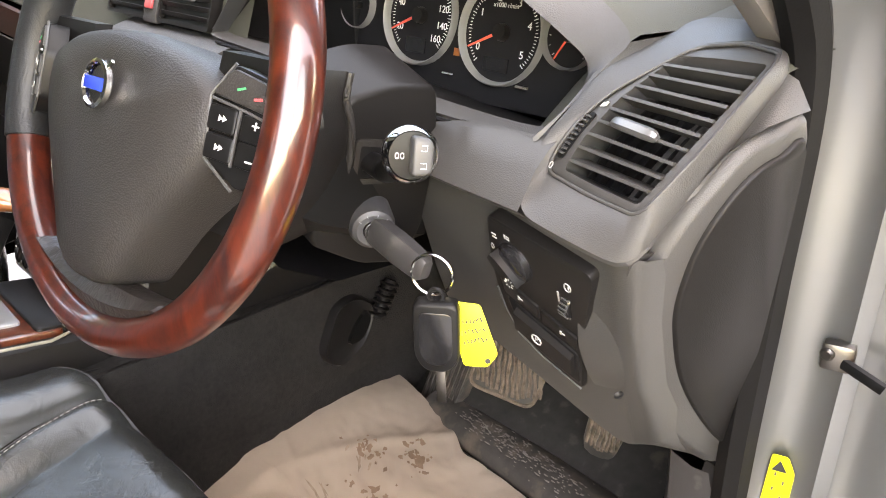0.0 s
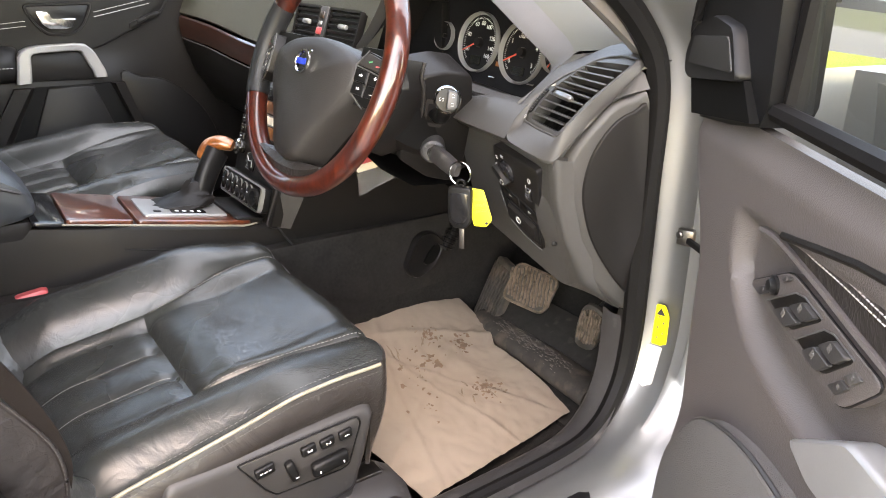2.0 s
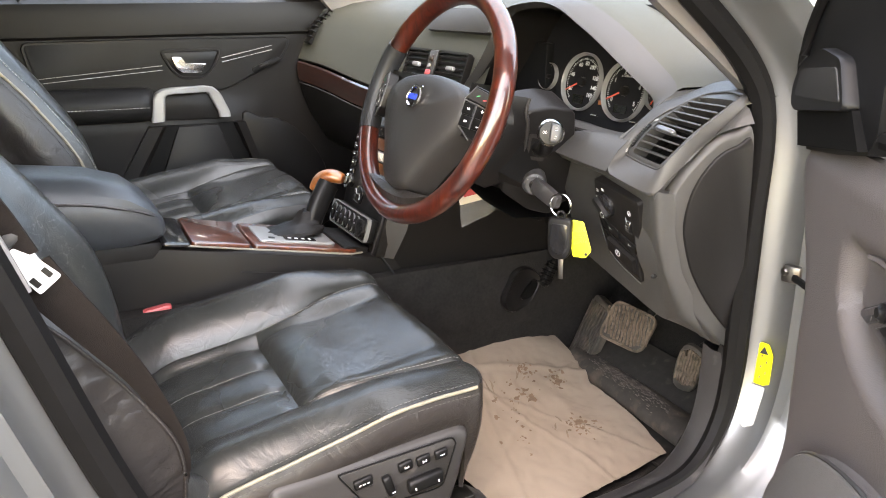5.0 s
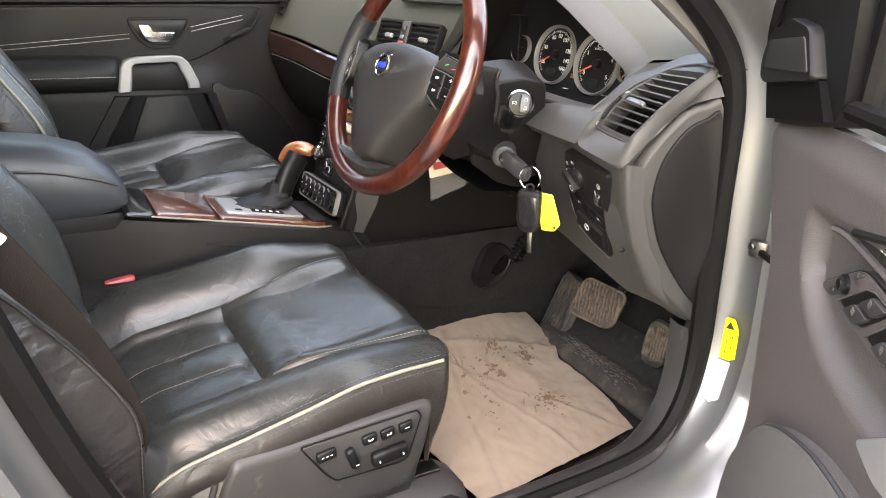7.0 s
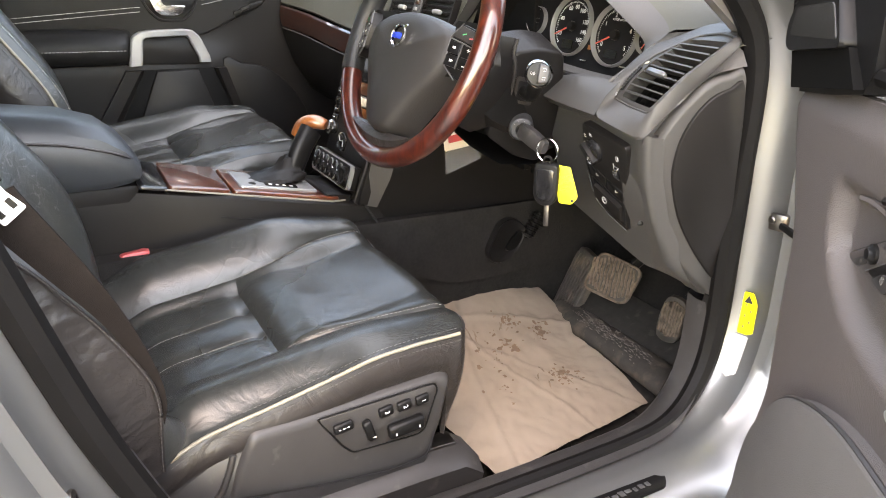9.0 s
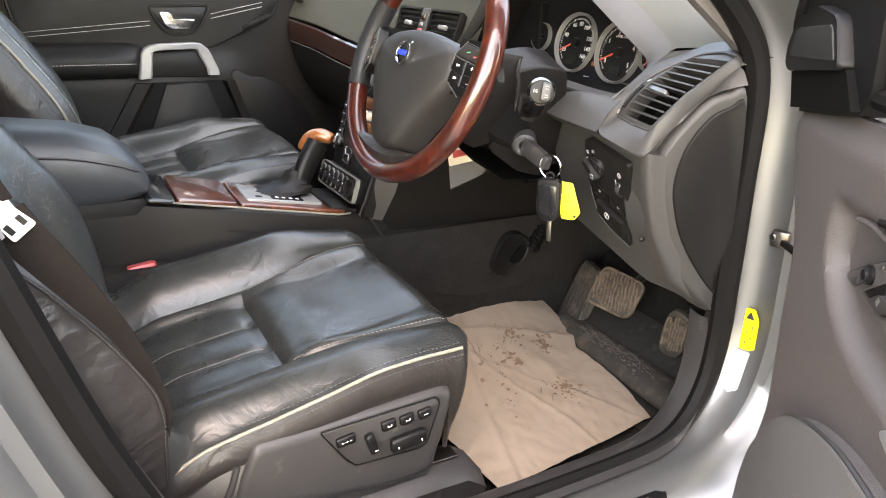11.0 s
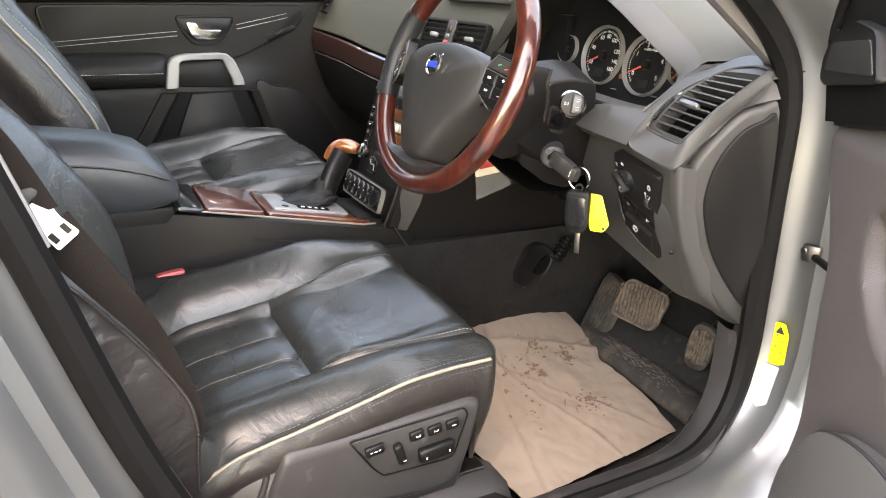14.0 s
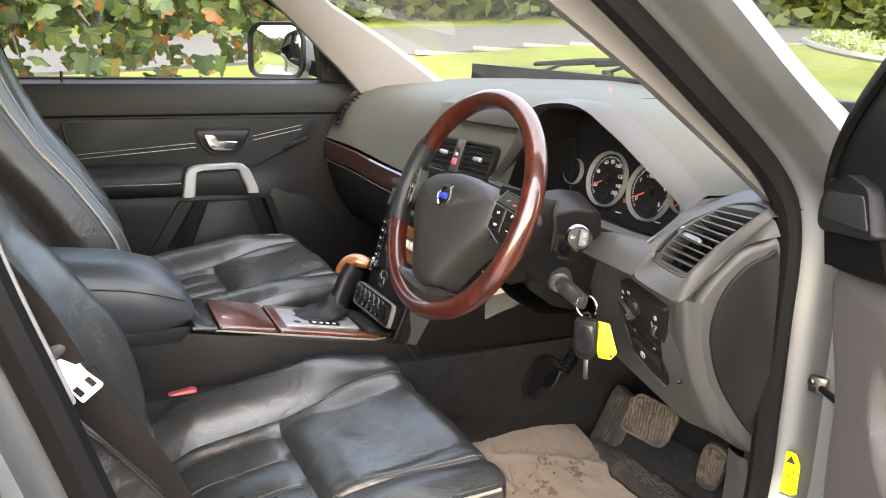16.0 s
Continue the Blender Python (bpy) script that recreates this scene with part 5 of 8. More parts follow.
# centre vents
for x0, x1 in ((-0.175, -0.062), (-0.020, 0.108)):
    vm = axes(((x0 + x1) / 2, 0.480, 1.066), (1, 0, 0), (0, 0.33, 1))
    w = (x1 - x0) / 2
    v = part("centre_vent", loft([[vm @ Vector((x * k, y * k2, h)) for x, y in rounded([(-w, -0.034), (w, -0.034), (w, 0.034), (-w, 0.034)], 0.006)] for k, k2, h in ((1.05, 1.1, 0.0), (1.05, 1.1, 0.010), (0.97, 0.94, 0.010), (0.97, 0.94, -0.01))], caps=False), TRIM, stack, "black slatted centre vent")
    part("cavity", box(vm @ pose(0, 0, -0.004), 2 * w, 0.066, 0.012, 0), BLACK, v)
    for k in range(5):
        part("slat", box(vm @ pose(0, -0.024 + k * 0.012, 0.007, 18), 2 * w * 0.95, 0.006, 0.0025, 0.0008), TRIM, v)
    part("tab", box(vm @ pose(0.012, 0.0, 0.013), 0.03, 0.010, 0.010, 0.003), BRUSHED, v, "silver vent tab")
HM = axes((-0.041, 0.473, 1.066), (1, 0, 0), (0, 0.33, 1))
part("hazard_surround", box(HM, 0.036, 0.078, 0.012, 0.004), DASH, stack)
part("hazard_button", box(HM @ pose(0, -0.014, 0.007), 0.020, 0.015, 0.006, 0.003), RED, stack, "red hazard button")
part("lock_button", box(HM @ pose(0, 0.020, 0.007), 0.018, 0.015, 0.005, 0.003), WOOD_DARK, stack)
part("lock_button", box(HM @ pose(0, 0.003, 0.007), 0.012, 0.008, 0.005, 0.002), BRUSHED, stack)
part("screen_lid", prism(rounded([(-0.14, -0.026), (0.14, -0.026), (0.12, 0.028), (-0.12, 0.028)], 0.01), axes((0.02, 0.518, 1.165), (1, 0, 0), (0, 0.55, 1)), 0.008, 0.003), DASH, stack)
part("dash_sensor", lathe([(0, 0), (0.02, 0), (0.012, 0.008), (0, 0.010)], pose(0.02, 0.86, 1.214)), DASH, dash)
part("sensor_lamp", lathe([(0, 0.006), (0.006, 0.006), (0.004, 0.014), (0, 0.015)], pose(0.0, 0.86, 1.214)), RED, dash)

# ---- steering wheel and column ----
wheel = thing("steering_wheel", "steering wheel with lacquered red wood rim and dark airbag pad", "steering wheel")
WC = Vector((0.421, 0.231, 1.048))
WM = axes(WC, (math.cos(0.062), math.sin(0.062), 0), (0, math.sin(0.376), math.cos(0.376)))   # z towards the driver
RIM = 0.179


def rim_arc(a0, a1, r, n):
    """A stretch of the rim between two angles (degrees, 0 to the right, 90 at the top)."""
    pts = [WM @ Vector((RIM * math.cos(radians(lerp(a0, a1, k / n))), RIM * math.sin(radians(lerp(a0, a1, k / n))), 0)) for k in range(n + 1)]
    secs = []
    for k, p in enumerate(pts):
        a = radians(lerp(a0, a1, k / n))
        e = WM.to_3x3() @ Vector((math.cos(a), math.sin(a), 0))
        z = WM.to_3x3() @ Vector((0, 0, 1))
        secs.append([p + e * r * math.cos(t) + z * r * 1.12 * math.sin(t) for t in [i * math.pi / 8 for i in range(16)]])
    return loft(secs)


part("rim_upper", rim_arc(28, 152, 0.0158, 44), WOOD_RIM, wheel, "lacquered red-brown wood")
part("rim_grip", rim_arc(152, 201, 0.0172, 18), RIM_LEATHER, wheel, "grained black leather grip")
part("rim_side", rim_arc(-13, 28, 0.0159, 16), WOOD_RIM, wheel)
part("rim_lower", rim_arc(201, 238, 0.0158, 18), WOOD_RIM, wheel)
part("rim_lower", rim_arc(302, 347, 0.0158, 18), WOOD_RIM, wheel)
part("rim_foot", rim_arc(238, 302, 0.0158, 26), WOOD_RIM, wheel, "lacquered red-brown wood")
for a in (152.3, 201):
    part("joint_ring", rim_arc(a - 0.3, a + 0.3, 0.0166, 2), BLACK, wheel)
PAD = [(-0.115, 0.018), (-0.085, 0.035), (-0.04, 0.044), (0.0, 0.047), (0.04, 0.044), (0.085, 0.035), (0.115, 0.018), (0.121, -0.010), (0.104, -0.042), (0.068, -0.084), (0.043, -0.122), (0.028, -0.139), (0.0, -0.145), (-0.028, -0.139), (-0.043, -0.122), (-0.068, -0.084), (-0.104, -0.042), (-0.121, -0.010)]
po = [(p.x, p.y) for p in curve_points([(x, y, 0) for x, y in PAD], 4, True)]


def pad_layer(k, h):
    return [WM @ Vector((x * k, (y + 0.02) * k - 0.02, h - 0.10 * (x * k) ** 2 / 0.12 - 0.25 * max(0, y - 0.02))) for x, y in po]


part("airbag_pad", loft([pad_layer(0.98, -0.035), pad_layer(1.0, 0.0), pad_layer(0.985, 0.012), pad_layer(0.95, 0.021), pad_layer(0.88, 0.026), pad_layer(0.6, 0.030), pad_layer(0.25, 0.031)]), PAD_PLASTIC, wheel, "dark grained plastic airbag pad")
for s in (1, -1):
    part("spoke", loft([[WM @ Vector((s * x, y, h)) for y, h in ((0.045, -0.004), (0.048, -0.018), (-0.03, -0.018), (-0.036, -0.002))] for x in (0.09, 0.13, 0.17)]), BLACK, wheel)
crescent = []
for k in range(15):
    a = lerp(236, 304, k / 14)
    r1 = 0.140 + 0.022 * (abs(a - 270) / 34) ** 2
    crescent.append([WM @ Vector((r * math.cos(radians(a)), r * math.sin(radians(a)), h)) for r, h in ((0.168, 0.006), (lerp(0.168, r1, 0.5), 0.013), (r1, 0.006), (r1, -0.016), (0.168, -0.016))])
part("spoke", loft(crescent), LEATHER_SIDE, wheel, "black leather lower spoke")
em = part("emblem", lathe([(0.014, 0.0), (0.018, 0.0), (0.018, 0.004), (0.0155, 0.005), (0.014, 0.003)], WM @ pose(0.0, 0.002, 0.0290), 28), CHROME, wheel, "chrome ring emblem with a blue bar")
part("bar", box(WM @ pose(0.0, 0.002, 0.0325), 0.030, 0.0095, 0.003, 0.001), BLUE, em)
part("arrow", box(WM @ pose(0.0145, 0.0165, 0.0315, 0, 0, 45), 0.010, 0.0025, 0.002, 0), CHROME, em)
# switches on the right spoke, plain ones on the left
for s in (1, -1):
    M = WM @ pose(s * 0.142, 0.000, 0.008, 0, s * 20, 0)
    flip = lambda pts: [(s * x, y) for x, y in pts]
    sp = part("switch_pod", prism(rounded(flip([(-0.026, 0.014), (-0.012, 0.038), (0.022, 0.032), (0.032, 0.018), (0.030, -0.022), (0.008, -0.040), (-0.020, -0.024)]), 0.006), M @ pose(0, 0, -0.014), 0.016, 0.003), BLACK, wheel, "black switch pod with white symbols")
    part("edge", tube([M @ Vector((s * x, y, 0.0022)) for x, y in ((-0.010, 0.038), (-0.024, 0.016), (-0.020, -0.024), (0.004, -0.040))], 0.0012, n=6), STALK_GREY, sp)
    tp = part("phone_key", prism(rounded(flip([(-0.022, 0.017), (-0.010, 0.035), (0.021, 0.029), (0.029, 0.017), (0.027, 0.010)]), 0.004), M, 0.0050, 0.002), PAD_PLASTIC, sp)
    part("silver_line", tube([M @ Vector((s * x, y, 0.0045)) for x, y in ((-0.021, 0.0145), (0.003, 0.011), (0.027, 0.006))], 0.0010, n=6), SATIN, sp)
    part("symbol", box(M @ pose(s * -0.001, 0.0235, 0.0054, 0, 0, 20), 0.006, 0.0014, 0.0006, 0), GREEN, tp)
    part("symbol", box(M @ pose(s * 0.012, 0.0195, 0.0054, 0, 0, 10), 0.006, 0.0016, 0.0006, 0), RED, tp)
    for x, y, sym in ((-0.011, 0.003, "next"), (-0.010, -0.015, "last"), (0.014, 0.0005, "plus"), (0.014, -0.016, "minus")):
        kx = part("key", prism(rounded([(s * x - 0.0105, y - 0.0078), (s * x + 0.0105, y - 0.0088), (s * x + 0.0105, y + 0.0075), (s * x - 0.0105, y + 0.0085)], 0.002), M, 0.0052, 0.0015), BLACK, sp)
        if sym == "plus":
            part("symbol", joined(box(M @ pose(s * x, y + 0.003, 0.0054), 0.0050, 0.0010, 0.0006, 0), box(M @ pose(s * x, y + 0.003, 0.0054), 0.0010, 0.0050, 0.0006, 0)), WHITE, kx)
        elif sym == "minus":
            part("symbol", box(M @ pose(s * x, y - 0.003, 0.0054), 0.0050, 0.0010, 0.0006, 0), WHITE, kx)
        else:
            for dx in (-0.002, 0.001):
                part("symbol", loft([[M @ Vector((s * (x + dx), y + 0.0020, h)), M @ Vector((s * (x + dx), y - 0.0020, h)), M @ Vector((s * (x + dx + 0.0028), y, h))] for h in (0.0050, 0.0056)]), WHITE, kx)
    part("divider", box(M @ pose(s * 0.0015, -0.007, 0.0050), 0.0016, 0.036, 0.0016, 0), STALK_GREY, sp)
for z in (0.0, -0.02):
    part("paddle", box(WM @ pose(0.135, z, -0.035), 0.05, 0.012, 0.010, 0.004), BLACK, wheel)

column = thing("steering_column", "black steering column shroud with stalk and ignition lock", "steering column")


def shroud(k, w, up, dn):
    return [WM @ Vector((w * x, y, -k)) for x, y in ((-1, -0.2 * dn), (-0.95, up * 0.7), (-0.6, up), (0.6, up), (0.95, up * 0.7), (1, -0.2 * dn), (0.9, -dn * 0.8), (0.55, -dn), (-0.55, -dn), (-0.9, -dn * 0.8))]


part("shroud", loft([shroud(0.04, 0.075, 0.030, 0.055), shroud(0.06, 0.092, 0.034, 0.070), shroud(0.13, 0.098, 0.034, 0.085), shroud(0.19, 0.09, 0.030, 0.090), shroud(0.28, 0.08, 0.025, 0.090)]), BLACK, column)
# the panel beside the column that carries stalk and lock
IM = axes((0.489, 0.392, 0.920), (0.1, 1, 0.0), (0.31, -0.31, 0.96))      # x into the car, y up, z towards the open door
lp = part("lock_panel", prism(rounded([(-0.044, 0.130), (0.0, 0.136), (0.045, 0.128), (0.062, 0.06), (0.066, -0.03), (0.050, -0.072), (0.0, -0.056), (-0.060, -0.012), (-0.052, 0.06)], 0.012), IM @ pose(0, 0, -0.07), 0.070, 0.006, 4), TRIM, column, "black panel round stalk and ignition")
gate_out = rounded([(-0.029, 0.048), (0.006, 0.040), (0.004, 0.085), (-0.030, 0.093)], 0.005)
gate_in = rounded([(-0.024, 0.053), (0.001, 0.047), (-0.001, 0.079), (-0.025, 0.086)], 0.003)
part("stalk_gate", loft([[IM @ Vector((x, y, h)) for x, y in pts] for pts, h in ((gate_out, 0.0), (gate_out, 0.0022), (gate_in, 0.0022), (gate_in, -0.001))], caps=False), PAD_PLASTIC, lp, "raised frame round the stalk")
part("gate_gap", prism(gate_in, IM, 0.0006), DIAL, lp)
part("shroud_edge", tube(curve_points([IM @ Vector(p) for p in ((-0.040, 0.150, -0.006), (-0.044, 0.130, -0.001), (-0.038, 0.111, 0.001), (-0.034, 0.082, 0.001), (-0.036, 0.056, 0.001), (-0.043, 0.029, 0.0), (-0.056, 0.006, -0.003))], 6), 0.0030, n=8), PAD_PLASTIC, column, "rounded edge of the column shroud")
# the half of the shroud behind the wheel, from that edge round to the hub
side_a = curve_points([IM @ Vector(p) for p in ((-0.042, 0.150, -0.008), (-0.046, 0.130, -0.003), (-0.040, 0.111, -0.001), (-0.036, 0.082, -0.001), (-0.038, 0.056, -0.001), (-0.045, 0.029, -0.002), (-0.060, 0.004, -0.004), (-0.086, -0.008, -0.008))], 5)
hub = [WM @ Vector((0.085 * math.cos(radians(a)), 0.075 * math.sin(radians(a)) - 0.02, -0.045)) for a in [lerp(62, -62, k / (len(side_a) - 1)) for k in range(len(side_a))]]
part("shroud_cheek", loft([side_a, [p.lerp(q, 0.35) + Vector((0.016, -0.004, 0.0)) for p, q in zip(side_a, hub)], [p.lerp(q, 0.75) + Vector((0.012, -0.004, 0.0)) for p, q in zip(side_a, hub)], hub], closed=False), TRIM, column, "black cheek of the column shroud")
part("under_cover", loft([[IM @ Vector(p) for p in ((-0.085, -0.030, -0.004), (-0.02, -0.072, -0.004), (0.05, -0.082, -0.010), (0.10, -0.09, -0.02))], [IM @ Vector(p) for p in ((-0.085, -0.040, -0.06), (-0.02, -0.082, -0.06), (0.05, -0.092, -0.06), (0.10, -0.10, -0.06))], [IM @ Vector(p) for p in ((-0.085, -0.030, -0.20), (-0.02, -0.072, -0.20), (0.05, -0.082, -0.20), (0.10, -0.09, -0.20))]], closed=False), BLACK, column)
stalk = part("wiper_stalk", tube(curve_points([IM @ Vector((-0.012, 0.066, -0.004)), IM @ Vector((-0.012, 0.074, 0.025)), (0.580, 0.350, 1.010), (0.606, 0.334, 1.022)], 4), 0.0120, 0.0110, n=14, taper=lambda t: 0.80 + 0.35 * t), BLACK, column, "black wiper stalk with chrome ring")
KM = axes((0.606, 0.332, 1.023), (0.45, 0.80, -0.1), (-0.1, 0.1, 1)) @ Matrix.Scale(0.9, 4)
part("knob", lathe([(0.0165, -0.008), (0.0195, 0), (0.0205, 0.006), (0.0205, 0.014), (0.018, 0.019), (0, 0.020)], KM, 28), BLACK, stalk)
part("ring", lathe([(0.0203, 0.011), (0.0220, 0.0115), (0.0222, 0.0145), (0.0190, 0.0195)], KM, 32), CHROME, stalk)
rk = part("rocker", prism(rounded([(-0.002, -0.015), (0.014, -0.013), (0.014, 0.013), (-0.002, 0.016)], 0.005), KM @ pose(0, 0, 0.018), 0.011, 0.004, 3), STALK_GREY, stalk, "grey rocker switch")
for y in (0.007, -0.006):
    part("symbol", tube([KM @ Vector((x, y + dy, 0.0292)) for x, dy in ((0.004, 0.002), (0.0085, 0.002), (0.0085, -0.002), (0.004, -0.002))], 0.00025, n=4), WHITE, rk)
for x in (-0.012, -0.008):
    part("symbol", tube([KM @ Vector((x + 0.0014 * math.cos(t), 0.0022 * math.sin(t), 0.0204)) for t in [i * 0.7 for i in range(9)]], 0.00025, n=4, closed=True), WHITE, stalk)
LKM = axes((0.506, 0.3800, 0.9235), (0.5, 0.86, 0), (0.1, -0.1, 1)) @ Matrix.Diagonal((0.78, 0.78, 1, 1))
lock = part("ignition_lock", lathe([(0.0115, 0.006), (0.012, 0.010), (0.019, 0.0105), (0.0235, 0.008), (0.0265, 0.000), (0.027, -0.034)], LKM, 32), LOCK_GREY, column, "grey ignition lock ring")
part("barrel", lathe([(0.0045, 0.004), (0.0085, 0.012), (0.0105, 0.013), (0.0112, 0.008), (0.0112, -0.01)], LKM, 24), CHROME, lock)
part("keyway", lathe([(0.0, 0.005), (0.0045, 0.005)], LKM, 12), DIAL, lock)
for a in (40, 75, 110, 140):
    part("mark", box(LKM @ pose(0.019 * math.cos(radians(a)), 0.019 * math.sin(radians(a)), 0.0108, 0, 0, a), 0.0025, 0.0008, 0.0006, 0), BRUSHED, lock)

# ---- seats ----
SIDE_RISE = [0.036, 0.074]


def seat_z(x, y):
    """Height of the cushion's top, x from its middle line, y along the car."""
    z = 0.628 + 0.165 * (y + 0.03) - 0.12 * max(0, y - 0.08) ** 2 - 0.03 * smoothstep(-0.16, -0.27, y)
    b = math.sin(1.5708 * min(1.0, max(0.0, (abs(x) - 0.118) / 0.095)))
    z += SIDE_RISE[0 if x > 0 else 1] * b * (1 - 0.55 * smoothstep(0.04, 0.22, y))
    z -= lerp(0.034, 0.010, smoothstep(-0.2, 0.18, y)) * smoothstep(0.195, 0.262, abs(x)) ** 1.6
    z -= 0.045 * smoothstep(0.185, 0.255, y) ** 2 - 0.012 * smoothstep(0.05, 0.2, y) * smoothstep(0.2, 0.05, abs(x))
    return z


def groove(d, w=0.007, h=0.009):
    return -h * math.exp(-abs(d) / w)


def bolster_x(y):
    """Where insert and bolster meet: straight, flaring to the front."""
    return 0.139 + 0.032 * smoothstep(-0.03, 0.20, y) ** 1.3


def cushion_point(x, y):
    z = seat_z(x, y)
    bx = bolster_x(y)
    z += groove(abs(x) - bx, 0.008, 0.013)
    if abs(x) < bx + 0.01:
        inside = smoothstep(bx + 0.005, bx - 0.02, abs(x))
        if y < -0.03:
            for c in (-0.046, 0.046):
                z += groove(x - c, 0.006, 0.007) * inside
            z += 0.004 * abs(math.cos(math.pi * (x - 0.0) / 0.092)) * inside - 0.006 * inside
        else:
            z += 0.012 * math.exp(-((y - 0.02) / 0.06) ** 2) * inside + 0.009 * (1 - min(1.0, abs(x) / bx) ** 2) * smoothstep(-0.03, 0.03, y)
        z += groove(y + 0.03, 0.008, 0.016) * inside
    z += 0.0013 * noise.noise((x * 9, y * 9, 1.3)) + 0.0009 * noise.noise((x * 30, y * 22, 4.1))
    return Vector((x, y, z))


def driver_side(put, back_point):
    """The driver backrest's outer side: a broad creased panel that wraps over the belt, with a stitched seam."""
    seam = curve_points([(0.25, -0.60, 1.23), (0.262, -0.50, 1.10), (0.272, -0.42, 0.985), (0.277, -0.359, 0.899), (0.277, -0.322, 0.856), (0.277, -0.298, 0.824), (0.277, -0.273, 0.789), (0.277, -0.246, 0.745),
                         (0.277, -0.228, 0.707), (0.277, -0.222, 0.671), (0.277, -0.224, 0.63), (0.277, -0.226, 0.585)], 8)
    m = len(seam) - 1

    def at(v):
        i = min(int(v * m), m - 1)
        return seam[i].lerp(seam[i + 1], v * m - i)

    def panel(u, v):
        p = at(v)
        w = smoothstep(0.0, 0.1, u)
        fold = 0.0016 * noise.noise((u * 6 + 2 * v, v * 46 + 3 * u, 3)) + 0.0011 * noise.noise((u * 12, v * 90, 8)) + 0.003 * noise.noise((u * 3, v * 12, 5))
        return p + Vector((0.030 * math.sin(math.pi * min(1, 0.12 + u * 0.8)) - 0.011 + fold * w, -0.17 * u, -0.045 * u * smoothstep(0.0, 0.6, v) + 0.03 * u * (1 - v)))

    def front(u, v):
        p = at(v) + Vector((-0.001, 0.0, 0.0))
        h = max(0.0, (p.z - 0.60) / 0.94)
        q = back_point(0.215, h)
        return q.lerp(p, u) + Vector((0, 0.014 * math.sin(math.pi * u), 0.004 * math.sin(math.pi * u)))
    put("backrest_side", sheet(panel, 26, 150, 0.004), LEATHER_SIDE, lab="brown-black leather backrest side with crosswise wrinkles")
    put("backrest_edge", sheet(front, 12, 60, 0.004), LEATHER_SOFT)
    put("stitching", stitches([p + Vector((0.003, 0.0005, 0.001)) for p in seam[24:]], 0.0034, 0.003, r=0.0005), THREAD)
    put("welt", tube([p + Vector((0, 0.001, 0)) for p in seam], 0.0028, n=6), LEATHER_SIDE)


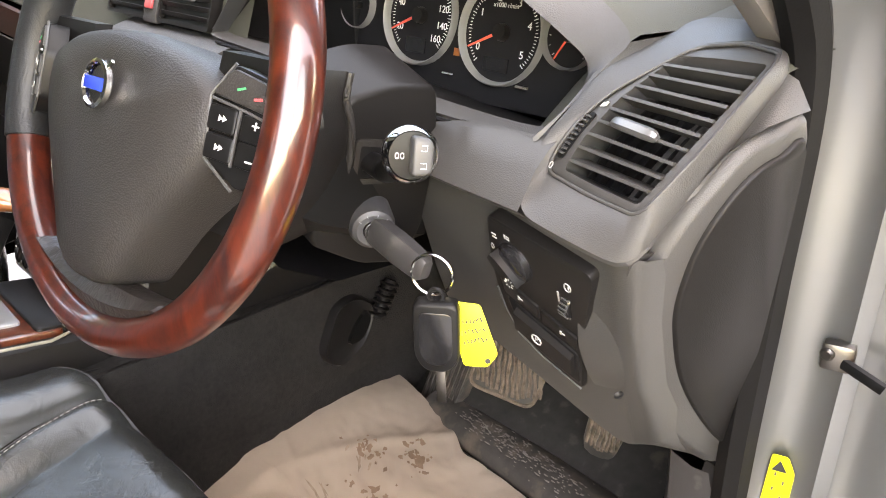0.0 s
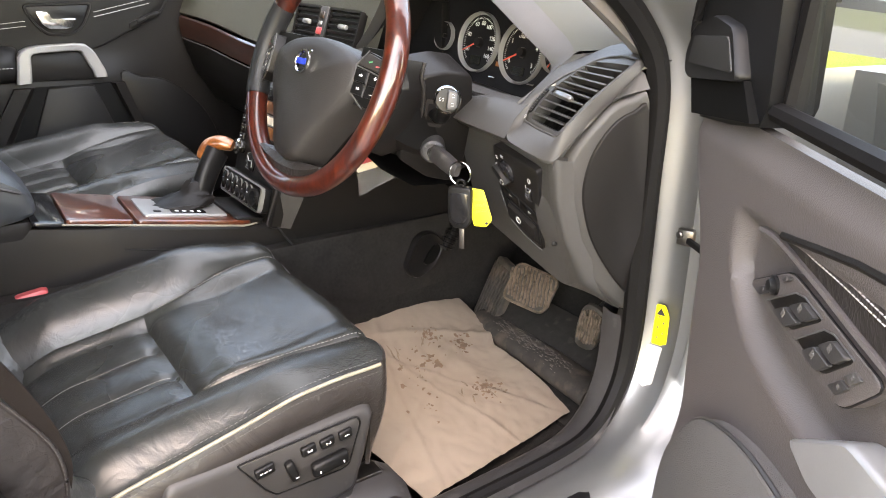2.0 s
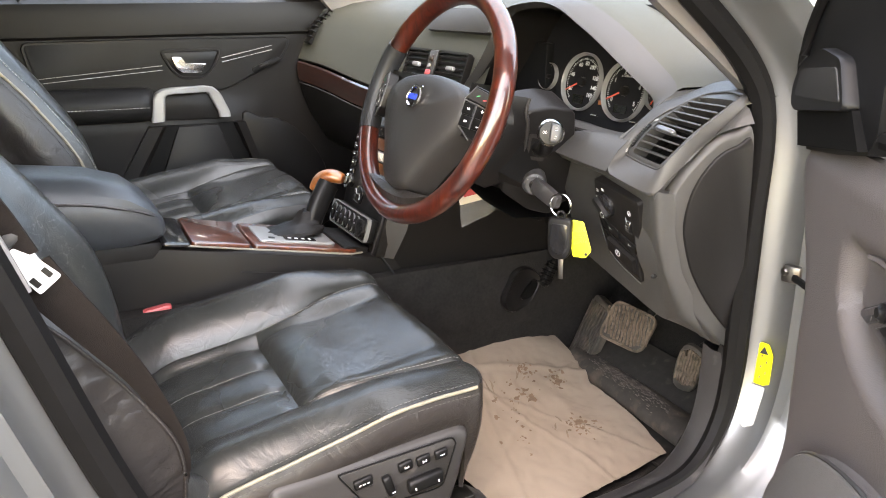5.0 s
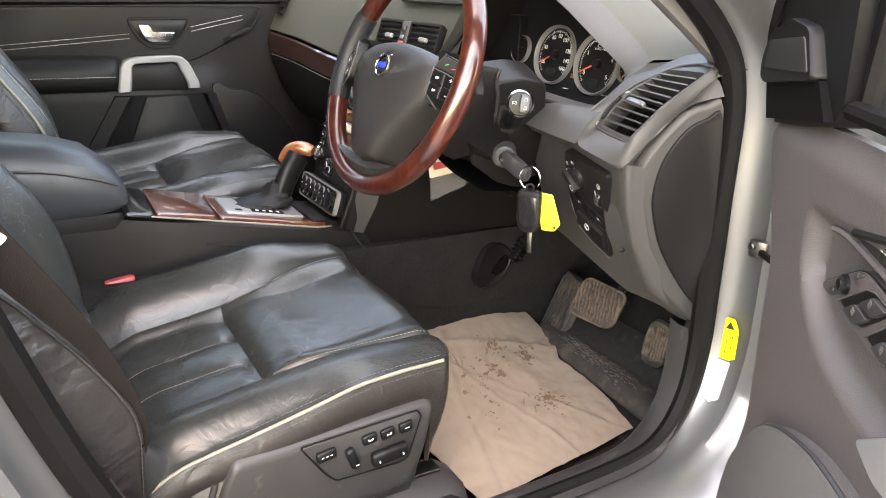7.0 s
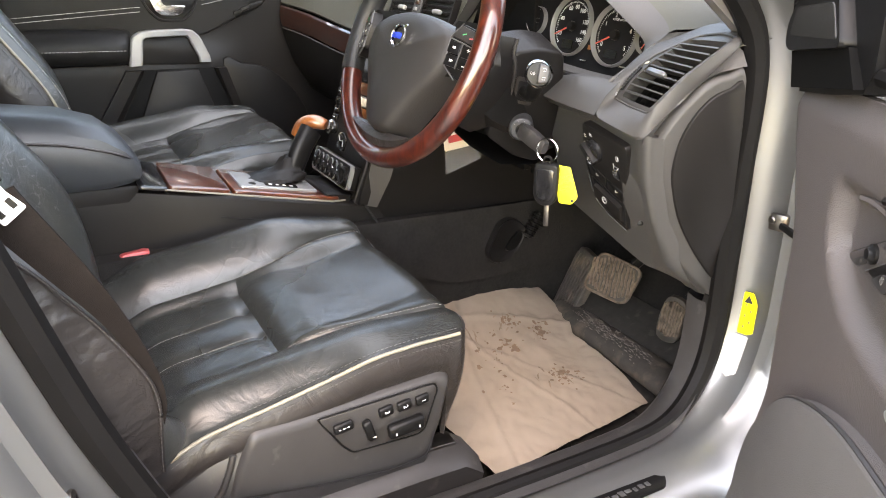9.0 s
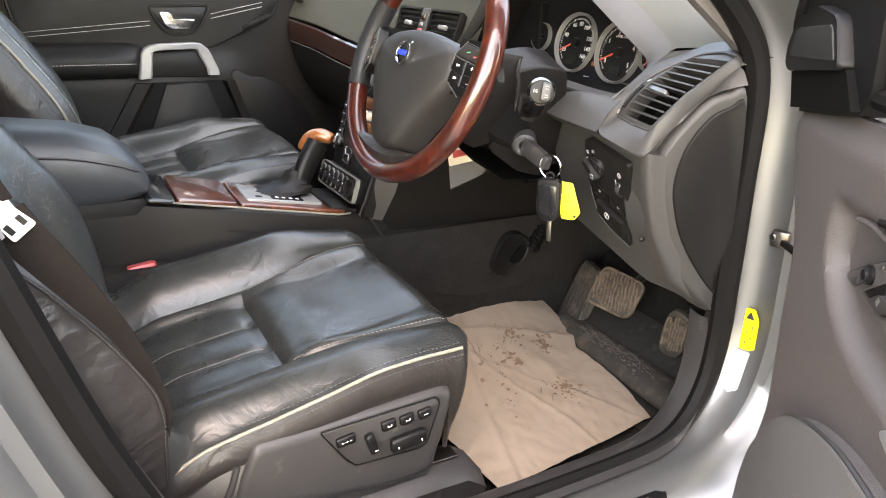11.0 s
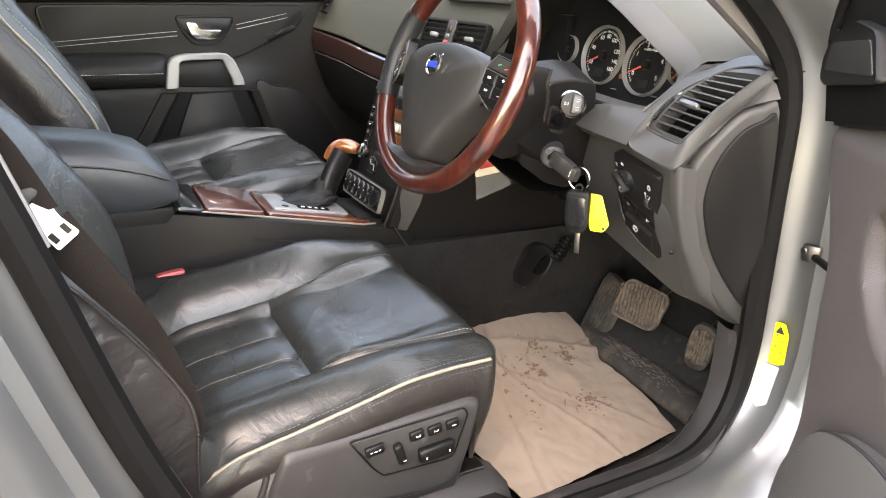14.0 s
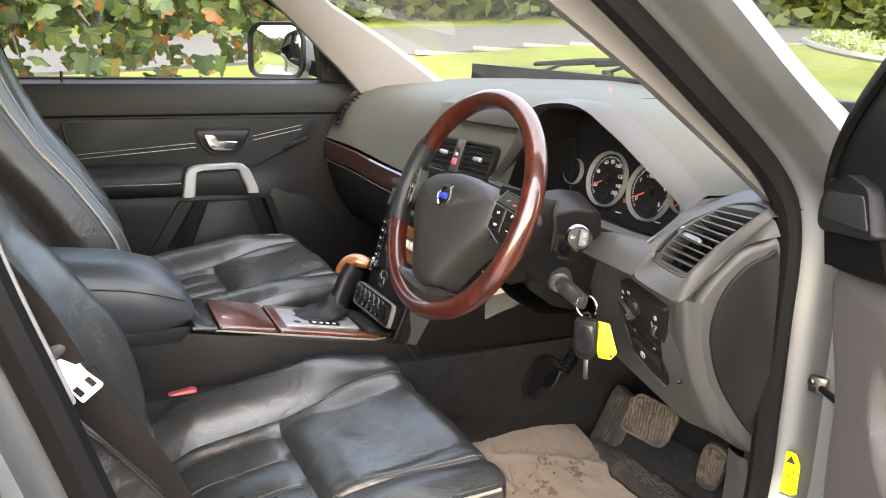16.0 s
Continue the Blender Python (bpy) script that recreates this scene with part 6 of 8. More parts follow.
def seat(name, x0, dy, dz, outer, label, plain=False):
    """A leather front seat; outer: +1 where its door side is to the right."""
    s = thing(name, label, "car seat", group="front seats")
    T = Matrix.Translation((x0, dy, dz)) @ Matrix.Diagonal((outer, 1, 1, 1))

    def put(pname, bm, mat, parent=s, lab=""):
        bm.transform(T)
        return part(pname, bm, mat, parent, lab, smooth=50)

    def patch(xa, xb, ya, yb, nu, nv, th=0.02):
        def f(u, v):
            y = lerp(ya, yb, v)
            a = xa(y) if callable(xa) else xa
            b = xb(y) if callable(xb) else xb
            x = lerp(a, b, 0.5 * u + 0.5 * smoothstep(0, 1, u))
            if yb > 0.1:
                front = 0.186 + 0.040 * (1 - min(1, abs(x) / 0.258) ** 3.2) ** 0.4
                y = ya + (y - ya) * (front - ya) / (yb - ya)
            return cushion_point(x, y)
        return sheet(f, nu, nv, th)
    W = 0.258
    put("rear_insert", patch(lambda y: -bolster_x(y), bolster_x, -0.29, -0.03, 48, 30), LEATHER, lab="black leather with pleated channels")
    put("front_insert", patch(lambda y: -bolster_x(y), bolster_x, -0.03, 0.232, 40, 36), LEATHER, lab="smooth black leather")
    put("bolster", patch(bolster_x, W, -0.29, 0.232, 18, 56), LEATHER, lab="creased black leather bolster")
    put("bolster", patch(-W, lambda y: -bolster_x(y), -0.29, 0.232, 18, 56), LEATHER)
    # front roll and sides of the cushion below the piping
    def edge(t):
        """Line round the cushion's foot edge: side, front, side."""
        if t < 0.38:
            return (W, lerp(-0.29, 0.19, t / 0.38))
        if t > 0.62:
            return (-W, lerp(0.19, -0.29, (t - 0.62) / 0.38))
        a = (t - 0.38) / 0.24 * math.pi
        return (W * (abs(math.cos(a)) ** 0.45) * (1 if a < math.pi / 2 else -1), 0.186 + 0.042 * math.sin(a) ** 0.7)
    def skirt(u, v):
        x, y = edge(1 - u)
        p = cushion_point(x * 0.998, min(y, 0.232))
        out = Vector((x / W, 0.0 if y < 0.19 else 1.2, 0)).normalized()
        drop = lerp(0, 0.075 + 0.10 * smoothstep(0.17, 0.21, y), v)
        return p + out * 0.010 * math.sin(math.pi * min(1, v * 1.2)) + Vector((0, -0.03 * v * smoothstep(0.17, 0.21, y), -drop))
    put("cushion_side", sheet(skirt, 90, 10, 0.006), LEATHER if plain else LEATHER_SIDE, lab="dark leather cushion side")
    line = [cushion_point(W * 0.995, lerp(-0.215, 0.192, k / 30)) + Vector((0.004, 0, -0.001)) for k in range(31)]
    put("piping", tube(line if not plain else line[27:], 0.0027, n=8), PIPING, lab="worn cream piping")
    if not plain:
        put("stitching", stitches([p + Vector((0.0045, 0, -0.009)) for p in line], r=0.00045), THREAD)
    put("stitching", stitches([p + Vector((-0.010, 0, 0.0025)) for p in line], r=0.00045), THREAD)
    for sg in (1, -1):
        put("stitching", stitches([cushion_point(sg * (bolster_x(y) - 0.007), y) for y in [lerp(-0.02, 0.218, k / 40) for k in range(41)]], r=0.0005), PALE_SEAM)
        put("stitching", stitches([cushion_point(sg * (bolster_x(y) - 0.002), y) + Vector((0, 0, 0.001)) for y in [lerp(-0.02, 0.218, k / 40) for k in range(41)]], 0.012, 0.0004, r=0.0006), LEATHER_SIDE)
        put("stitching", stitches([cushion_point(sg * 0.042, y) for y in [lerp(-0.26, -0.04, k / 20) for k in range(21)]], 0.006, 0.0006, r=0.0004), PALE_SEAM)
    # backrest, leaning back
    L = radians(20.5)
    up, fw = Vector((0, -math.sin(L), math.cos(L))), Vector((0, math.cos(L), math.sin(L)))
    base = Vector((0, -0.255, 0.575))

    def back_point(x, h):
        w = 0.245 + 0.006 * math.sin(h * 5)
        d = (0.034 + 0.030 * math.exp(-((h - 0.2) / 0.17) ** 2)) * smoothstep(0.11, 0.19, abs(x)) * (1 - 0.5 * smoothstep(0.35, 0.6, h)) - 0.065 * smoothstep(0.205, w + 0.006, abs(x)) ** 2
        d += 0.02 * math.sin(min(1, h / 0.45) * math.pi) - 0.015 + groove(abs(x) - 0.145, 0.006, 0.008)
        d += 0.002 * noise.noise((x * 14, h * 11, 7)) + 0.004 * noise.noise((x * 6, h * 5, 2))
        return base + up * h + fw * (d + 0.05 * smoothstep(0.06, 0.0, h)) + Vector((x, 0, 0))
    put("backrest", sheet(lambda u, v: back_point(lerp(-0.235, 0.235, u), lerp(0.0, 0.66, v)), 50, 44), LEATHER_SOFT, lab="black leather backrest")
    for sg in (1, -1):
        if sg > 0 and not plain:
            driver_side(put, back_point)
            continue

        def side(u, v, sg=sg):
            h = lerp(-0.09, 0.66, v)
            p = back_point(sg * 0.234, max(0, h)) + up * min(0, h)
            k = u
            return p + Vector((sg * 0.026 * math.sin(math.pi * min(1, k * 1.3)) , 0, 0)) - fw * (0.125 * k) + Vector((0, 0, 0.0008 * noise.noise((k * 9, v * 40, 3))))
        put("backrest_side", sheet(side, 12, 40, 0.004), LEATHER_SIDE, lab="dark leather backrest side with a stitched edge")
        put("stitching", stitches([side(0.07, v / 40) + Vector((sg * 0.002, 0, 0)) for v in range(5, 41)], r=0.0008), THREAD)
        if plain:
            put("stitching", stitches([back_point(sg * 0.221, 0.01 + v * 0.016) + fw * 0.001 for v in range(40)], 0.005, 0.002, r=0.0009), LIGHT_THREAD)
        put("welt", tube([side(0.0, v / 40) + fw * 0.002 for v in range(5, 41)], 0.003, n=6), LEATHER_SIDE if not plain else PIPING)
    put("backrest_shell", loft([[base + up * h + fw * d + Vector((x, 0, 0)) for x, d in ((-0.24, -0.12), (0.24, -0.12), (0.22, -0.15), (-0.22, -0.15))] for h in (-0.08, 0.3, 0.66)]), TRIM)
    # plastic shield below
    SH = [(-0.36, 0.515), (-0.30, 0.538), (-0.20, 0.560), (-0.17, 0.566), (-0.14, 0.578), (-0.05, 0.588), (0.10, 0.604), (0.165, 0.612), (0.170, 0.585), (0.160, 0.54), (0.142, 0.472), (0.10, 0.45), (-0.1, 0.445), (-0.36, 0.42)]
    sh = [(p.x, p.y) for p in curve_points([(a, b, 0) for a, b in SH], 3, True)]
    F = Matrix(((0, 0, 1, 0.250), (1, 0, 0, 0), (0, 1, 0, 0), (0, 0, 0, 1)))
    shield = put("side_shield", prism(sh, F, 0.016 if not plain else 0.026, 0.008, 3), TRIM_SCUFFED, lab="dark scuffed plastic seat shield")
    if not plain:
        def wedge_ring(k, h):
            ring = rounded([(-0.150 + k, 0.505 + k), (-0.136 + 0.7 * k, 0.556 - 0.4 * k), (-0.118 + 0.3 * k, 0.600 - k), (-0.030, 0.603 - k), (0.158 - k, 0.616 - k), (0.174 - k, 0.606 - k), (0.160 - k, 0.54), (0.140 - k, 0.482 + k), (0.08, 0.476 + k), (-0.02, 0.486 + k)], 0.010, 4)
            return [F @ Vector((a, b, h)) for a, b in ring]
        put("raised_front", loft([wedge_ring(-0.003, 0.006), wedge_ring(0.0, 0.017), wedge_ring(0.006, 0.0225), wedge_ring(0.014, 0.0240)]), TRIM_SCUFFED, shield, "raised satin plastic front of the shield")
        put("step_edge", tube(curve_points([F @ Vector(p) for p in ((-0.20, 0.505, 0.0165), (-0.165, 0.516, 0.018), (-0.150, 0.545, 0.019), (-0.140, 0.575, 0.017))], 6), 0.0045, n=8), TRIM_SCUFFED, shield)
        P2 = F @ pose(0, 0, 0.0245)
        pan = put("control_panel", prism(rounded([(-0.029, 0.598), (0.142, 0.608), (0.148, 0.598), (0.128, 0.538), (0.118, 0.533), (0.020, 0.534), (0.006, 0.548)], 0.005), P2, 0.002, 0.0008), TRIM_SCUFFED, shield, "satin grey seat control panel")
        put("panel_edge", tube([P2 @ Vector((a, b, 0.0012)) for a, b in rounded([(-0.031, 0.600), (0.143, 0.610), (0.150, 0.599), (0.130, 0.536), (0.118, 0.531), (0.019, 0.532), (0.004, 0.547)], 0.005)], 0.0013, n=6, closed=True, up=(1, 0, 0)), BLACK, pan)
        for y, z, w in ((0.004, 0.580, 0.028), (0.067, 0.5870, 0.022), (0.095, 0.5885, 0.022), (0.123, 0.5905, 0.021)):
            b = put("button", box(P2 @ pose(y, z, 0.005, 0, 0, 8), w, 0.015, 0.008, 0.003), BLACK, pan)
            if y > 0.05:
                put("numeral", text_mesh({0.067: "3", 0.095: "2", 0.123: "1"}[y], 0.010, P2 @ pose(y, z, 0.0093, 0, 0, -82)), WHITE, b)
            else:
                put("symbol", joined(*[box(P2 @ pose(y + d, z + d * 0.14, 0.0093, 0, 0, 8), w, 0.0012, 0.0005, 0) for d, w in ((-0.006, 0.003), (0.0, 0.004), (0.006, 0.003))]), WHITE, b)
        put("recline_lever", box(P2 @ pose(0.041, 0.565, 0.007, 0, 0, 108), 0.034, 0.013, 0.012, 0.004), BLACK, pan)
        put("slide_switch", box(P2 @ pose(0.097, 0.555, 0.008, 0, 0, 6), 0.056, 0.022, 0.014, 0.005), BLACK, pan)
        for dy_ in (-0.018, 0.018):
            put("arrow", box(P2 @ pose(0.097 + dy_, 0.553 + dy_ * 0.10, 0.0153, 0, 0, 8), 0.0018, 0.004, 0.0005, 0), WHITE, pan)
        put("symbol", box(P2 @ pose(0.046, 0.556, 0.0133, 0, 0, 8), 0.005, 0.0014, 0.0005, 0), WHITE, pan)
    if not plain:
        put("woven_cover", sheet(lambda u, v: (0.260 + 0.004 * noise.noise((u * 9, v * 9, 1)), lerp(-0.30, -0.19, u), lerp(0.52, 0.612 - 0.05 * u, v)), 12, 10, 0.004), WEBBING, lab="coarse black woven cover below the backrest")
    put("seat_base", box(pose(0, -0.03, 0.50), 0.46, 0.40, 0.10, 0.02), BLACK)
    for sx in (0.22, -0.2):
        put("rail", box(pose(sx, -0.04, 0.43), 0.05, 0.50, 0.045, 0.008), BLACK)
    put("rail_cover", loft([[(x, y, z) for x, z in ((0.20, 0.40), (0.275, 0.40), (0.283, h), (0.265, h + 0.02), (0.21, h + 0.02))] for y, h in ((-0.36, 0.435), (0.12, 0.452), (0.20, 0.452), (0.232, 0.43))]), TRIM_SCUFFED, lab="dark plastic seat rail cover")
    put("rail_slot", box(pose(0.235, 0.155, 0.474), 0.03, 0.09, 0.006, 0.001), STEEL)
    return s


seat("driver_seat", 0.395, 0.0, 0.0, 1, "black leather driver seat with creased cushion and cream piping")
SIDE_RISE[:] = [0.060, 0.034]
seat("passenger_seat", -0.415, 0.035, 0.085, -1, "black leather passenger seat with white-stitched backrest", plain=True)

# seat belt beside the driver seat
belt = thing("seat_belt", "dark seat belt with white plastic buckle tongue", "seat belt")


def band(points, w, normal, th=0.0014, w1=None):
    """Flat webbing along a line; its width lies along normal."""
    pts = curve_points(points, 8)
    secs = []
    w0 = w
    for i, p in enumerate(pts):
        w = lerp(w0, w1 or w0, smoothstep(0.12, 0.55, i / (len(pts) - 1)))
        t = (pts[min(i + 1, len(pts) - 1)] - pts[max(i - 1, 0)]).normalized()
        n = (Vector(normal) - t * t.dot(Vector(normal))).normalized()
        o = t.cross(n)
        secs.append([p + n * w / 2 + o * th, p + n * w / 2 - o * th, p - n * w / 2 - o * th, p - n * w / 2 + o * th])
    return loft(secs)


part("webbing", band([(0.74, -0.60, 1.40), (0.737, -0.50, 1.225), (0.732, -0.425, 1.105), (0.727, -0.378, 1.03), (0.722, -0.350, 0.967)], 0.036, (0.25, 1, 0.2)), WEBBING, belt)
lap = [(0.722, -0.345, 0.958), (0.718, -0.330, 0.930), (0.703, -0.292, 0.866), (0.684, -0.258, 0.803), (0.668, -0.234, 0.742), (0.660, -0.221, 0.685), (0.656, -0.226, 0.640), (0.656, -0.25, 0.56)]
part("webbing", band(lap, 0.044, (0.25, 1, 0.45), w1=0.020), WEBBING, belt)
for dn, stop in ((-0.009, 30), (0.008, 36)):
    part("weave_line", stitches([p + Vector((0.25, 1, 0.45)) * dn * 0.9 + Vector((0.0016, 0.0002, 0.0012)) for p in curve_points(lap, 8)[4:stop]], 0.0025, 0.002, r=0.0004), WEAVE, belt)
TM = axes((0.722, -0.351, 0.967), (0.1, 0.62, -0.75), (0.0, 0.8, 0.6)) @ Matrix.Scale(0.88, 4)
tg = part("tongue", prism(rounded([(-0.012, -0.022), (0.012, -0.013), (0.042, -0.015), (0.042, 0.015), (0.012, 0.013), (-0.012, 0.022)], 0.004), TM, 0.004, 0.001), WHITE_PLASTIC, belt, "white coated metal tongue")
for s in (-0.008, 0.008):
    part("slot", box(TM @ pose(0.029, s, 0.0042), 0.012, 0.0065, 0.001, 0), BLACK, tg)
part("holder", joined(box(TM @ pose(-0.021, 0, 0.002), 0.016, 0.056, 0.013, 0.005), box(TM @ pose(-0.032, 0.022, 0.002), 0.028, 0.012, 0.012, 0.004), box(TM @ pose(-0.044, 0.008, 0.002), 0.011, 0.038, 0.010, 0.004)), TRIM_SCUFFED, belt, "grey plastic tongue holder")
bk = thing("belt_buckle", "black seat belt buckle with red release button", "buckle", at=(0.130, -0.155, 0.566))
part("housing", loft([[(x * w, y - 0.02, z) for x, y in ((-0.014, -0.035), (0.014, -0.035), (0.016, 0.035), (-0.016, 0.035))] for z, w in ((0.0, 0.9), (0.06, 1.0), (0.098, 1.05))]), BLACK, bk)
part("release_button", loft([[(x, y - 0.02, z + 0.12 * y) for x, y in rounded([(-0.009 * k, -0.026 * k), (0.009 * k, -0.026 * k), (0.010 * k, 0.026 * k), (-0.010 * k, 0.026 * k)], 0.005)] for z, k in ((0.095, 1.0), (0.1005, 1.0), (0.1035, 0.8))]), RED, bk, "red release button")

belt = thing("seat_belt", "dark passenger seat belt with a black tongue", "seat belt")
part("webbing", band([(-0.70, -0.52, 1.42), (-0.69, -0.43, 1.16), (-0.675, -0.36, 1.02), (-0.665, -0.27, 0.85), (-0.66, -0.20, 0.72)], 0.045, (0.3, 1, 0.3)), WEBBING, belt)
part("tongue", box(axes((-0.672, -0.378, 1.06), (0.1, 0.5, -0.85), (0.0, 0.8, 0.5)), 0.06, 0.055, 0.012, 0.004), BLACK, belt)

# ---- centre console ----
console = thing("centre_console", "dark centre console with burr walnut covers and padded armrest", "console")


def con_z(y):
    return 0.752 - 0.195 * y


CXM = 0.028


def con_sec(y, w, top, low, lip=0.006):
    """Console cross-section at y."""
    z = con_z(y) if top is None else top
    return [(CXM - w - 0.02, y, low), (CXM - w - 0.008, y, z - 0.04), (CXM - w, y, z - 0.005), (CXM - w + 0.008, y, z), (CXM + w - 0.008, y, z), (CXM + w, y, z - 0.006), (CXM + w + 0.006, y, z - 0.035), (CXM + w + 0.018, y, low)]


part("body", loft([con_sec(-0.55, 0.076, 0.775, 0.40), con_sec(-0.17, 0.076, 0.775, 0.40), con_sec(-0.15, 0.080, 0.775, 0.42), con_sec(0.02, 0.10, None, 0.50), con_sec(0.18, 0.095, None, 0.58), con_sec(0.245, 0.092, None, 0.60), con_sec(0.30, 0.09, 0.70, 0.62), con_sec(0.38, 0.094, 0.70, 0.60), con_sec(0.60, 0.11, 0.70, 0.60)]), TRIM, console, "dark plastic console body")
part("side_crease", tube([(CXM + 0.112, y, con_z(y) - 0.040) for y in (-0.02, 0.05, 0.12, 0.20, 0.25)], 0.0012, n=6), BLACK, console)
part("front_seam", tube([(0.125, 0.262, 0.715), (0.142, 0.285, 0.675), (0.155, 0.305, 0.645)], 0.0022, n=6), BLACK, console)


def con_plate(pts, h, mat, name, lab="", bevel=0.003):
    """A plate lying on the console's sloping top; pts are (x, y)."""
    M = axes((0, 0, con_z(0)), (1, 0, 0), (0, 1, -0.195))
    k = math.sqrt(1 + 0.195 ** 2)
    return part(name, prism(rounded([(x, y * k) for x, y in pts], 0.008), M, h, bevel), mat, console, lab)


con_plate([(-0.075, -0.150), (0.128, -0.155), (0.128, -0.105), (-0.072, -0.100)], 0.006, BLACK_GLOSS, "end_cap", "glossy black end cap")
con_plate([(-0.068, -0.097), (0.120, -0.102), (0.117, 0.006), (-0.062, 0.012)], 0.009, WOOD_BURR, "cup_holder_cover", "burr walnut sliding cover", 0.004)
con_plate([(-0.062, 0.018), (0.117, 0.012), (0.110, 0.225), (-0.060, 0.225)], 0.008, WOOD_BURR, "gate_surround", "burr walnut gate surround", 0.004)
part("bright_edge", tube([(CXM + 0.098 - 0.01 * max(0, y), y, con_z(y) + 0.002) for y in (-0.145, -0.05, 0.05, 0.15, 0.205)] + [(0.105, 0.238, con_z(0.238) + 0.002)], 0.0018, 0.002, n=8), PIPING, console, "pale bright edge strip")
con_plate([(-0.030, 0.035), (0.090, 0.030), (0.080, 0.188), (-0.018, 0.190)], 0.0115, BRUSHED, "gate_plate", "brushed aluminium selector plate", 0.002)
con_plate([(0.048, 0.085), (0.076, 0.083), (0.073, 0.150), (0.048, 0.150)], 0.0125, BLACK_GLOSS, "gate_display", "", 0.0005)
con_plate([(0.058, 0.052), (0.070, 0.052), (0.070, 0.066), (0.058, 0.066)], 0.0128, BLACK, "release_key", "", 0.0008)
for k in range(4):
    con_plate([(0.058, 0.092 + k * 0.014), (0.066, 0.092 + k * 0.014), (0.066, 0.099 + k * 0.014), (0.058, 0.099 + k * 0.014)], 0.0130, WHITE, "gate_mark", "", 0.0)
con_plate([(-0.060, 0.195), (0.108, 0.195), (0.100, 0.255), (-0.060, 0.255)], 0.012, TRIM, "tray")
# armrest
def arm_sec(y, k, z0, z1):
    w = 0.098 * k
    return [(CXM + a * w, y, lerp(z0, z1 + 0.008, b)) for a, b in ((-0.9, 0), (-1, 0.15), (-1.02, 0.5), (-0.95, 0.82), (-0.75, 0.96), (-0.4, 1.0), (0.4, 1.0), (0.75, 0.96), (0.95, 0.82), (1.02, 0.5), (1, 0.15), (0.9, 0))]


arm = part("armrest", loft([arm_sec(-0.56, 1.0, 0.785, 0.925), arm_sec(-0.40, 1.0, 0.785, 0.918), arm_sec(-0.26, 1.0, 0.785, 0.900), arm_sec(-0.20, 0.99, 0.785, 0.880), arm_sec(-0.165, 0.96, 0.790, 0.850), arm_sec(-0.148, 0.90, 0.795, 0.825), arm_sec(-0.142, 0.80, 0.80, 0.815)]), GRAIN_LEATHER, console, "grained black leather armrest lid")
part("seam", tube(curve_points([(CXM + 0.100, -0.54, 0.888), (CXM + 0.100, -0.30, 0.874), (CXM + 0.098, -0.20, 0.853), (CXM + 0.085, -0.158, 0.835), (CXM, -0.146, 0.825)], 6), 0.0022, n=6), LEATHER_SIDE, arm)
part("armrest_box", box(pose(CXM, -0.36, 0.755), 0.158, 0.42, 0.06, 0.008), TRIM, console)

# gear selector
gear = thing("gear_selector", "gear selector with amber wood knob and leather gaiter", "gear lever", at=(-0.01, 0.13, con_z(0.13)))
G0 = Vector((-0.01, 0.13, con_z(0.13)))


def loc(p):
    return Vector(p) - G0


part("gaiter", loft([[loc((0.012 + (x * k) + dx, 0.112 + y * k + dy + 0.006 * math.sin(j * 2.1 + i), con_z(0.112) + h + 0.003 * math.sin(j * 1.7 + i * 2))) for j, (x, y) in enumerate([(0.046 * math.cos(t) , 0.072 * math.sin(t)) for t in [q * 0.3927 for q in range(16)]])]
                     for i, (k, h, dx, dy) in enumerate(((1.0, 0.010, 0, 0), (0.97, 0.017, -0.002, 0.004), (0.80, 0.019, -0.004, 0.012), (0.66, 0.025, -0.008, 0.022), (0.50, 0.027, -0.010, 0.034), (0.38, 0.036, -0.012, 0.044), (0.30, 0.052, -0.014, 0.052)))]), TRIM, gear, "folded black leather gaiter")
LP = [loc(p) for p in ((0.004, 0.160, 0.735), (0.000, 0.172, 0.765), (-0.006, 0.190, 0.800), (-0.014, 0.212, 0.830))]
part("lever", tube(curve_points(LP, 5), 0.0175, 0.024, n=16, taper=lambda t: 0.88 + 0.22 * t), BLACK, gear, "black lever body")
CAP = curve_points([loc(p) for p in ((-0.040, 0.186, 0.815), (-0.034, 0.202, 0.838), (-0.020, 0.222, 0.846), (-0.004, 0.242, 0.840))], 6)
part("knob", tube(CAP, 0.0215, 0.0155, n=18, up=(0, 0, 1), taper=lambda t: 0.30 + 0.70 * math.sin(math.pi * (0.06 + 0.88 * t)) ** 0.45), WOOD_KNOB, gear, "polished amber wood knob")

# ---- passenger door, closed ----
pdoor = thing("passenger_door", "closed black passenger door with stitched insert and silver grip", "car door")
PX = -0.79


def pdoor_x(y, z):
    """Depth of the door's inner skin."""
    x = PX - 0.02 + 0.02 * smoothstep(1.22, 1.10, z) - 0.02 * smoothstep(0.60, 0.45, z)
    x += 0.03 * smoothstep(0.95, 0.86, z) * smoothstep(0.35, 0.10, y)
    return x


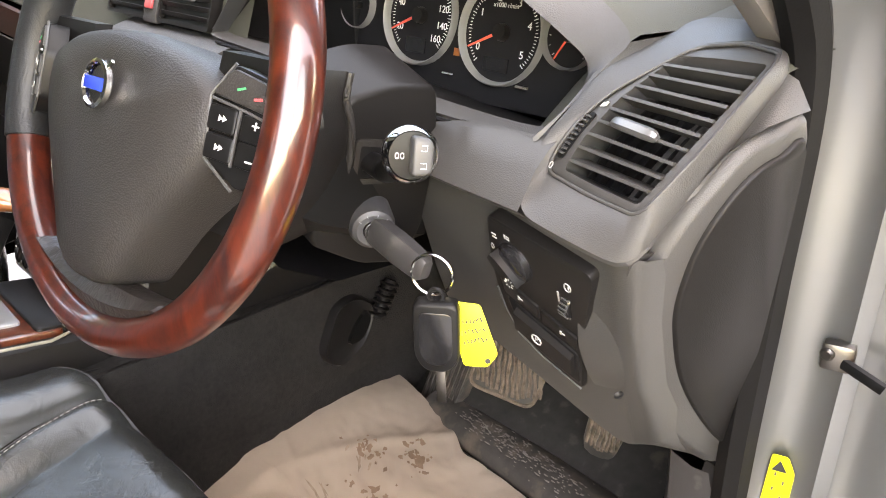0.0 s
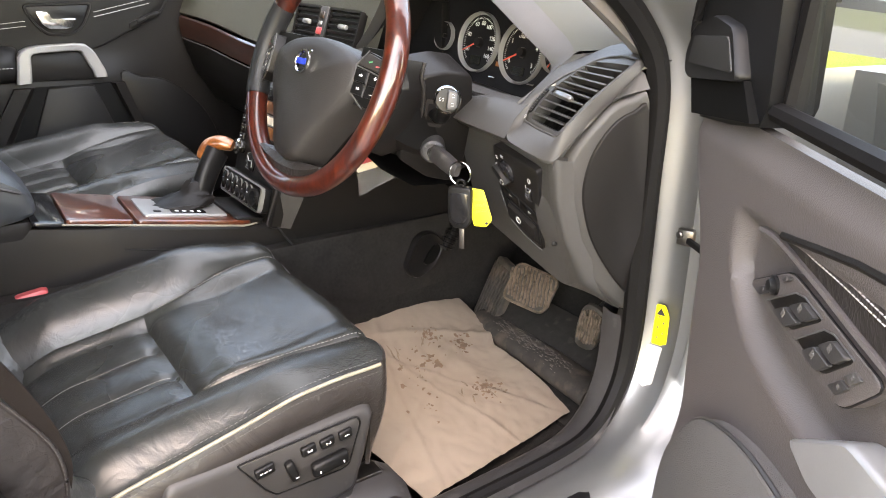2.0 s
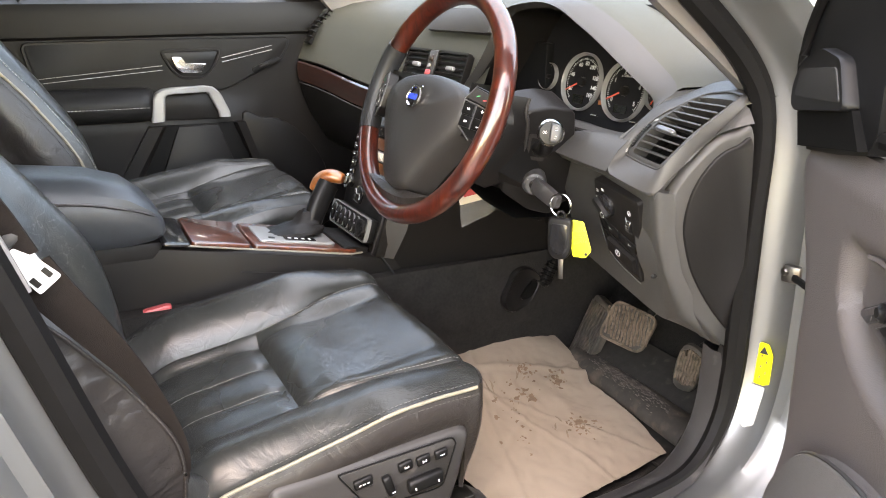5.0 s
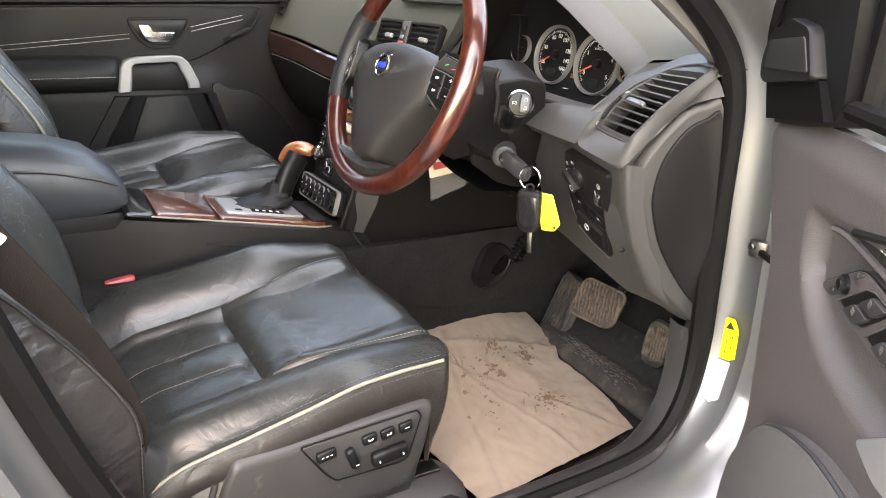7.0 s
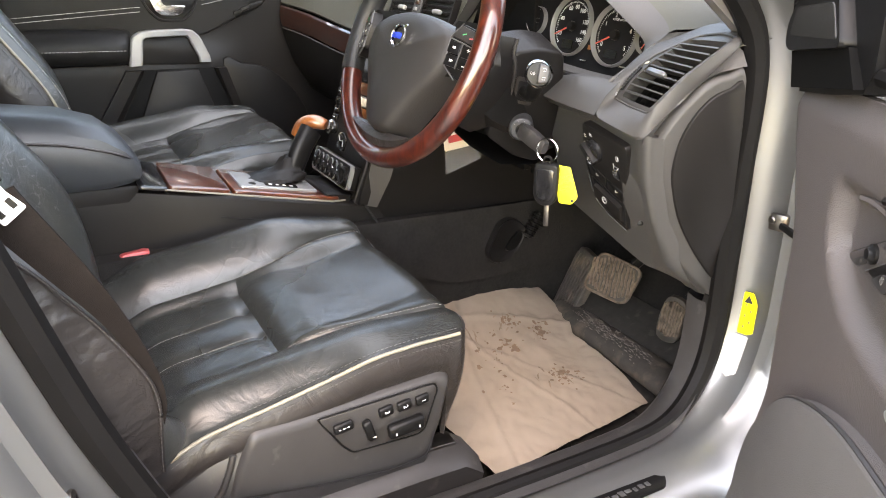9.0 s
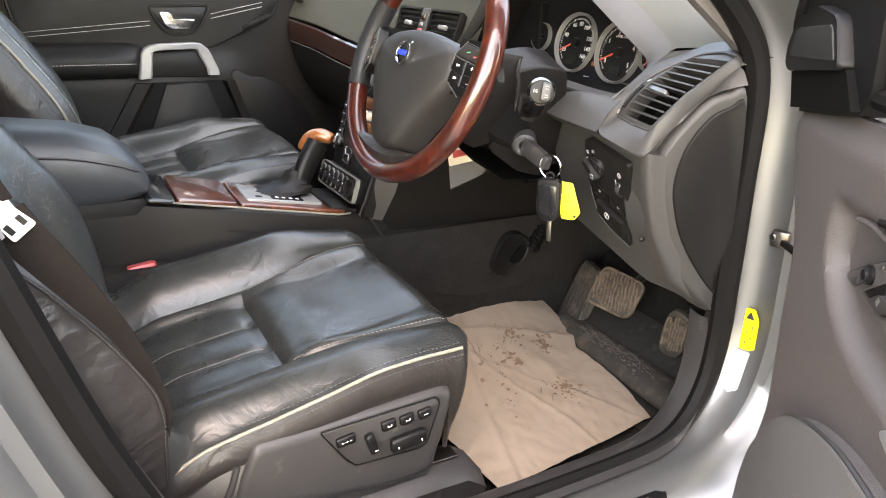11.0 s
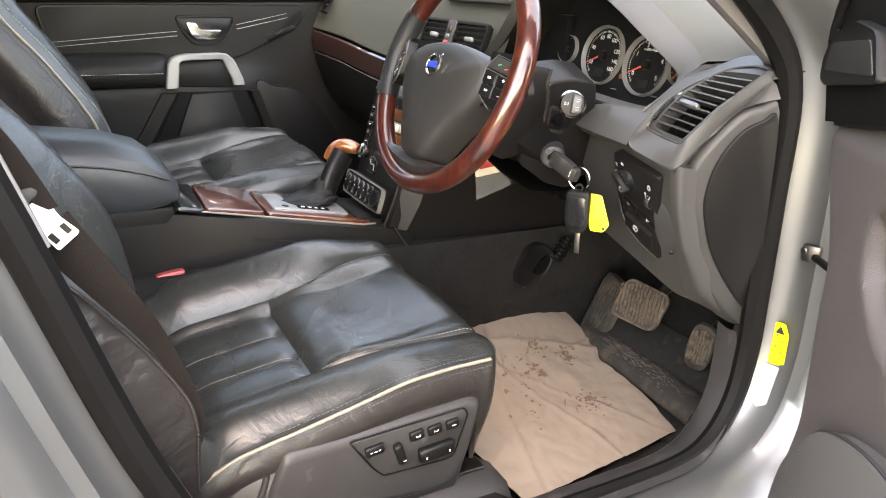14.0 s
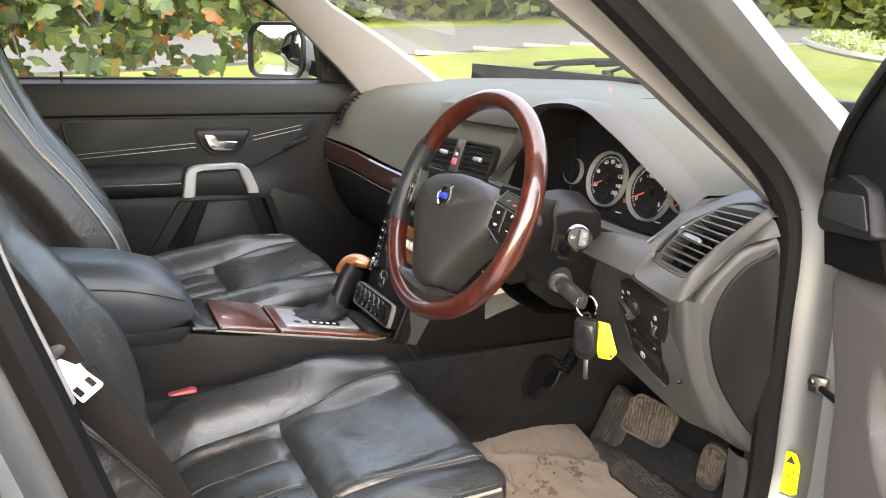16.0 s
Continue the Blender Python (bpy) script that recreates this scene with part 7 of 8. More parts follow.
part("inner_panel", sheet(lambda u, v: (pdoor_x(lerp(-0.62, 0.60, u), lerp(0.45, 1.205, v)), lerp(-0.62, 0.60, u), lerp(0.45, 1.205, v) + 0.022 * (u - 0.35) * v), 40, 40, 0.03), TRIM, pdoor, "dark plastic inner panel")
part("waist_rail", loft([[(PX + dx, y, 1.19 + 0.02 * (y + 0.4) + dz) for dx, dz in ((-0.06, -0.02), (-0.06, 0.006), (-0.02, 0.010), (0.004, -0.002), (0.012, -0.03), (0.010, -0.085), (-0.01, -0.10))] for y in (-0.62, -0.2, 0.2, 0.48, 0.56)]), TRIM, pdoor)
PM = Matrix(((0, 0, 1, PX + 0.002), (1, 0, 0, 0), (0, 1, 0, 0), (0, 0, 0, 1)))
INS = [(-0.335, 1.091), (-0.10, 1.096), (0.15, 1.099), (0.375, 1.100), (0.345, 1.045), (0.26, 1.005), (0.18, 0.965), (0.10, 0.945), (-0.02, 0.925), (-0.30, 0.925)]
part("insert", prism(rounded(INS, 0.02), PM, 0.012, 0.006, 3), LEATHER_DOOR, pdoor, "black leather insert with pale stitching")
for dz in (0.0, -0.012):
    part("stitching", stitches([(PX + 0.0165, y, 1.000 + dz + 0.09 * (y + 0.32)) for y in [-0.32 + 0.33 * k / 20 for k in range(21)]], 0.007, 0.0010, 0.0008), LIGHT_THREAD, pdoor)
    part("stitching", stitches([(PX + 0.0165, y, 1.048 + dz + 0.22 * (y - 0.17)) for y in [0.17 + 0.15 * k / 10 for k in range(11)]], 0.007, 0.0010, 0.0008), LIGHT_THREAD, pdoor)
part("insert_edge", tube([(PX + 0.010, a, b) for a, b in rounded(INS, 0.02)], 0.005, n=6, closed=True, up=(1, 0, 0)), BLACK, pdoor)
hd = part("handle_recess", prism(rounded([(0.005, 1.068), (0.165, 1.070), (0.140, 1.020), (0.115, 1.000), (0.055, 0.998), (0.03, 1.02)], 0.015), PM @ pose(0, 0, 0.009), 0.005, 0.002), BLACK, pdoor, "black handle recess")
part("lever", prism(rounded([(0.028, 1.056), (0.058, 1.053), (0.066, 1.036), (0.126, 1.035), (0.116, 1.015), (0.100, 1.009), (0.056, 1.010), (0.040, 1.024)], 0.006), PM @ pose(0, 0, 0.012), 0.014, 0.004, 3), CHROME, hd, "chrome door lever")
part("surround", tube([(PX + 0.017, a, b) for a, b in rounded([(0.003, 1.070), (0.167, 1.072), (0.141, 1.018), (0.115, 0.997), (0.055, 0.995), (0.028, 1.02)], 0.015)], 0.004, n=6, closed=True, up=(1, 0, 0)), TRIM, hd)
part("armrest", loft([[(PX + dx * k, y, 0.925 + dz * h) for dx, dz in ((0.0, -0.045), (0.042, -0.043), (0.058, -0.034), (0.066, -0.016), (0.066, 0.006), (0.060, 0.026), (0.046, 0.040), (0.024, 0.048), (0.0, 0.050))] for y, k, h in ((-0.36, 0.9, 1.0), (-0.2, 1.0, 1.0), (-0.07, 1.0, 1.0), (-0.048, 0.96, 0.97), (-0.034, 0.85, 0.9), (-0.027, 0.6, 0.8))]), LEATHER_DOOR, pdoor, "padded black leather armrest")
part("stitching", stitches([(PX + 0.066, y, 0.921) for y in (-0.34, -0.2, -0.04)], 0.006, 0.003, 0.001), LIGHT_THREAD, pdoor)
grip = part("grip", prism(rounded([(-0.030, 0.882), (-0.026, 0.940), (0.006, 0.955), (0.110, 0.955), (0.150, 0.935), (0.166, 0.900), (0.150, 0.878)], 0.01), PM @ pose(0, 0, 0.006), 0.028, 0.006, 3), TRIM, pdoor)
GRIP_OUT = [(-0.043, 0.880), (-0.041, 0.892), (-0.033, 0.946), (-0.024, 0.960), (-0.008, 0.969), (0.020, 0.973), (0.110, 0.974), (0.134, 0.970), (0.149, 0.957), (0.156, 0.946), (0.176, 0.900), (0.178, 0.884)]
GRIP_IN = [(-0.009, 0.882), (-0.007, 0.893), (-0.002, 0.940), (-0.001, 0.948), (0.004, 0.953), (0.022, 0.956), (0.108, 0.957), (0.118, 0.955), (0.122, 0.949), (0.124, 0.942), (0.144, 0.900), (0.146, 0.884)]
go, gi = [Vector((a, b, 0)) for a, b in GRIP_OUT], [Vector((a, b, 0)) for a, b in GRIP_IN]
def bow_depth(y):
    return 0.064 - 0.020 * smoothstep(0.02, 0.17, y)


part("silver_bow", loft([[PM @ Vector((lerp(p.x, q.x, k), lerp(p.y, q.y, k), bow_depth(p.x) + h)) for k, h in ((0, -0.03), (0, -0.003), (0.15, 0.0), (0.85, 0.0), (1, -0.003), (1, -0.03))] for p, q in zip(go, gi)]), BRUSHED, grip, "brushed silver bow of the pull grip", 22)
# raised black plate: the recess's shade is put into its colour
part("grip_shadow_panel", prism([(0.0, 0.866), (0.185, 0.866), (0.245, 0.72), (0.26, 0.55), (-0.13, 0.55), (-0.075, 0.72)], PM @ pose(0, 0, 0.025), 0.006, 0.002), BLACK_MATTE, pdoor, "recess below the grip with its shade painted black")
part("recess_centre", prism([(0.030, 0.864), (0.142, 0.864), (0.192, 0.72), (0.205, 0.55), (-0.072, 0.55), (-0.028, 0.72)], PM @ pose(0, 0, 0.028), 0.010, 0.008, 3), LEATHER_DOOR, pdoor, "dark panel in the recess below the grip")
part("recess_wall", loft([[(PX + 0.03, 0.0, 0.866), (PX + 0.05, -0.012, 0.866), (PX + 0.05, -0.05, 0.866), (PX + 0.0, -0.05, 0.866)], [(PX + 0.03, -0.09, 0.70), (PX + 0.05, -0.11, 0.70), (PX + 0.05, -0.15, 0.70), (PX + 0.0, -0.15, 0.70)], [(PX + 0.03, -0.14, 0.55), (PX + 0.05, -0.16, 0.55), (PX + 0.05, -0.2, 0.55), (PX + 0.0, -0.2, 0.55)]]), TRIM, pdoor)
part("recess_wall", loft([[(PX + 0.02, 0.185, 0.866), (PX + 0.045, 0.196, 0.866), (PX + 0.035, 0.222, 0.866), (PX + 0.0, 0.222, 0.866)], [(PX + 0.02, 0.235, 0.72), (PX + 0.045, 0.246, 0.72), (PX + 0.035, 0.27, 0.72), (PX + 0.0, 0.27, 0.72)], [(PX + 0.02, 0.26, 0.55), (PX + 0.045, 0.27, 0.55), (PX + 0.035, 0.29, 0.55), (PX + 0.0, 0.29, 0.55)]]), TRIM, pdoor)
SP = [(0.215, 0.865), (0.28, 0.872), (0.35, 0.855), (0.42, 0.795), (0.47, 0.71), (0.49, 0.60), (0.47, 0.52), (0.30, 0.51)]
part("speaker_cover", prism([(p.x, p.y) for p in curve_points([(a, b, 0) for a, b in SP], 5, True)], PM @ pose(0, 0, -0.004), 0.020, 0.006, 3), BLACK, pdoor, "black speaker cover")
sb = part("switch_base", prism(rounded([(0.255, 1.018), (0.335, 1.050), (0.345, 1.038), (0.26, 1.000)], 0.006), PM @ pose(0, 0, 0.010), 0.006, 0.002), BLACK, pdoor)
part("switch", box(PM @ pose(0.290, 1.026, 0.017, 0, 0, 22), 0.026, 0.011, 0.008, 0.003), TRIM, sb)
part("lock_pin", tube([(PX - 0.012, -0.325, 1.185), (PX - 0.012, -0.325, 1.222)], 0.004, n=8), BLACK, pdoor)
part("outer_skin", sheet(lambda u, v: (-0.93 + 0.06 * max(0, 0.35 - v), lerp(-0.62, 0.60, u), lerp(1.19, 0.42, v)), 10, 12, 0.01), SILVER, pdoor)
# window opening of the passenger door
part("window_glass", sheet(lambda u, v: (lerp(-0.86, -0.72, v), lerp(-0.50, lerp(0.46, 0.15, v), u), lerp(1.19, 1.53, v) + 0.02 * u * (1 - v)), 6, 8), GLASS, pdoor).visible_shadow = False
part("window_sill_rubber", tube([(-0.845, y, 1.196 + 0.02 * (y + 0.4)) for y in (-0.60, -0.2, 0.2, 0.44)], 0.012, 0.010, n=8), RUBBER, pdoor)
part("window_frame", tube([(-0.84, 0.50, 1.21), (-0.82, 0.46, 1.30), (-0.79, 0.34, 1.385), (-0.76, 0.20, 1.46), (-0.73, -0.1, 1.535), (-0.73, -0.55, 1.55)], 0.014, 0.020, n=8), RUBBER, pdoor)
part("window_frame", tube([(-0.85, -0.47, 1.19), (-0.80, -0.50, 1.35), (-0.74, -0.53, 1.55)], 0.020, 0.03, n=8), RUBBER, pdoor)
part("mirror_triangle", loft([[(-0.82, 0.385, 1.212), (-0.82, 0.54, 1.205), (-0.81, 0.50, 1.28), (-0.80, 0.43, 1.345), (-0.80, 0.355, 1.378), (-0.81, 0.368, 1.31)], [(-0.795, 0.388, 1.215), (-0.79, 0.525, 1.208), (-0.785, 0.485, 1.27), (-0.775, 0.42, 1.335), (-0.775, 0.362, 1.365), (-0.785, 0.376, 1.31)]]), BLACK, pdoor, "black mirror triangle with a tweeter")
part("tweeter", loft([[(-0.786 + h, y, z) for y, z in rounded([(0.400, 1.245), (0.480, 1.240), (0.462, 1.275), (0.435, 1.298), (0.405, 1.298)], 0.008)] for h in (0.0, 0.010)]), BLACK_GLOSS, pdoor)
# its mirror
mir = thing("door_mirror", "silver passenger door mirror in a dark housing", "door mirror", at=(-1.0, 0.40, 1.25))
mir.rotation_euler = (radians(1), 0, radians(36))


def mir_sec(y, k, x0=-0.085):
    return [Vector((x0 + 0.115 * k * a, y, 0.055 + 0.088 * k * b)) for a, b in rounded([(-1, -0.75), (-0.8, -1), (0.75, -1), (1, -0.6), (1, 0.55), (0.75, 1), (-0.7, 1), (-1, 0.6)], 0.25)]


part("housing", loft([mir_sec(-0.02, 0.96), mir_sec(-0.035, 1.0), mir_sec(0.0, 1.03), mir_sec(0.05, 0.98), mir_sec(0.10, 0.75), mir_sec(0.12, 0.4)]), SILVER, mir)
part("bezel", loft([mir_sec(-0.040, 1.03), mir_sec(-0.050, 1.0), mir_sec(-0.046, 0.90), mir_sec(-0.034, 0.88)], caps=False), BLACK, mir)
part("mirror_glass", loft([mir_sec(-0.041, 0.92), mir_sec(-0.043, 0.88)]), MIRROR, mir, "mirror glass")
part("foot", loft([[(0.02, -0.01, -0.02), (0.02, 0.06, -0.02), (0.02, 0.06, 0.02), (0.02, -0.01, 0.03)], [(0.12, -0.02, -0.045), (0.12, 0.09, -0.045), (0.12, 0.09, 0.0), (0.12, -0.02, 0.0)]]), BLACK, mir)

# ---- driver door, standing open ----
ddoor = thing("driver_door", "open driver door with grey-brown plastic lining", "car door")
DO = Vector((0.905, 0.492, 0.0))
DM = axes(DO, (0.81, -0.587, 0), (0, 0, 1))      # x along the door, y up, z towards the seat


def dd(s, z, n=0.0):
    return DM @ Vector((s, z, n))


def lining(u, v):
    s, z = lerp(0.0, 1.05, u), lerp(0.40, 1.055, v)
    edge = 0.072 * smoothstep(1.04, 0.86, z) - 0.033 + 0.015 * smoothstep(0.86, 0.66, z)
    s += edge * (1 - u)
    t = s - edge
    n = -0.035 * (1 - smoothstep(0.0, 0.04, t)) - 0.012 * smoothstep(1.02, 1.055, z)
    n += 0.010 * smoothstep(0.70, 0.60, z)
    foot = 0.843 + 0.085 * math.exp(-max(0.0, s - 0.160) / 0.055)      # lower edge of the switch scoop
    n -= 0.020 * smoothstep(0.156, 0.180, s) * smoothstep(0.985, 0.955, z - 0.05 * (s - 0.2)) * smoothstep(foot - 0.010, foot + 0.012, z)
    return dd(s, z, n)


part("lining", sheet(lining, 170, 120, 0.02), DOOR_PLASTIC, ddoor, "grey-brown grained plastic lining")
part("lining_edge", loft([[dd(lining_s, z, n) for lining_s, n in ((e, -0.034), (e - 0.004, -0.055), (e + 0.004, -0.080), (e + 0.045, -0.086))] for z, e in ((1.055, -0.033), (1.0, -0.005), (0.93, 0.026), (0.86, 0.039), (0.66, 0.054), (0.40, 0.054))], closed=False), DOOR_PLASTIC, ddoor)
part("front_edge", loft([[dd(0.04, z, -0.07), dd(0.03, z, -0.10), dd(0.03, z, -0.16), dd(0.07, z, -0.185)] for z in (1.10, 0.9, 0.6, 0.36)], closed=False), SILVER, ddoor)
part("outer_skin", sheet(lambda u, v: dd(lerp(0.05, 1.06, u), lerp(1.09, 0.36, v), -0.185 - 0.02 * math.sin(v * 3.1)), 10, 10, 0.01), SILVER, ddoor)
part("end_face", loft([[dd(1.05, z, -0.02), dd(1.06, z, -0.19)] for z in (1.09, 0.38)], closed=False), SILVER, ddoor)
part("bottom_seal", tube([dd(0.04, 0.40, -0.05), dd(0.5, 0.385, -0.05), dd(1.0, 0.39, -0.05)], 0.012, n=8), RUBBER, ddoor)
# mirror triangle with tweeter grille
def lean(z):
    """How far the window leans in over the lining."""
    return 0.06 * max(0.0, z - 1.085)


tri = part("mirror_triangle", loft([[dd(s_, z, n + lean(z)) for s_, z in ((-0.004, 1.036), (0.100, 1.048), (0.172, 1.060), (0.186, 1.083), (0.190, 1.18), (0.215, 1.322), (0.185, 1.318), (0.130, 1.288), (0.070, 1.252), (0.024, 1.220), (-0.012, 1.188), (-0.034, 1.155), (-0.034, 1.10))] for n in (-0.05, -0.002)]), BLACK, ddoor, "black mirror triangle trim")
part("front_seal", tube(curve_points([dd(s_, z, lean(z)) for s_, z in ((-0.034, 1.10), (-0.036, 1.155), (-0.012, 1.190), (0.024, 1.223), (0.070, 1.256), (0.130, 1.292), (0.21, 1.335))], 5), 0.007, 0.010, n=8), RUBBER, tri)
part("base_block", loft([[dd(s_, z, n) for s_, z in ((-0.006, 1.040), (0.172, 1.064), (0.140, 1.100), (-0.028, 1.084))] for n in (-0.02, 0.008)]), BLACK_MATTE, tri)
part("tweeter_housing", loft([[dd(0.055 + (s_ - 0.055) * k, 1.110 + (z - 1.110) * k, n) for s_, z in rounded([(-0.034, 1.086), (-0.016, 1.080), (0.142, 1.099), (0.112, 1.150), (0.050, 1.158), (-0.014, 1.140), (-0.036, 1.110)], 0.012)] for k, n in ((1, -0.004), (1, 0.012), (0.96, 0.016))]), BLACK, tri)
part("tweeter_grille", prism(rounded([(-0.016, 1.098), (0.128, 1.106), (0.104, 1.140), (-0.006, 1.130)], 0.006), DM @ pose(0, 0, 0.0145), 0.003, 0.001), TWEETER, tri, "fine black tweeter mesh")
part("window_frame", tube([dd(0.187, 1.076, -0.03), dd(0.190, 1.20, lean(1.20) - 0.03), dd(0.215, 1.33, lean(1.33) - 0.03)], 0.010, 0.018, n=8), RUBBER, ddoor)
part("window_sill_rubber", tube([dd(0.190, 1.078, -0.012), dd(0.4, 1.076, -0.012), dd(1.0, 1.080, -0.012)], 0.012, 0.010, n=8), RUBBER, ddoor)
part("window_glass", sheet(lambda u, v: dd(lerp(0.195, 1.04, u), lerp(1.05, lerp(1.32, 1.53, smoothstep(0, 0.55, u)), v), -0.030), 8, 6), GLASS, ddoor).visible_shadow = False
part("window_frame_top", tube([dd(0.20, 1.33, -0.01), dd(0.40, 1.46, 0.0), dd(0.62, 1.53, 0.0), dd(0.85, 1.54, 0.0), dd(1.03, 1.5, 0.0), dd(1.05, 1.08, -0.03)], 0.018, n=8), RUBBER, ddoor)
# switch panel in its scoop
SWM = DM @ pose(0, 0, -0.020)


def sw_at(u, v):
    """A place on the switch panel: u along it, v across."""
    a, b, c, d = Vector((0.207, 0.912)), Vector((0.290, 0.957)), Vector((0.405, 0.889)), Vector((0.452, 0.937))
    return a.lerp(c, u).lerp(b.lerp(d, u), v)


SWO = [sw_at(u, v) for u, v in ((0, 0), (1.0, 0.0), (1.0, 1.0), (0, 1))]
swp = part("window_switch_panel", prism(rounded(SWO, 0.016), SWM, 0.016, 0.003), DOOR_PLASTIC, ddoor, "grey window switch panel with a fine dark joint")
part("rim", tube([SWM @ Vector((p.x, p.y, 0.0135)) for p in rounded(SWO, 0.016)], 0.0012, n=6, closed=True, up=SWM.to_3x3() @ Vector((0, 0, 1))), TRIM, swp)


def sw_key(name, u, v, du, dv, h, mat, r=0.004):
    pts = [sw_at(u - du, v - dv), sw_at(u + du, v - dv), sw_at(u + du, v + dv), sw_at(u - du, v + dv)]
    ob = part(name, prism(rounded(pts, r), SWM @ pose(0, 0, 0.012), h, 0.0015), mat, swp)
    return ob


for u in (0.33, 0.66):
    sw_key("well", u, 0.52, 0.135, 0.36, 0.0046, TRIM, 0.008)
    part("well_rim", tube([SWM @ Vector((*p, 0.0168)) for p in (sw_at(u - 0.13, 0.14), sw_at(u - 0.135, 0.80), sw_at(u - 0.08, 0.90), sw_at(u + 0.12, 0.90))], 0.0008, n=6), SATIN, swp)
    for v in (0.34, 0.72):
        k = sw_key("window_switch", u + 0.035, v, 0.075, 0.15, 0.0095, TRIM_SCUFFED)
        part("symbol", box(SWM @ pose(*sw_at(u + 0.01, v + 0.03), 0.0218, 0, 0, -30), 0.005, 0.007, 0.0005, 0), GRILLE, k)
part("mirror_knob", lathe([(0, 0.022), (0.005, 0.022), (0.007, 0.019), (0.0095, 0.018), (0.010, 0.012)], SWM @ pose(*sw_at(0.09, 0.50), 0.001), 18), BLACK, swp)
for u, v, du, dv in ((0.11, 0.20, 0.035, 0.13), (0.06, 0.84, 0.022, 0.10), (0.89, 0.32, 0.035, 0.16), (0.88, 0.66, 0.035, 0.13)):
    k = sw_key("key", u, v, du, dv, 0.0062, TRIM_SCUFFED, 0.003)
    part("symbol", box(SWM @ pose(*sw_at(u, v + 0.03), 0.0184, 0, 0, -30), 0.003, 0.004, 0.0005, 0), GRILLE, k)
def scoop_strip(line, w0, w1, n0, n1):
    """A bevelled strip that follows a line on the lining, from one depth to another."""
    pts = curve_points([(a, b, 0) for a, b in line], 6)
    secs = []
    for k, p in enumerate(pts):
        t = (pts[min(k + 1, len(pts) - 1)] - pts[max(k - 1, 0)]).normalized()
        q = Vector((t.y, -t.x, 0))
        secs.append([dd(p.x + q.x * w, p.y + q.y * w, n) for w, n in ((w0, n0 - 0.012), (w0, n0), (lerp(w0, w1, 0.25), n0 + 0.001), (lerp(w0, w1, 0.8), n1), (w1, n1 - 0.012))])
    return loft(secs)


SCOOP_R = [(0.215, 0.971), (0.254, 0.974), (0.338, 0.965), (0.407, 0.955), (0.50, 0.944)]
part("scoop_ridge", scoop_strip(SCOOP_R, -0.002, 0.012, -0.002, -0.014), DOOR_PLASTIC, ddoor, "rounded ridge beside the switches")
part("insert", prism(rounded([(0.255, 0.978), (0.338, 0.968), (0.407, 0.958), (0.50, 0.947), (0.60, 0.945), (0.60, 1.020), (0.421, 1.007), (0.370, 1.000), (0.290, 0.986)], 0.004), DM @ pose(0, 0, -0.024), 0.019, 0.003), LEATHER_SIDE, ddoor, "dark leather insert with pale stitching")
# dark bar drawn as the shadow line above the insert
part("insert_shadow_edge", tube(curve_points([dd(a, b, -0.001) for a, b in ((0.268, 0.983), (0.300, 0.989), (0.370, 1.002), (0.421, 1.009), (0.60, 1.024))], 5), 0.004, n=6), TRIM, ddoor)
for line in (((0.303, 0.988), (0.311, 0.981), (0.345, 0.980), (0.378, 0.979), (0.434, 0.976), (0.56, 0.968)), ((0.315, 0.993), (0.323, 0.987), (0.355, 0.986), (0.384, 0.985), (0.431, 0.982), (0.56, 0.975))):
    part("stitching", stitches(curve_points([dd(a, b, -0.0040) for a, b in line], 5), 0.004, 0.0022, 0.0008), LIGHT_THREAD, ddoor)
part("grip_end", prism(rounded([(0.355, 0.828), (0.44, 0.885), (0.52, 0.885), (0.47, 0.82), (0.40, 0.815)], 0.010), DM @ pose(0, 0, -0.02), 0.026, 0.008), BRUSHED, ddoor, "silver end of the pull grip")
ARCH = [(0.098, 0.42), (0.096, 0.55), (0.110, 0.625), (0.138, 0.675), (0.20, 0.742), (0.299, 0.780), (0.40, 0.79), (0.55, 0.785), (0.62, 0.70), (0.60, 0.43)]
part("speaker_grille", prism([(p.x, p.y) for p in curve_points([(a, b, 0) for a, b in ARCH], 5, True)], DM @ pose(0, 0, 0.0), 0.022, 0.006, 3), GRILLE, ddoor, "dark fine-mesh speaker grille")
part("grille_rim", tube([dd(p.x, p.y, 0.016) for p in curve_points([(a, b, 0) for a, b in ARCH], 5, True)], 0.003, n=6, closed=True, up=DM.to_3x3() @ Vector((0, 0, 1))), TRIM_SCUFFED, ddoor)

# ---- pedals and floor ----
brake = thing("brake_pedal", "worn brake pedal with muddy ribbed rubber pad", "pedal")
BM_ = axes((0.394, 0.715, 0.562), (0.93, 0.30, 0.12), (-0.28, 0.42, 0.85)) @ Matrix.Diagonal((1.10, 1.10, 1, 1)) @ pose(0, 0, 0, 0, 0, -8)
pad = part("pad", prism(rounded([(-0.052, -0.036), (0.044, -0.042), (0.054, 0.030), (-0.042, 0.040)], 0.016), BM_ @ pose(0, 0, -0.012), 0.012, 0.004), MAT_RUBBER, brake, "ribbed rubber pad caked with dry mud")
rng = random.Random(8)
for k in range(13):
    y0, ln = rng.uniform(-0.002, 0.002), 0.074 - 0.0035 * abs(k - 6)
    part("rib", tube([BM_ @ Vector((-0.045 + k * 0.0076 + 0.0012 * math.sin(2.2 * j + k) - 0.012 * (j / 6 - 0.5), y0 + ln * (j / 6 - 0.5), 0.0005 + 0.001 * rng.random())) for j in range(7)], 0.0026, 0.0030, n=6), PEDAL, pad)
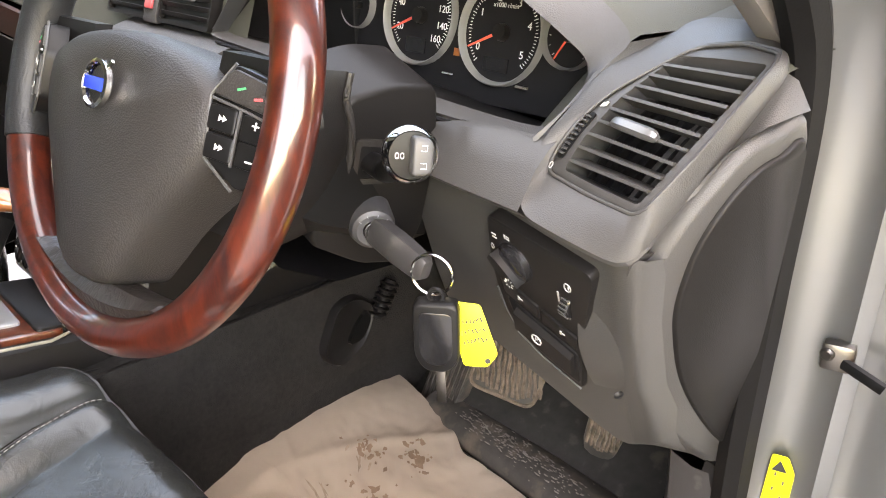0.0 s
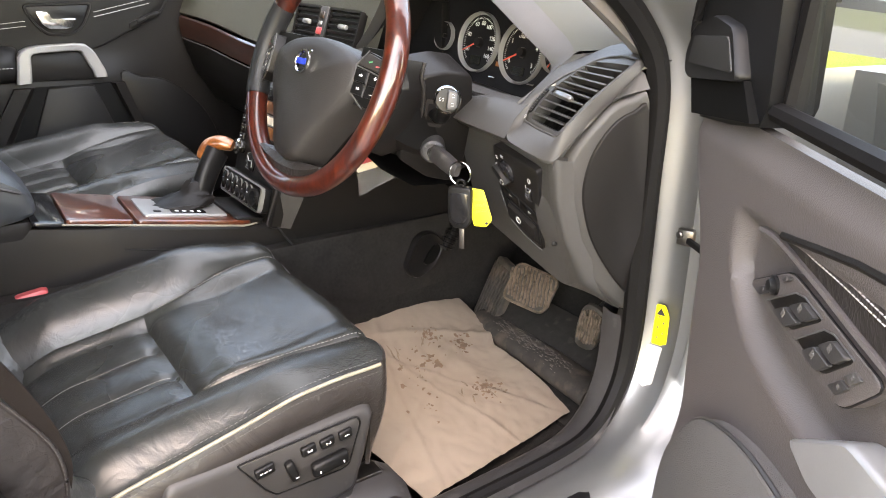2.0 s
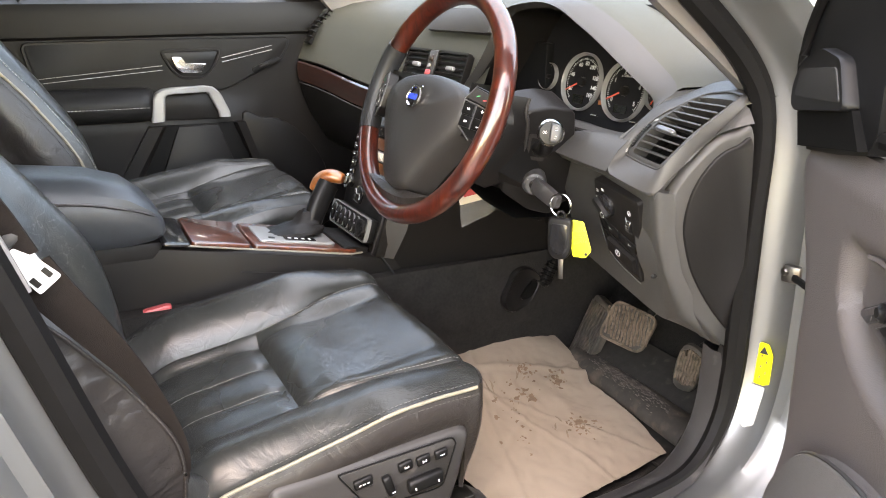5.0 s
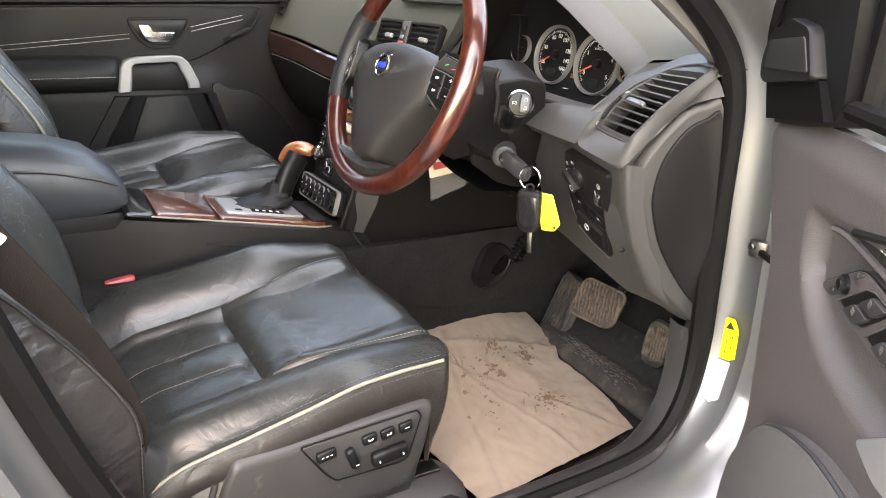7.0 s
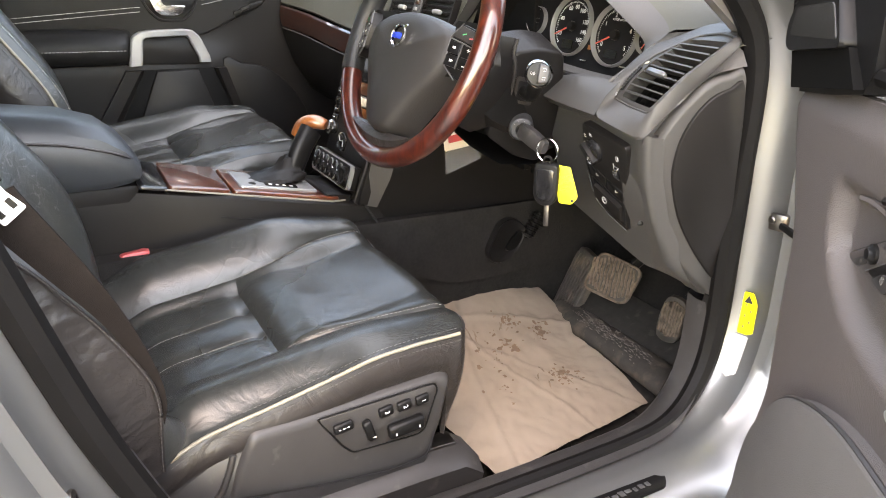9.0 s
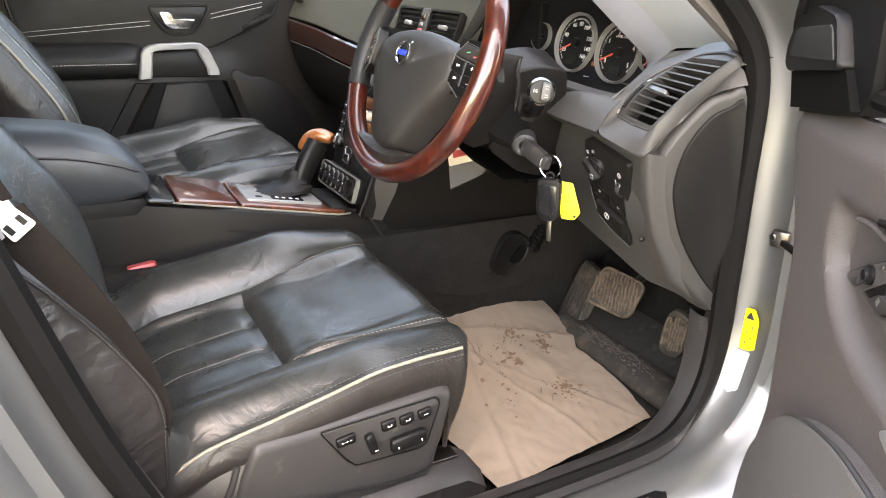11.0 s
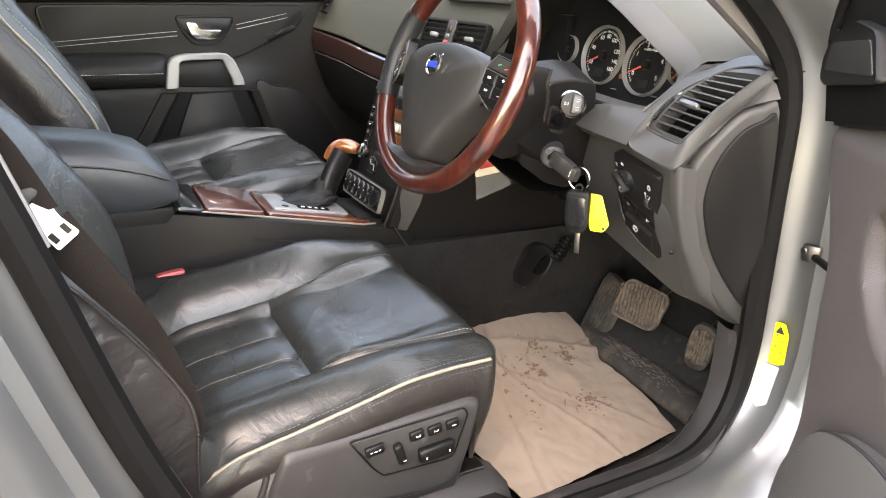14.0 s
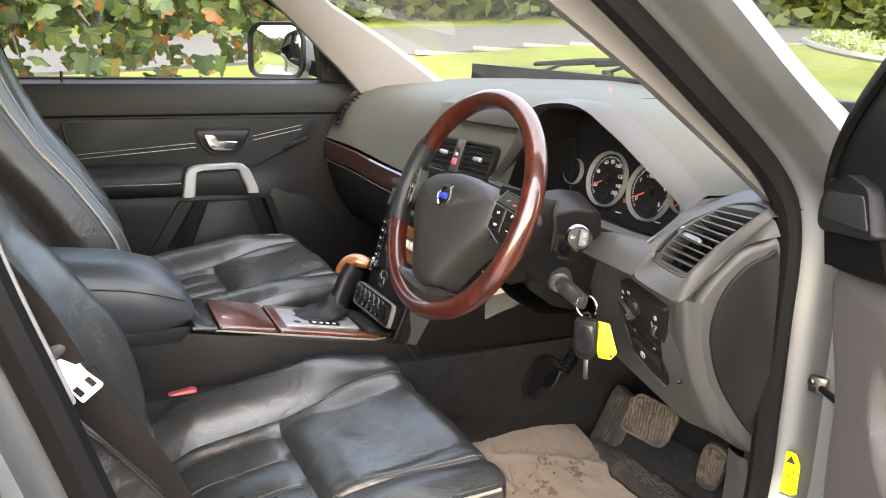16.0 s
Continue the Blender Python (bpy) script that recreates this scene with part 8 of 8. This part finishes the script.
part("pad_edge", tube([BM_ @ Vector((a, b, -0.001)) for a, b in rounded([(-0.052, -0.036), (0.044, -0.042), (0.054, 0.030), (-0.042, 0.040)], 0.016)], 0.003, n=6, closed=True, up=BM_.to_3x3() @ Vector((0, 0, 1))), PEDAL, pad)
part("arm", tube([BM_ @ Vector((0.02, 0.02, -0.012)), (0.45, 0.80, 0.66), (0.45, 0.83, 0.78)], 0.007, 0.012, n=8), BLACK, brake)
acc = thing("accelerator_pedal", "long accelerator pedal with muddy ribbed rubber", "pedal")
AM = axes((0.551, 0.733, 0.528), (0.95, 0.25, 0.15), (0.20, 0.05, 0.95)) @ pose(0, 0, 0, 0, 0, -16) @ Matrix.Diagonal((0.92, 0.78, 1, 1))
pad = part("pad", prism([(p.x, p.y) for p in curve_points([(x, y, 0) for x, y in ((-0.024, -0.058), (0.016, -0.060), (0.027, -0.02), (0.030, 0.040), (0.014, 0.062), (-0.016, 0.060), (-0.028, 0.02))], 3, True)], AM @ pose(0, 0, -0.012), 0.012, 0.004), MAT_RUBBER, acc)
for k in range(8):
    part("rib", tube([AM @ Vector((-0.022 + k * 0.0064 + 0.0009 * math.sin(2.5 * j + k), 0.001 * k + (0.104 - 0.007 * abs(k - 3.5)) * (j / 6 - 0.5), 0.001 * rng.random())) for j in range(7)], 0.0023, 0.0028, n=6), PEDAL, pad)
part("arm", tube([AM @ Vector((0, 0.03, -0.012)), (0.58, 0.80, 0.62), (0.58, 0.84, 0.72)], 0.007, 0.01, n=8), BLACK, acc)
rest = thing("foot_rest", "ribbed footrest worn brown with dust", "footrest")
FM = axes((0.262, 0.722, 0.487), (0.9, -0.05, 0.15), (0.38, 0.18, 0.62)) @ pose(0, 0, 0, 0, 0, -16)
pad = part("pad", prism(rounded([(-0.040, -0.080), (0.040, -0.085), (0.045, 0.085), (-0.035, 0.09)], 0.01), FM @ pose(0, 0, -0.02), 0.02, 0.004), MAT_RUBBER, rest)
for k in range(9):
    part("rib", box(FM @ pose(-0.034 + k * 0.009, 0, 0.001), 0.004, 0.15, 0.003, 0.001), MAT_RUBBER, pad)
heel = thing("floor_mat", "black rubber floor mat with a raised ridge, smeared with dried mud", "floor mat")
part("mat", sheet(lambda u, v: (lerp(0.25, 0.72, u), lerp(0.60, 0.80, v), 0.400 + 0.05 * smoothstep(0.25, 0.55, v) + 0.10 * max(0, v - 0.55)), 24, 16, 0.006), MAT_FLAT, heel)
RIDGE = curve_points([(0.250, 0.712, 0.428), (0.36, 0.700, 0.432), (0.50, 0.688, 0.436), (0.645, 0.672, 0.440)], 6)
ridge = part("ridge", tube(RIDGE, 0.042, 0.025, n=16), MAT_RUBBER, heel, "worn rounded rubber ridge")
rng = random.Random(5)
smear = bmesh.new()
for _ in range(300):
    q = RIDGE[rng.randrange(4, 17)].lerp(RIDGE[rng.randrange(6, 14)], 0.4)
    a = rng.gauss(1.75, 0.28)
    c = q + Vector((rng.gauss(0, 0.02), 0.0425 * math.cos(a), 0.0255 * math.sin(a)))
    w = rng.uniform(0.0003, 0.0009)
    long_ = rng.uniform(1.0, 6.0)
    top = [c + Vector((w * long_ * rng.uniform(0.6, 1.2) * math.cos(k * 1.047), w * 0.7 * math.sin(k * 1.047) * math.sin(a), -w * 0.5 * math.sin(k * 1.047) * math.cos(a) + 0.0006)) for k in range(6)]
    vs = [smear.verts.new(p) for p in top]
    lo = [smear.verts.new(p - Vector((0, 0, 0.0014))) for p in top]
    smear.faces.new(vs)
    for k in range(6):
        smear.faces.new((vs[k], lo[k], lo[(k + 1) % 6], vs[(k + 1) % 6]))
tagged(part("dried_mud", smear, DRY_MUD, ridge), "flaking pale dried mud", kind="stuff")
def tunnel_x(z, lift):
    """Side of the tunnel at a height."""
    t = min(0.97, max(0.03, (z - 0.362) / 0.303))
    return 0.004 + lerp(0.178, 0.152, 0.5 - math.sin(math.asin(1 - 2 * t) / 3)) + lift


def flap(u, v):
    """Upper carpet layer on the tunnel: a straight top, a foot that waves."""
    y = lerp(0.10, 0.84, u)
    low = 0.555 - 0.045 * smoothstep(0.28, 0.50, y) + 0.012 * smoothstep(0.55, 0.75, y)
    z = lerp(0.672, low, v)
    return (tunnel_x(z, 0.009) + 0.004 * math.sin(math.pi * v), y, z)


tagged(part("tunnel_carpet", sheet(flap, 60, 14, 0.004), CARPET), "dark grey tunnel carpet with a wavy lower edge", "carpet")
hook = thing("carpet_fixing", "black rubber surround and ribbed hose at the tunnel carpet", "grommet", at=(0.186, 0.585, 0.60))
FIX_OUT = [(0.534, 0.575), (0.550, 0.612), (0.570, 0.638), (0.604, 0.642), (0.632, 0.618), (0.622, 0.586), (0.600, 0.562), (0.556, 0.548)]
FIX_IN = [(0.580, 0.578), (0.588, 0.592), (0.602, 0.606), (0.613, 0.613), (0.621, 0.606), (0.618, 0.594), (0.606, 0.580), (0.592, 0.575)]


def fix_ring(pts, h, k=1.0):
    c = (0.585, 0.597)
    return [Vector((h - 0.12 * (b - 0.597), c[0] + k * (a - c[0]) - 0.585, c[1] + k * (b - c[1]) - 0.60)) for a, b in [(p.x, p.y) for p in curve_points([(a, b, 0) for a, b in pts], 4, True)]]


fx = part("surround", loft([fix_ring(FIX_OUT, -0.004, 1.03), fix_ring(FIX_OUT, 0.006), fix_ring(FIX_OUT, 0.010, 0.95), fix_ring(FIX_OUT, 0.008, 0.88), fix_ring(FIX_IN, 0.004, 1.15), fix_ring(FIX_IN, 0.010, 1.05)], caps=False), TRIM, hook, "dusty black rubber surround with a slanting opening")
part("opening", loft([fix_ring(FIX_IN, 0.010, 1.05), fix_ring(FIX_IN, 0.004, 0.98), fix_ring(FIX_IN, -0.014, 0.9)]), BLACK_MATTE, fx)
for k in range(6):
    c = Vector((0.004, 0.055 + 0.0055 * k, 0.002 + 0.008 * k))
    part("hose_rib", tube([c + Vector((0.011 * math.sin(a), 0.013 * math.cos(a), -0.007 * math.cos(a))) for a in [i * 0.524 for i in range(12)]], 0.0026, n=6, closed=True, up=(0, 0.5, 0.8)), RUBBER, hook)
part("hose", tube([(0.004, 0.052, -0.004), (0.004, 0.068, 0.020), (0.004, 0.086, 0.048)], 0.010, n=10), RUBBER, hook)

# paper mat
def paper(u, v):
    a, b = Vector((0.664, 0.270, 0.396)), Vector((0.624, 0.624, 0.410))
    d, f, e, c = Vector((0.20, 0.25, 0.40)), Vector((0.150, 0.41, 0.462)), Vector((0.128, 0.575, 0.470)), Vector((0.166, 0.692, 0.452))
    far = d.lerp(f, v / 0.36) if v < 0.36 else f.lerp(e, (v - 0.36) / 0.38) if v < 0.74 else e.lerp(c, (v - 0.74) / 0.26)
    p = a.lerp(b, v).lerp(far, u)
    p.z -= 0.012 * smoothstep(0.0, 0.45, 1 - u) * smoothstep(1.0, 0.55, 1 - u) * smoothstep(0.1, 0.4, v) * smoothstep(1.05, 0.8, v)
    p.y += 0.006 * math.sin(u * 9) * v - 0.010 * math.exp(-((u - 0.55) / 0.05) ** 2) * smoothstep(0.7, 1, v)
    fold = sum(h * max(0, 1 - abs((u * cu + v * cv - o)) / w) for cu, cv, o, w, h in ((1, 0.35, 0.98, 0.03, 0.007), (1, -0.5, 0.22, 0.025, 0.005), (0.3, 1, 0.62, 0.02, 0.005), (-0.4, 1, 0.10, 0.03, 0.005), (0.8, 1, 0.95, 0.02, 0.004)))
    p.z += 0.55 * fold + 0.004 * abs(noise.noise((u * 9 + 3 * v, v * 8, 9))) + 0.006 * abs(noise.noise((u * 3.1 + 0.7, v * 2.7, 5))) + 0.003 * noise.noise((u * 7, v * 6, 1)) + 0.0018 * abs(noise.noise((u * 24, v * 20, 3)))
    return p


mat_ = tagged(part("paper_mat", sheet(paper, 90, 90, 0.0006), PAPER), "creased brown paper floor mat with muddy spots", "paper mat")
rng = random.Random(11)
for cu, cv, ang, n in ((0.30, 0.70, 0.5, 9), (0.36, 0.62, 0.2, 5), (0.72, 0.66, 0.9, 5), (0.70, 0.45, 0.3, 7), (0.56, 0.50, 1.1, 4)):
    for _ in range(n):
        u, v, ln, wd, a = cu + rng.gauss(0, 0.03), cv + rng.gauss(0, 0.02), rng.uniform(0.01, 0.035), rng.uniform(0.0015, 0.005), ang + rng.gauss(0, 0.35)
        st = bmesh.new()
        st.faces.new([st.verts.new(paper(u + ln * math.cos(k * 0.449) * math.cos(a) * w_ - wd * math.sin(k * 0.449) * math.sin(a), v + ln * math.cos(k * 0.449) * math.sin(a) * w_ + wd * math.sin(k * 0.449) * math.cos(a)) + Vector((0, 0, 0.0012))) for k, w_ in [(k, rng.uniform(0.7, 1.2)) for k in range(14)]])
        part("smear", st, SMEAR, mat_)
for cu, cv, n, spread in ((0.62, 0.83, 26, 0.032), (0.72, 0.68, 24, 0.03), (0.55, 0.60, 16, 0.04), (0.30, 0.72, 36, 0.04), (0.62, 0.48, 18, 0.06), (0.40, 0.40, 12, 0.05)):
    for _ in range(n):
        u, v = cu + rng.gauss(0, spread), cv + rng.gauss(0, spread)
        r = abs(rng.gauss(0.0, 0.0028)) + 0.0009
        st = bmesh.new()
        p0 = paper(u, v)
        ring = []
        for k in range(9):
            q = r * rng.uniform(0.35, 1.4)
            t = k * 0.698
            z = paper(u - q * math.cos(t) / 0.46, v + q * math.sin(t) / 0.38)
            ring.append(st.verts.new(z + Vector((0, 0, 0.0015))))
        st.faces.new(ring)
        o = part("stain", st, STAIN, mat_)

# ---- keys ----
key = thing("ignition_key", "black key in the ignition with a steel ring", "key", at=(0.501, 0.379, 0.925))
KZ = Vector((1.0, -0.04, -0.24)).normalized()
k0 = Vector((0.501, 0.379, 0.925))
kx = axes((0, 0, 0), KZ, (0, 0.15, 1))
part("bow", loft([[kx @ Vector((s, a * w, b * h)) for a, b in ((-1, -0.7), (-0.7, -1), (0.7, -1), (1, -0.7), (1, 0.7), (0.7, 1), (-0.7, 1), (-1, 0.7))] for s, w, h in ((0.010, 0.008, 0.006), (0.014, 0.012, 0.009), (0.045, 0.0125, 0.009), (0.062, 0.012, 0.008), (0.076, 0.011, 0.007), (0.080, 0.008, 0.005))]), TRIM_SCUFFED, key)
part("shank", tube([kx @ Vector((0, 0, 0)), kx @ Vector((0.014, 0, 0))], 0.004, n=8), CHROME, key)
RC = Vector((0.585, 0.376, 0.905))
ringp = [RC - k0 + Vector((0.0155 * math.cos(t), 0.008 * math.cos(t), 0.018 * math.sin(t))) for t in [i * 0.2618 for i in range(24)]]
part("ring", tube(ringp, 0.0013, n=6, closed=True), CHROME, key)
fob = thing("key_fob", "black remote key fob hanging with its blade down", "key fob", at=tuple(RC))
FBM = axes((0.012, -0.006, -0.046), (0.80, 0.55, 0.02), (0.03, 0, 1))
part("case", prism(rounded([(-0.019, 0.030), (0.019, 0.030), (0.019, -0.022), (0.010, -0.036), (-0.010, -0.036), (-0.019, -0.022)], 0.008), FBM @ pose(0, 0, -0.006), 0.013, 0.004, 3), BLACK, fob)
part("cover", prism(rounded([(-0.014, 0.022), (0.014, 0.022), (0.014, -0.018), (0.007, -0.028), (-0.007, -0.028), (-0.014, -0.018)], 0.006), FBM @ pose(0, 0, 0.0065), 0.0015, 0.001), BLACK_GLOSS, fob)
part("blade", box(FBM @ pose(0.002, -0.052, 0), 0.008, 0.036, 0.0022, 0.0005), STEEL, fob, "steel key blade")
part("loop", tube([FBM @ Vector((0.006 * math.cos(t), 0.034 + 0.006 * math.sin(t), 0)) for t in [i * 0.5236 for i in range(12)]], 0.002, n=6, closed=True, up=(0.5, -0.8, 0)), BLACK, fob)
tag = thing("key_tag", "bright yellow plastic key tag with handwriting", "tag", at=tuple(RC))
TG = axes((0.036, 0.012, -0.048), (0.80, 0.55, -0.25), (-0.28, -0.1, 1)) @ pose(0, 0, 0, 0, 0, 30) @ Matrix.Scale(0.80, 4)
part("tag_body", prism(rounded([(-0.017, 0.036), (-0.010, 0.042), (0.015, 0.034), (0.020, -0.024), (0.006, -0.036), (-0.018, -0.030)], 0.004), TG, 0.0015, 0.0005), YELLOW_TAG, tag)
for r in range(3):
    for c in range(7):
        part("handwriting_bar", box(TG @ pose(-0.0105 + c * 0.0038, 0.018 - r * 0.011 + rng.uniform(-0.0008, 0.0008), 0.0018, 0, 0, rng.choice((70, 88, 105, 30)) + rng.uniform(-12, 12)), rng.uniform(0.0038, 0.0058), 0.0013, 0.0006, 0), INK, tag)
part("hole", lathe([(0, 0.0017), (0.003, 0.0017), (0.003, 0.0019), (0, 0.0019)], TG @ pose(0.008, -0.029, 0), 12), INK, tag)

# sales label hanging below the column
lab = thing("hanging_label", "red and cream card label in a clear sleeve below the column", "label", at=(0.325, 0.376, 0.894))
LM = axes((0, 0, 0), (0.08, 0.72, 0.12), (0, -0.15, 1))
part("card", prism(rounded([(-0.037, -0.042), (0.037, -0.042), (0.037, 0.012), (-0.037, 0.012)], 0.003), LM, 0.001), CREAM_CARD, lab)
part("red_field", prism(rounded([(-0.028, -0.028), (0.028, -0.028), (0.028, 0.008), (-0.028, 0.008)], 0.002), LM @ pose(0, 0, 0.0015), 0.0008), RED, lab)
part("print_bar", box(LM @ pose(0.0, -0.008, 0.0028), 0.044, 0.013, 0.0006, 0), WHITE, lab)
part("sleeve", sheet(lambda u, v: LM @ Vector((lerp(-0.037, 0.036, u) - 0.004 * v, lerp(-0.042, -0.086 + 0.014 * u, v), 0.004 * noise.noise((u * 6, v * 5, 2)) + 0.003 * noise.noise((u * 17, v * 13, 4)))), 24, 18), FILM, lab, "crinkled clear plastic sleeve")
part("cord", tube([LM @ Vector((0, 0.012, 0)), LM @ Vector((0.005, 0.03, 0.002)), LM @ Vector((0.0, 0.05, 0))], 0.0008, n=6), CREAM_CARD, lab)
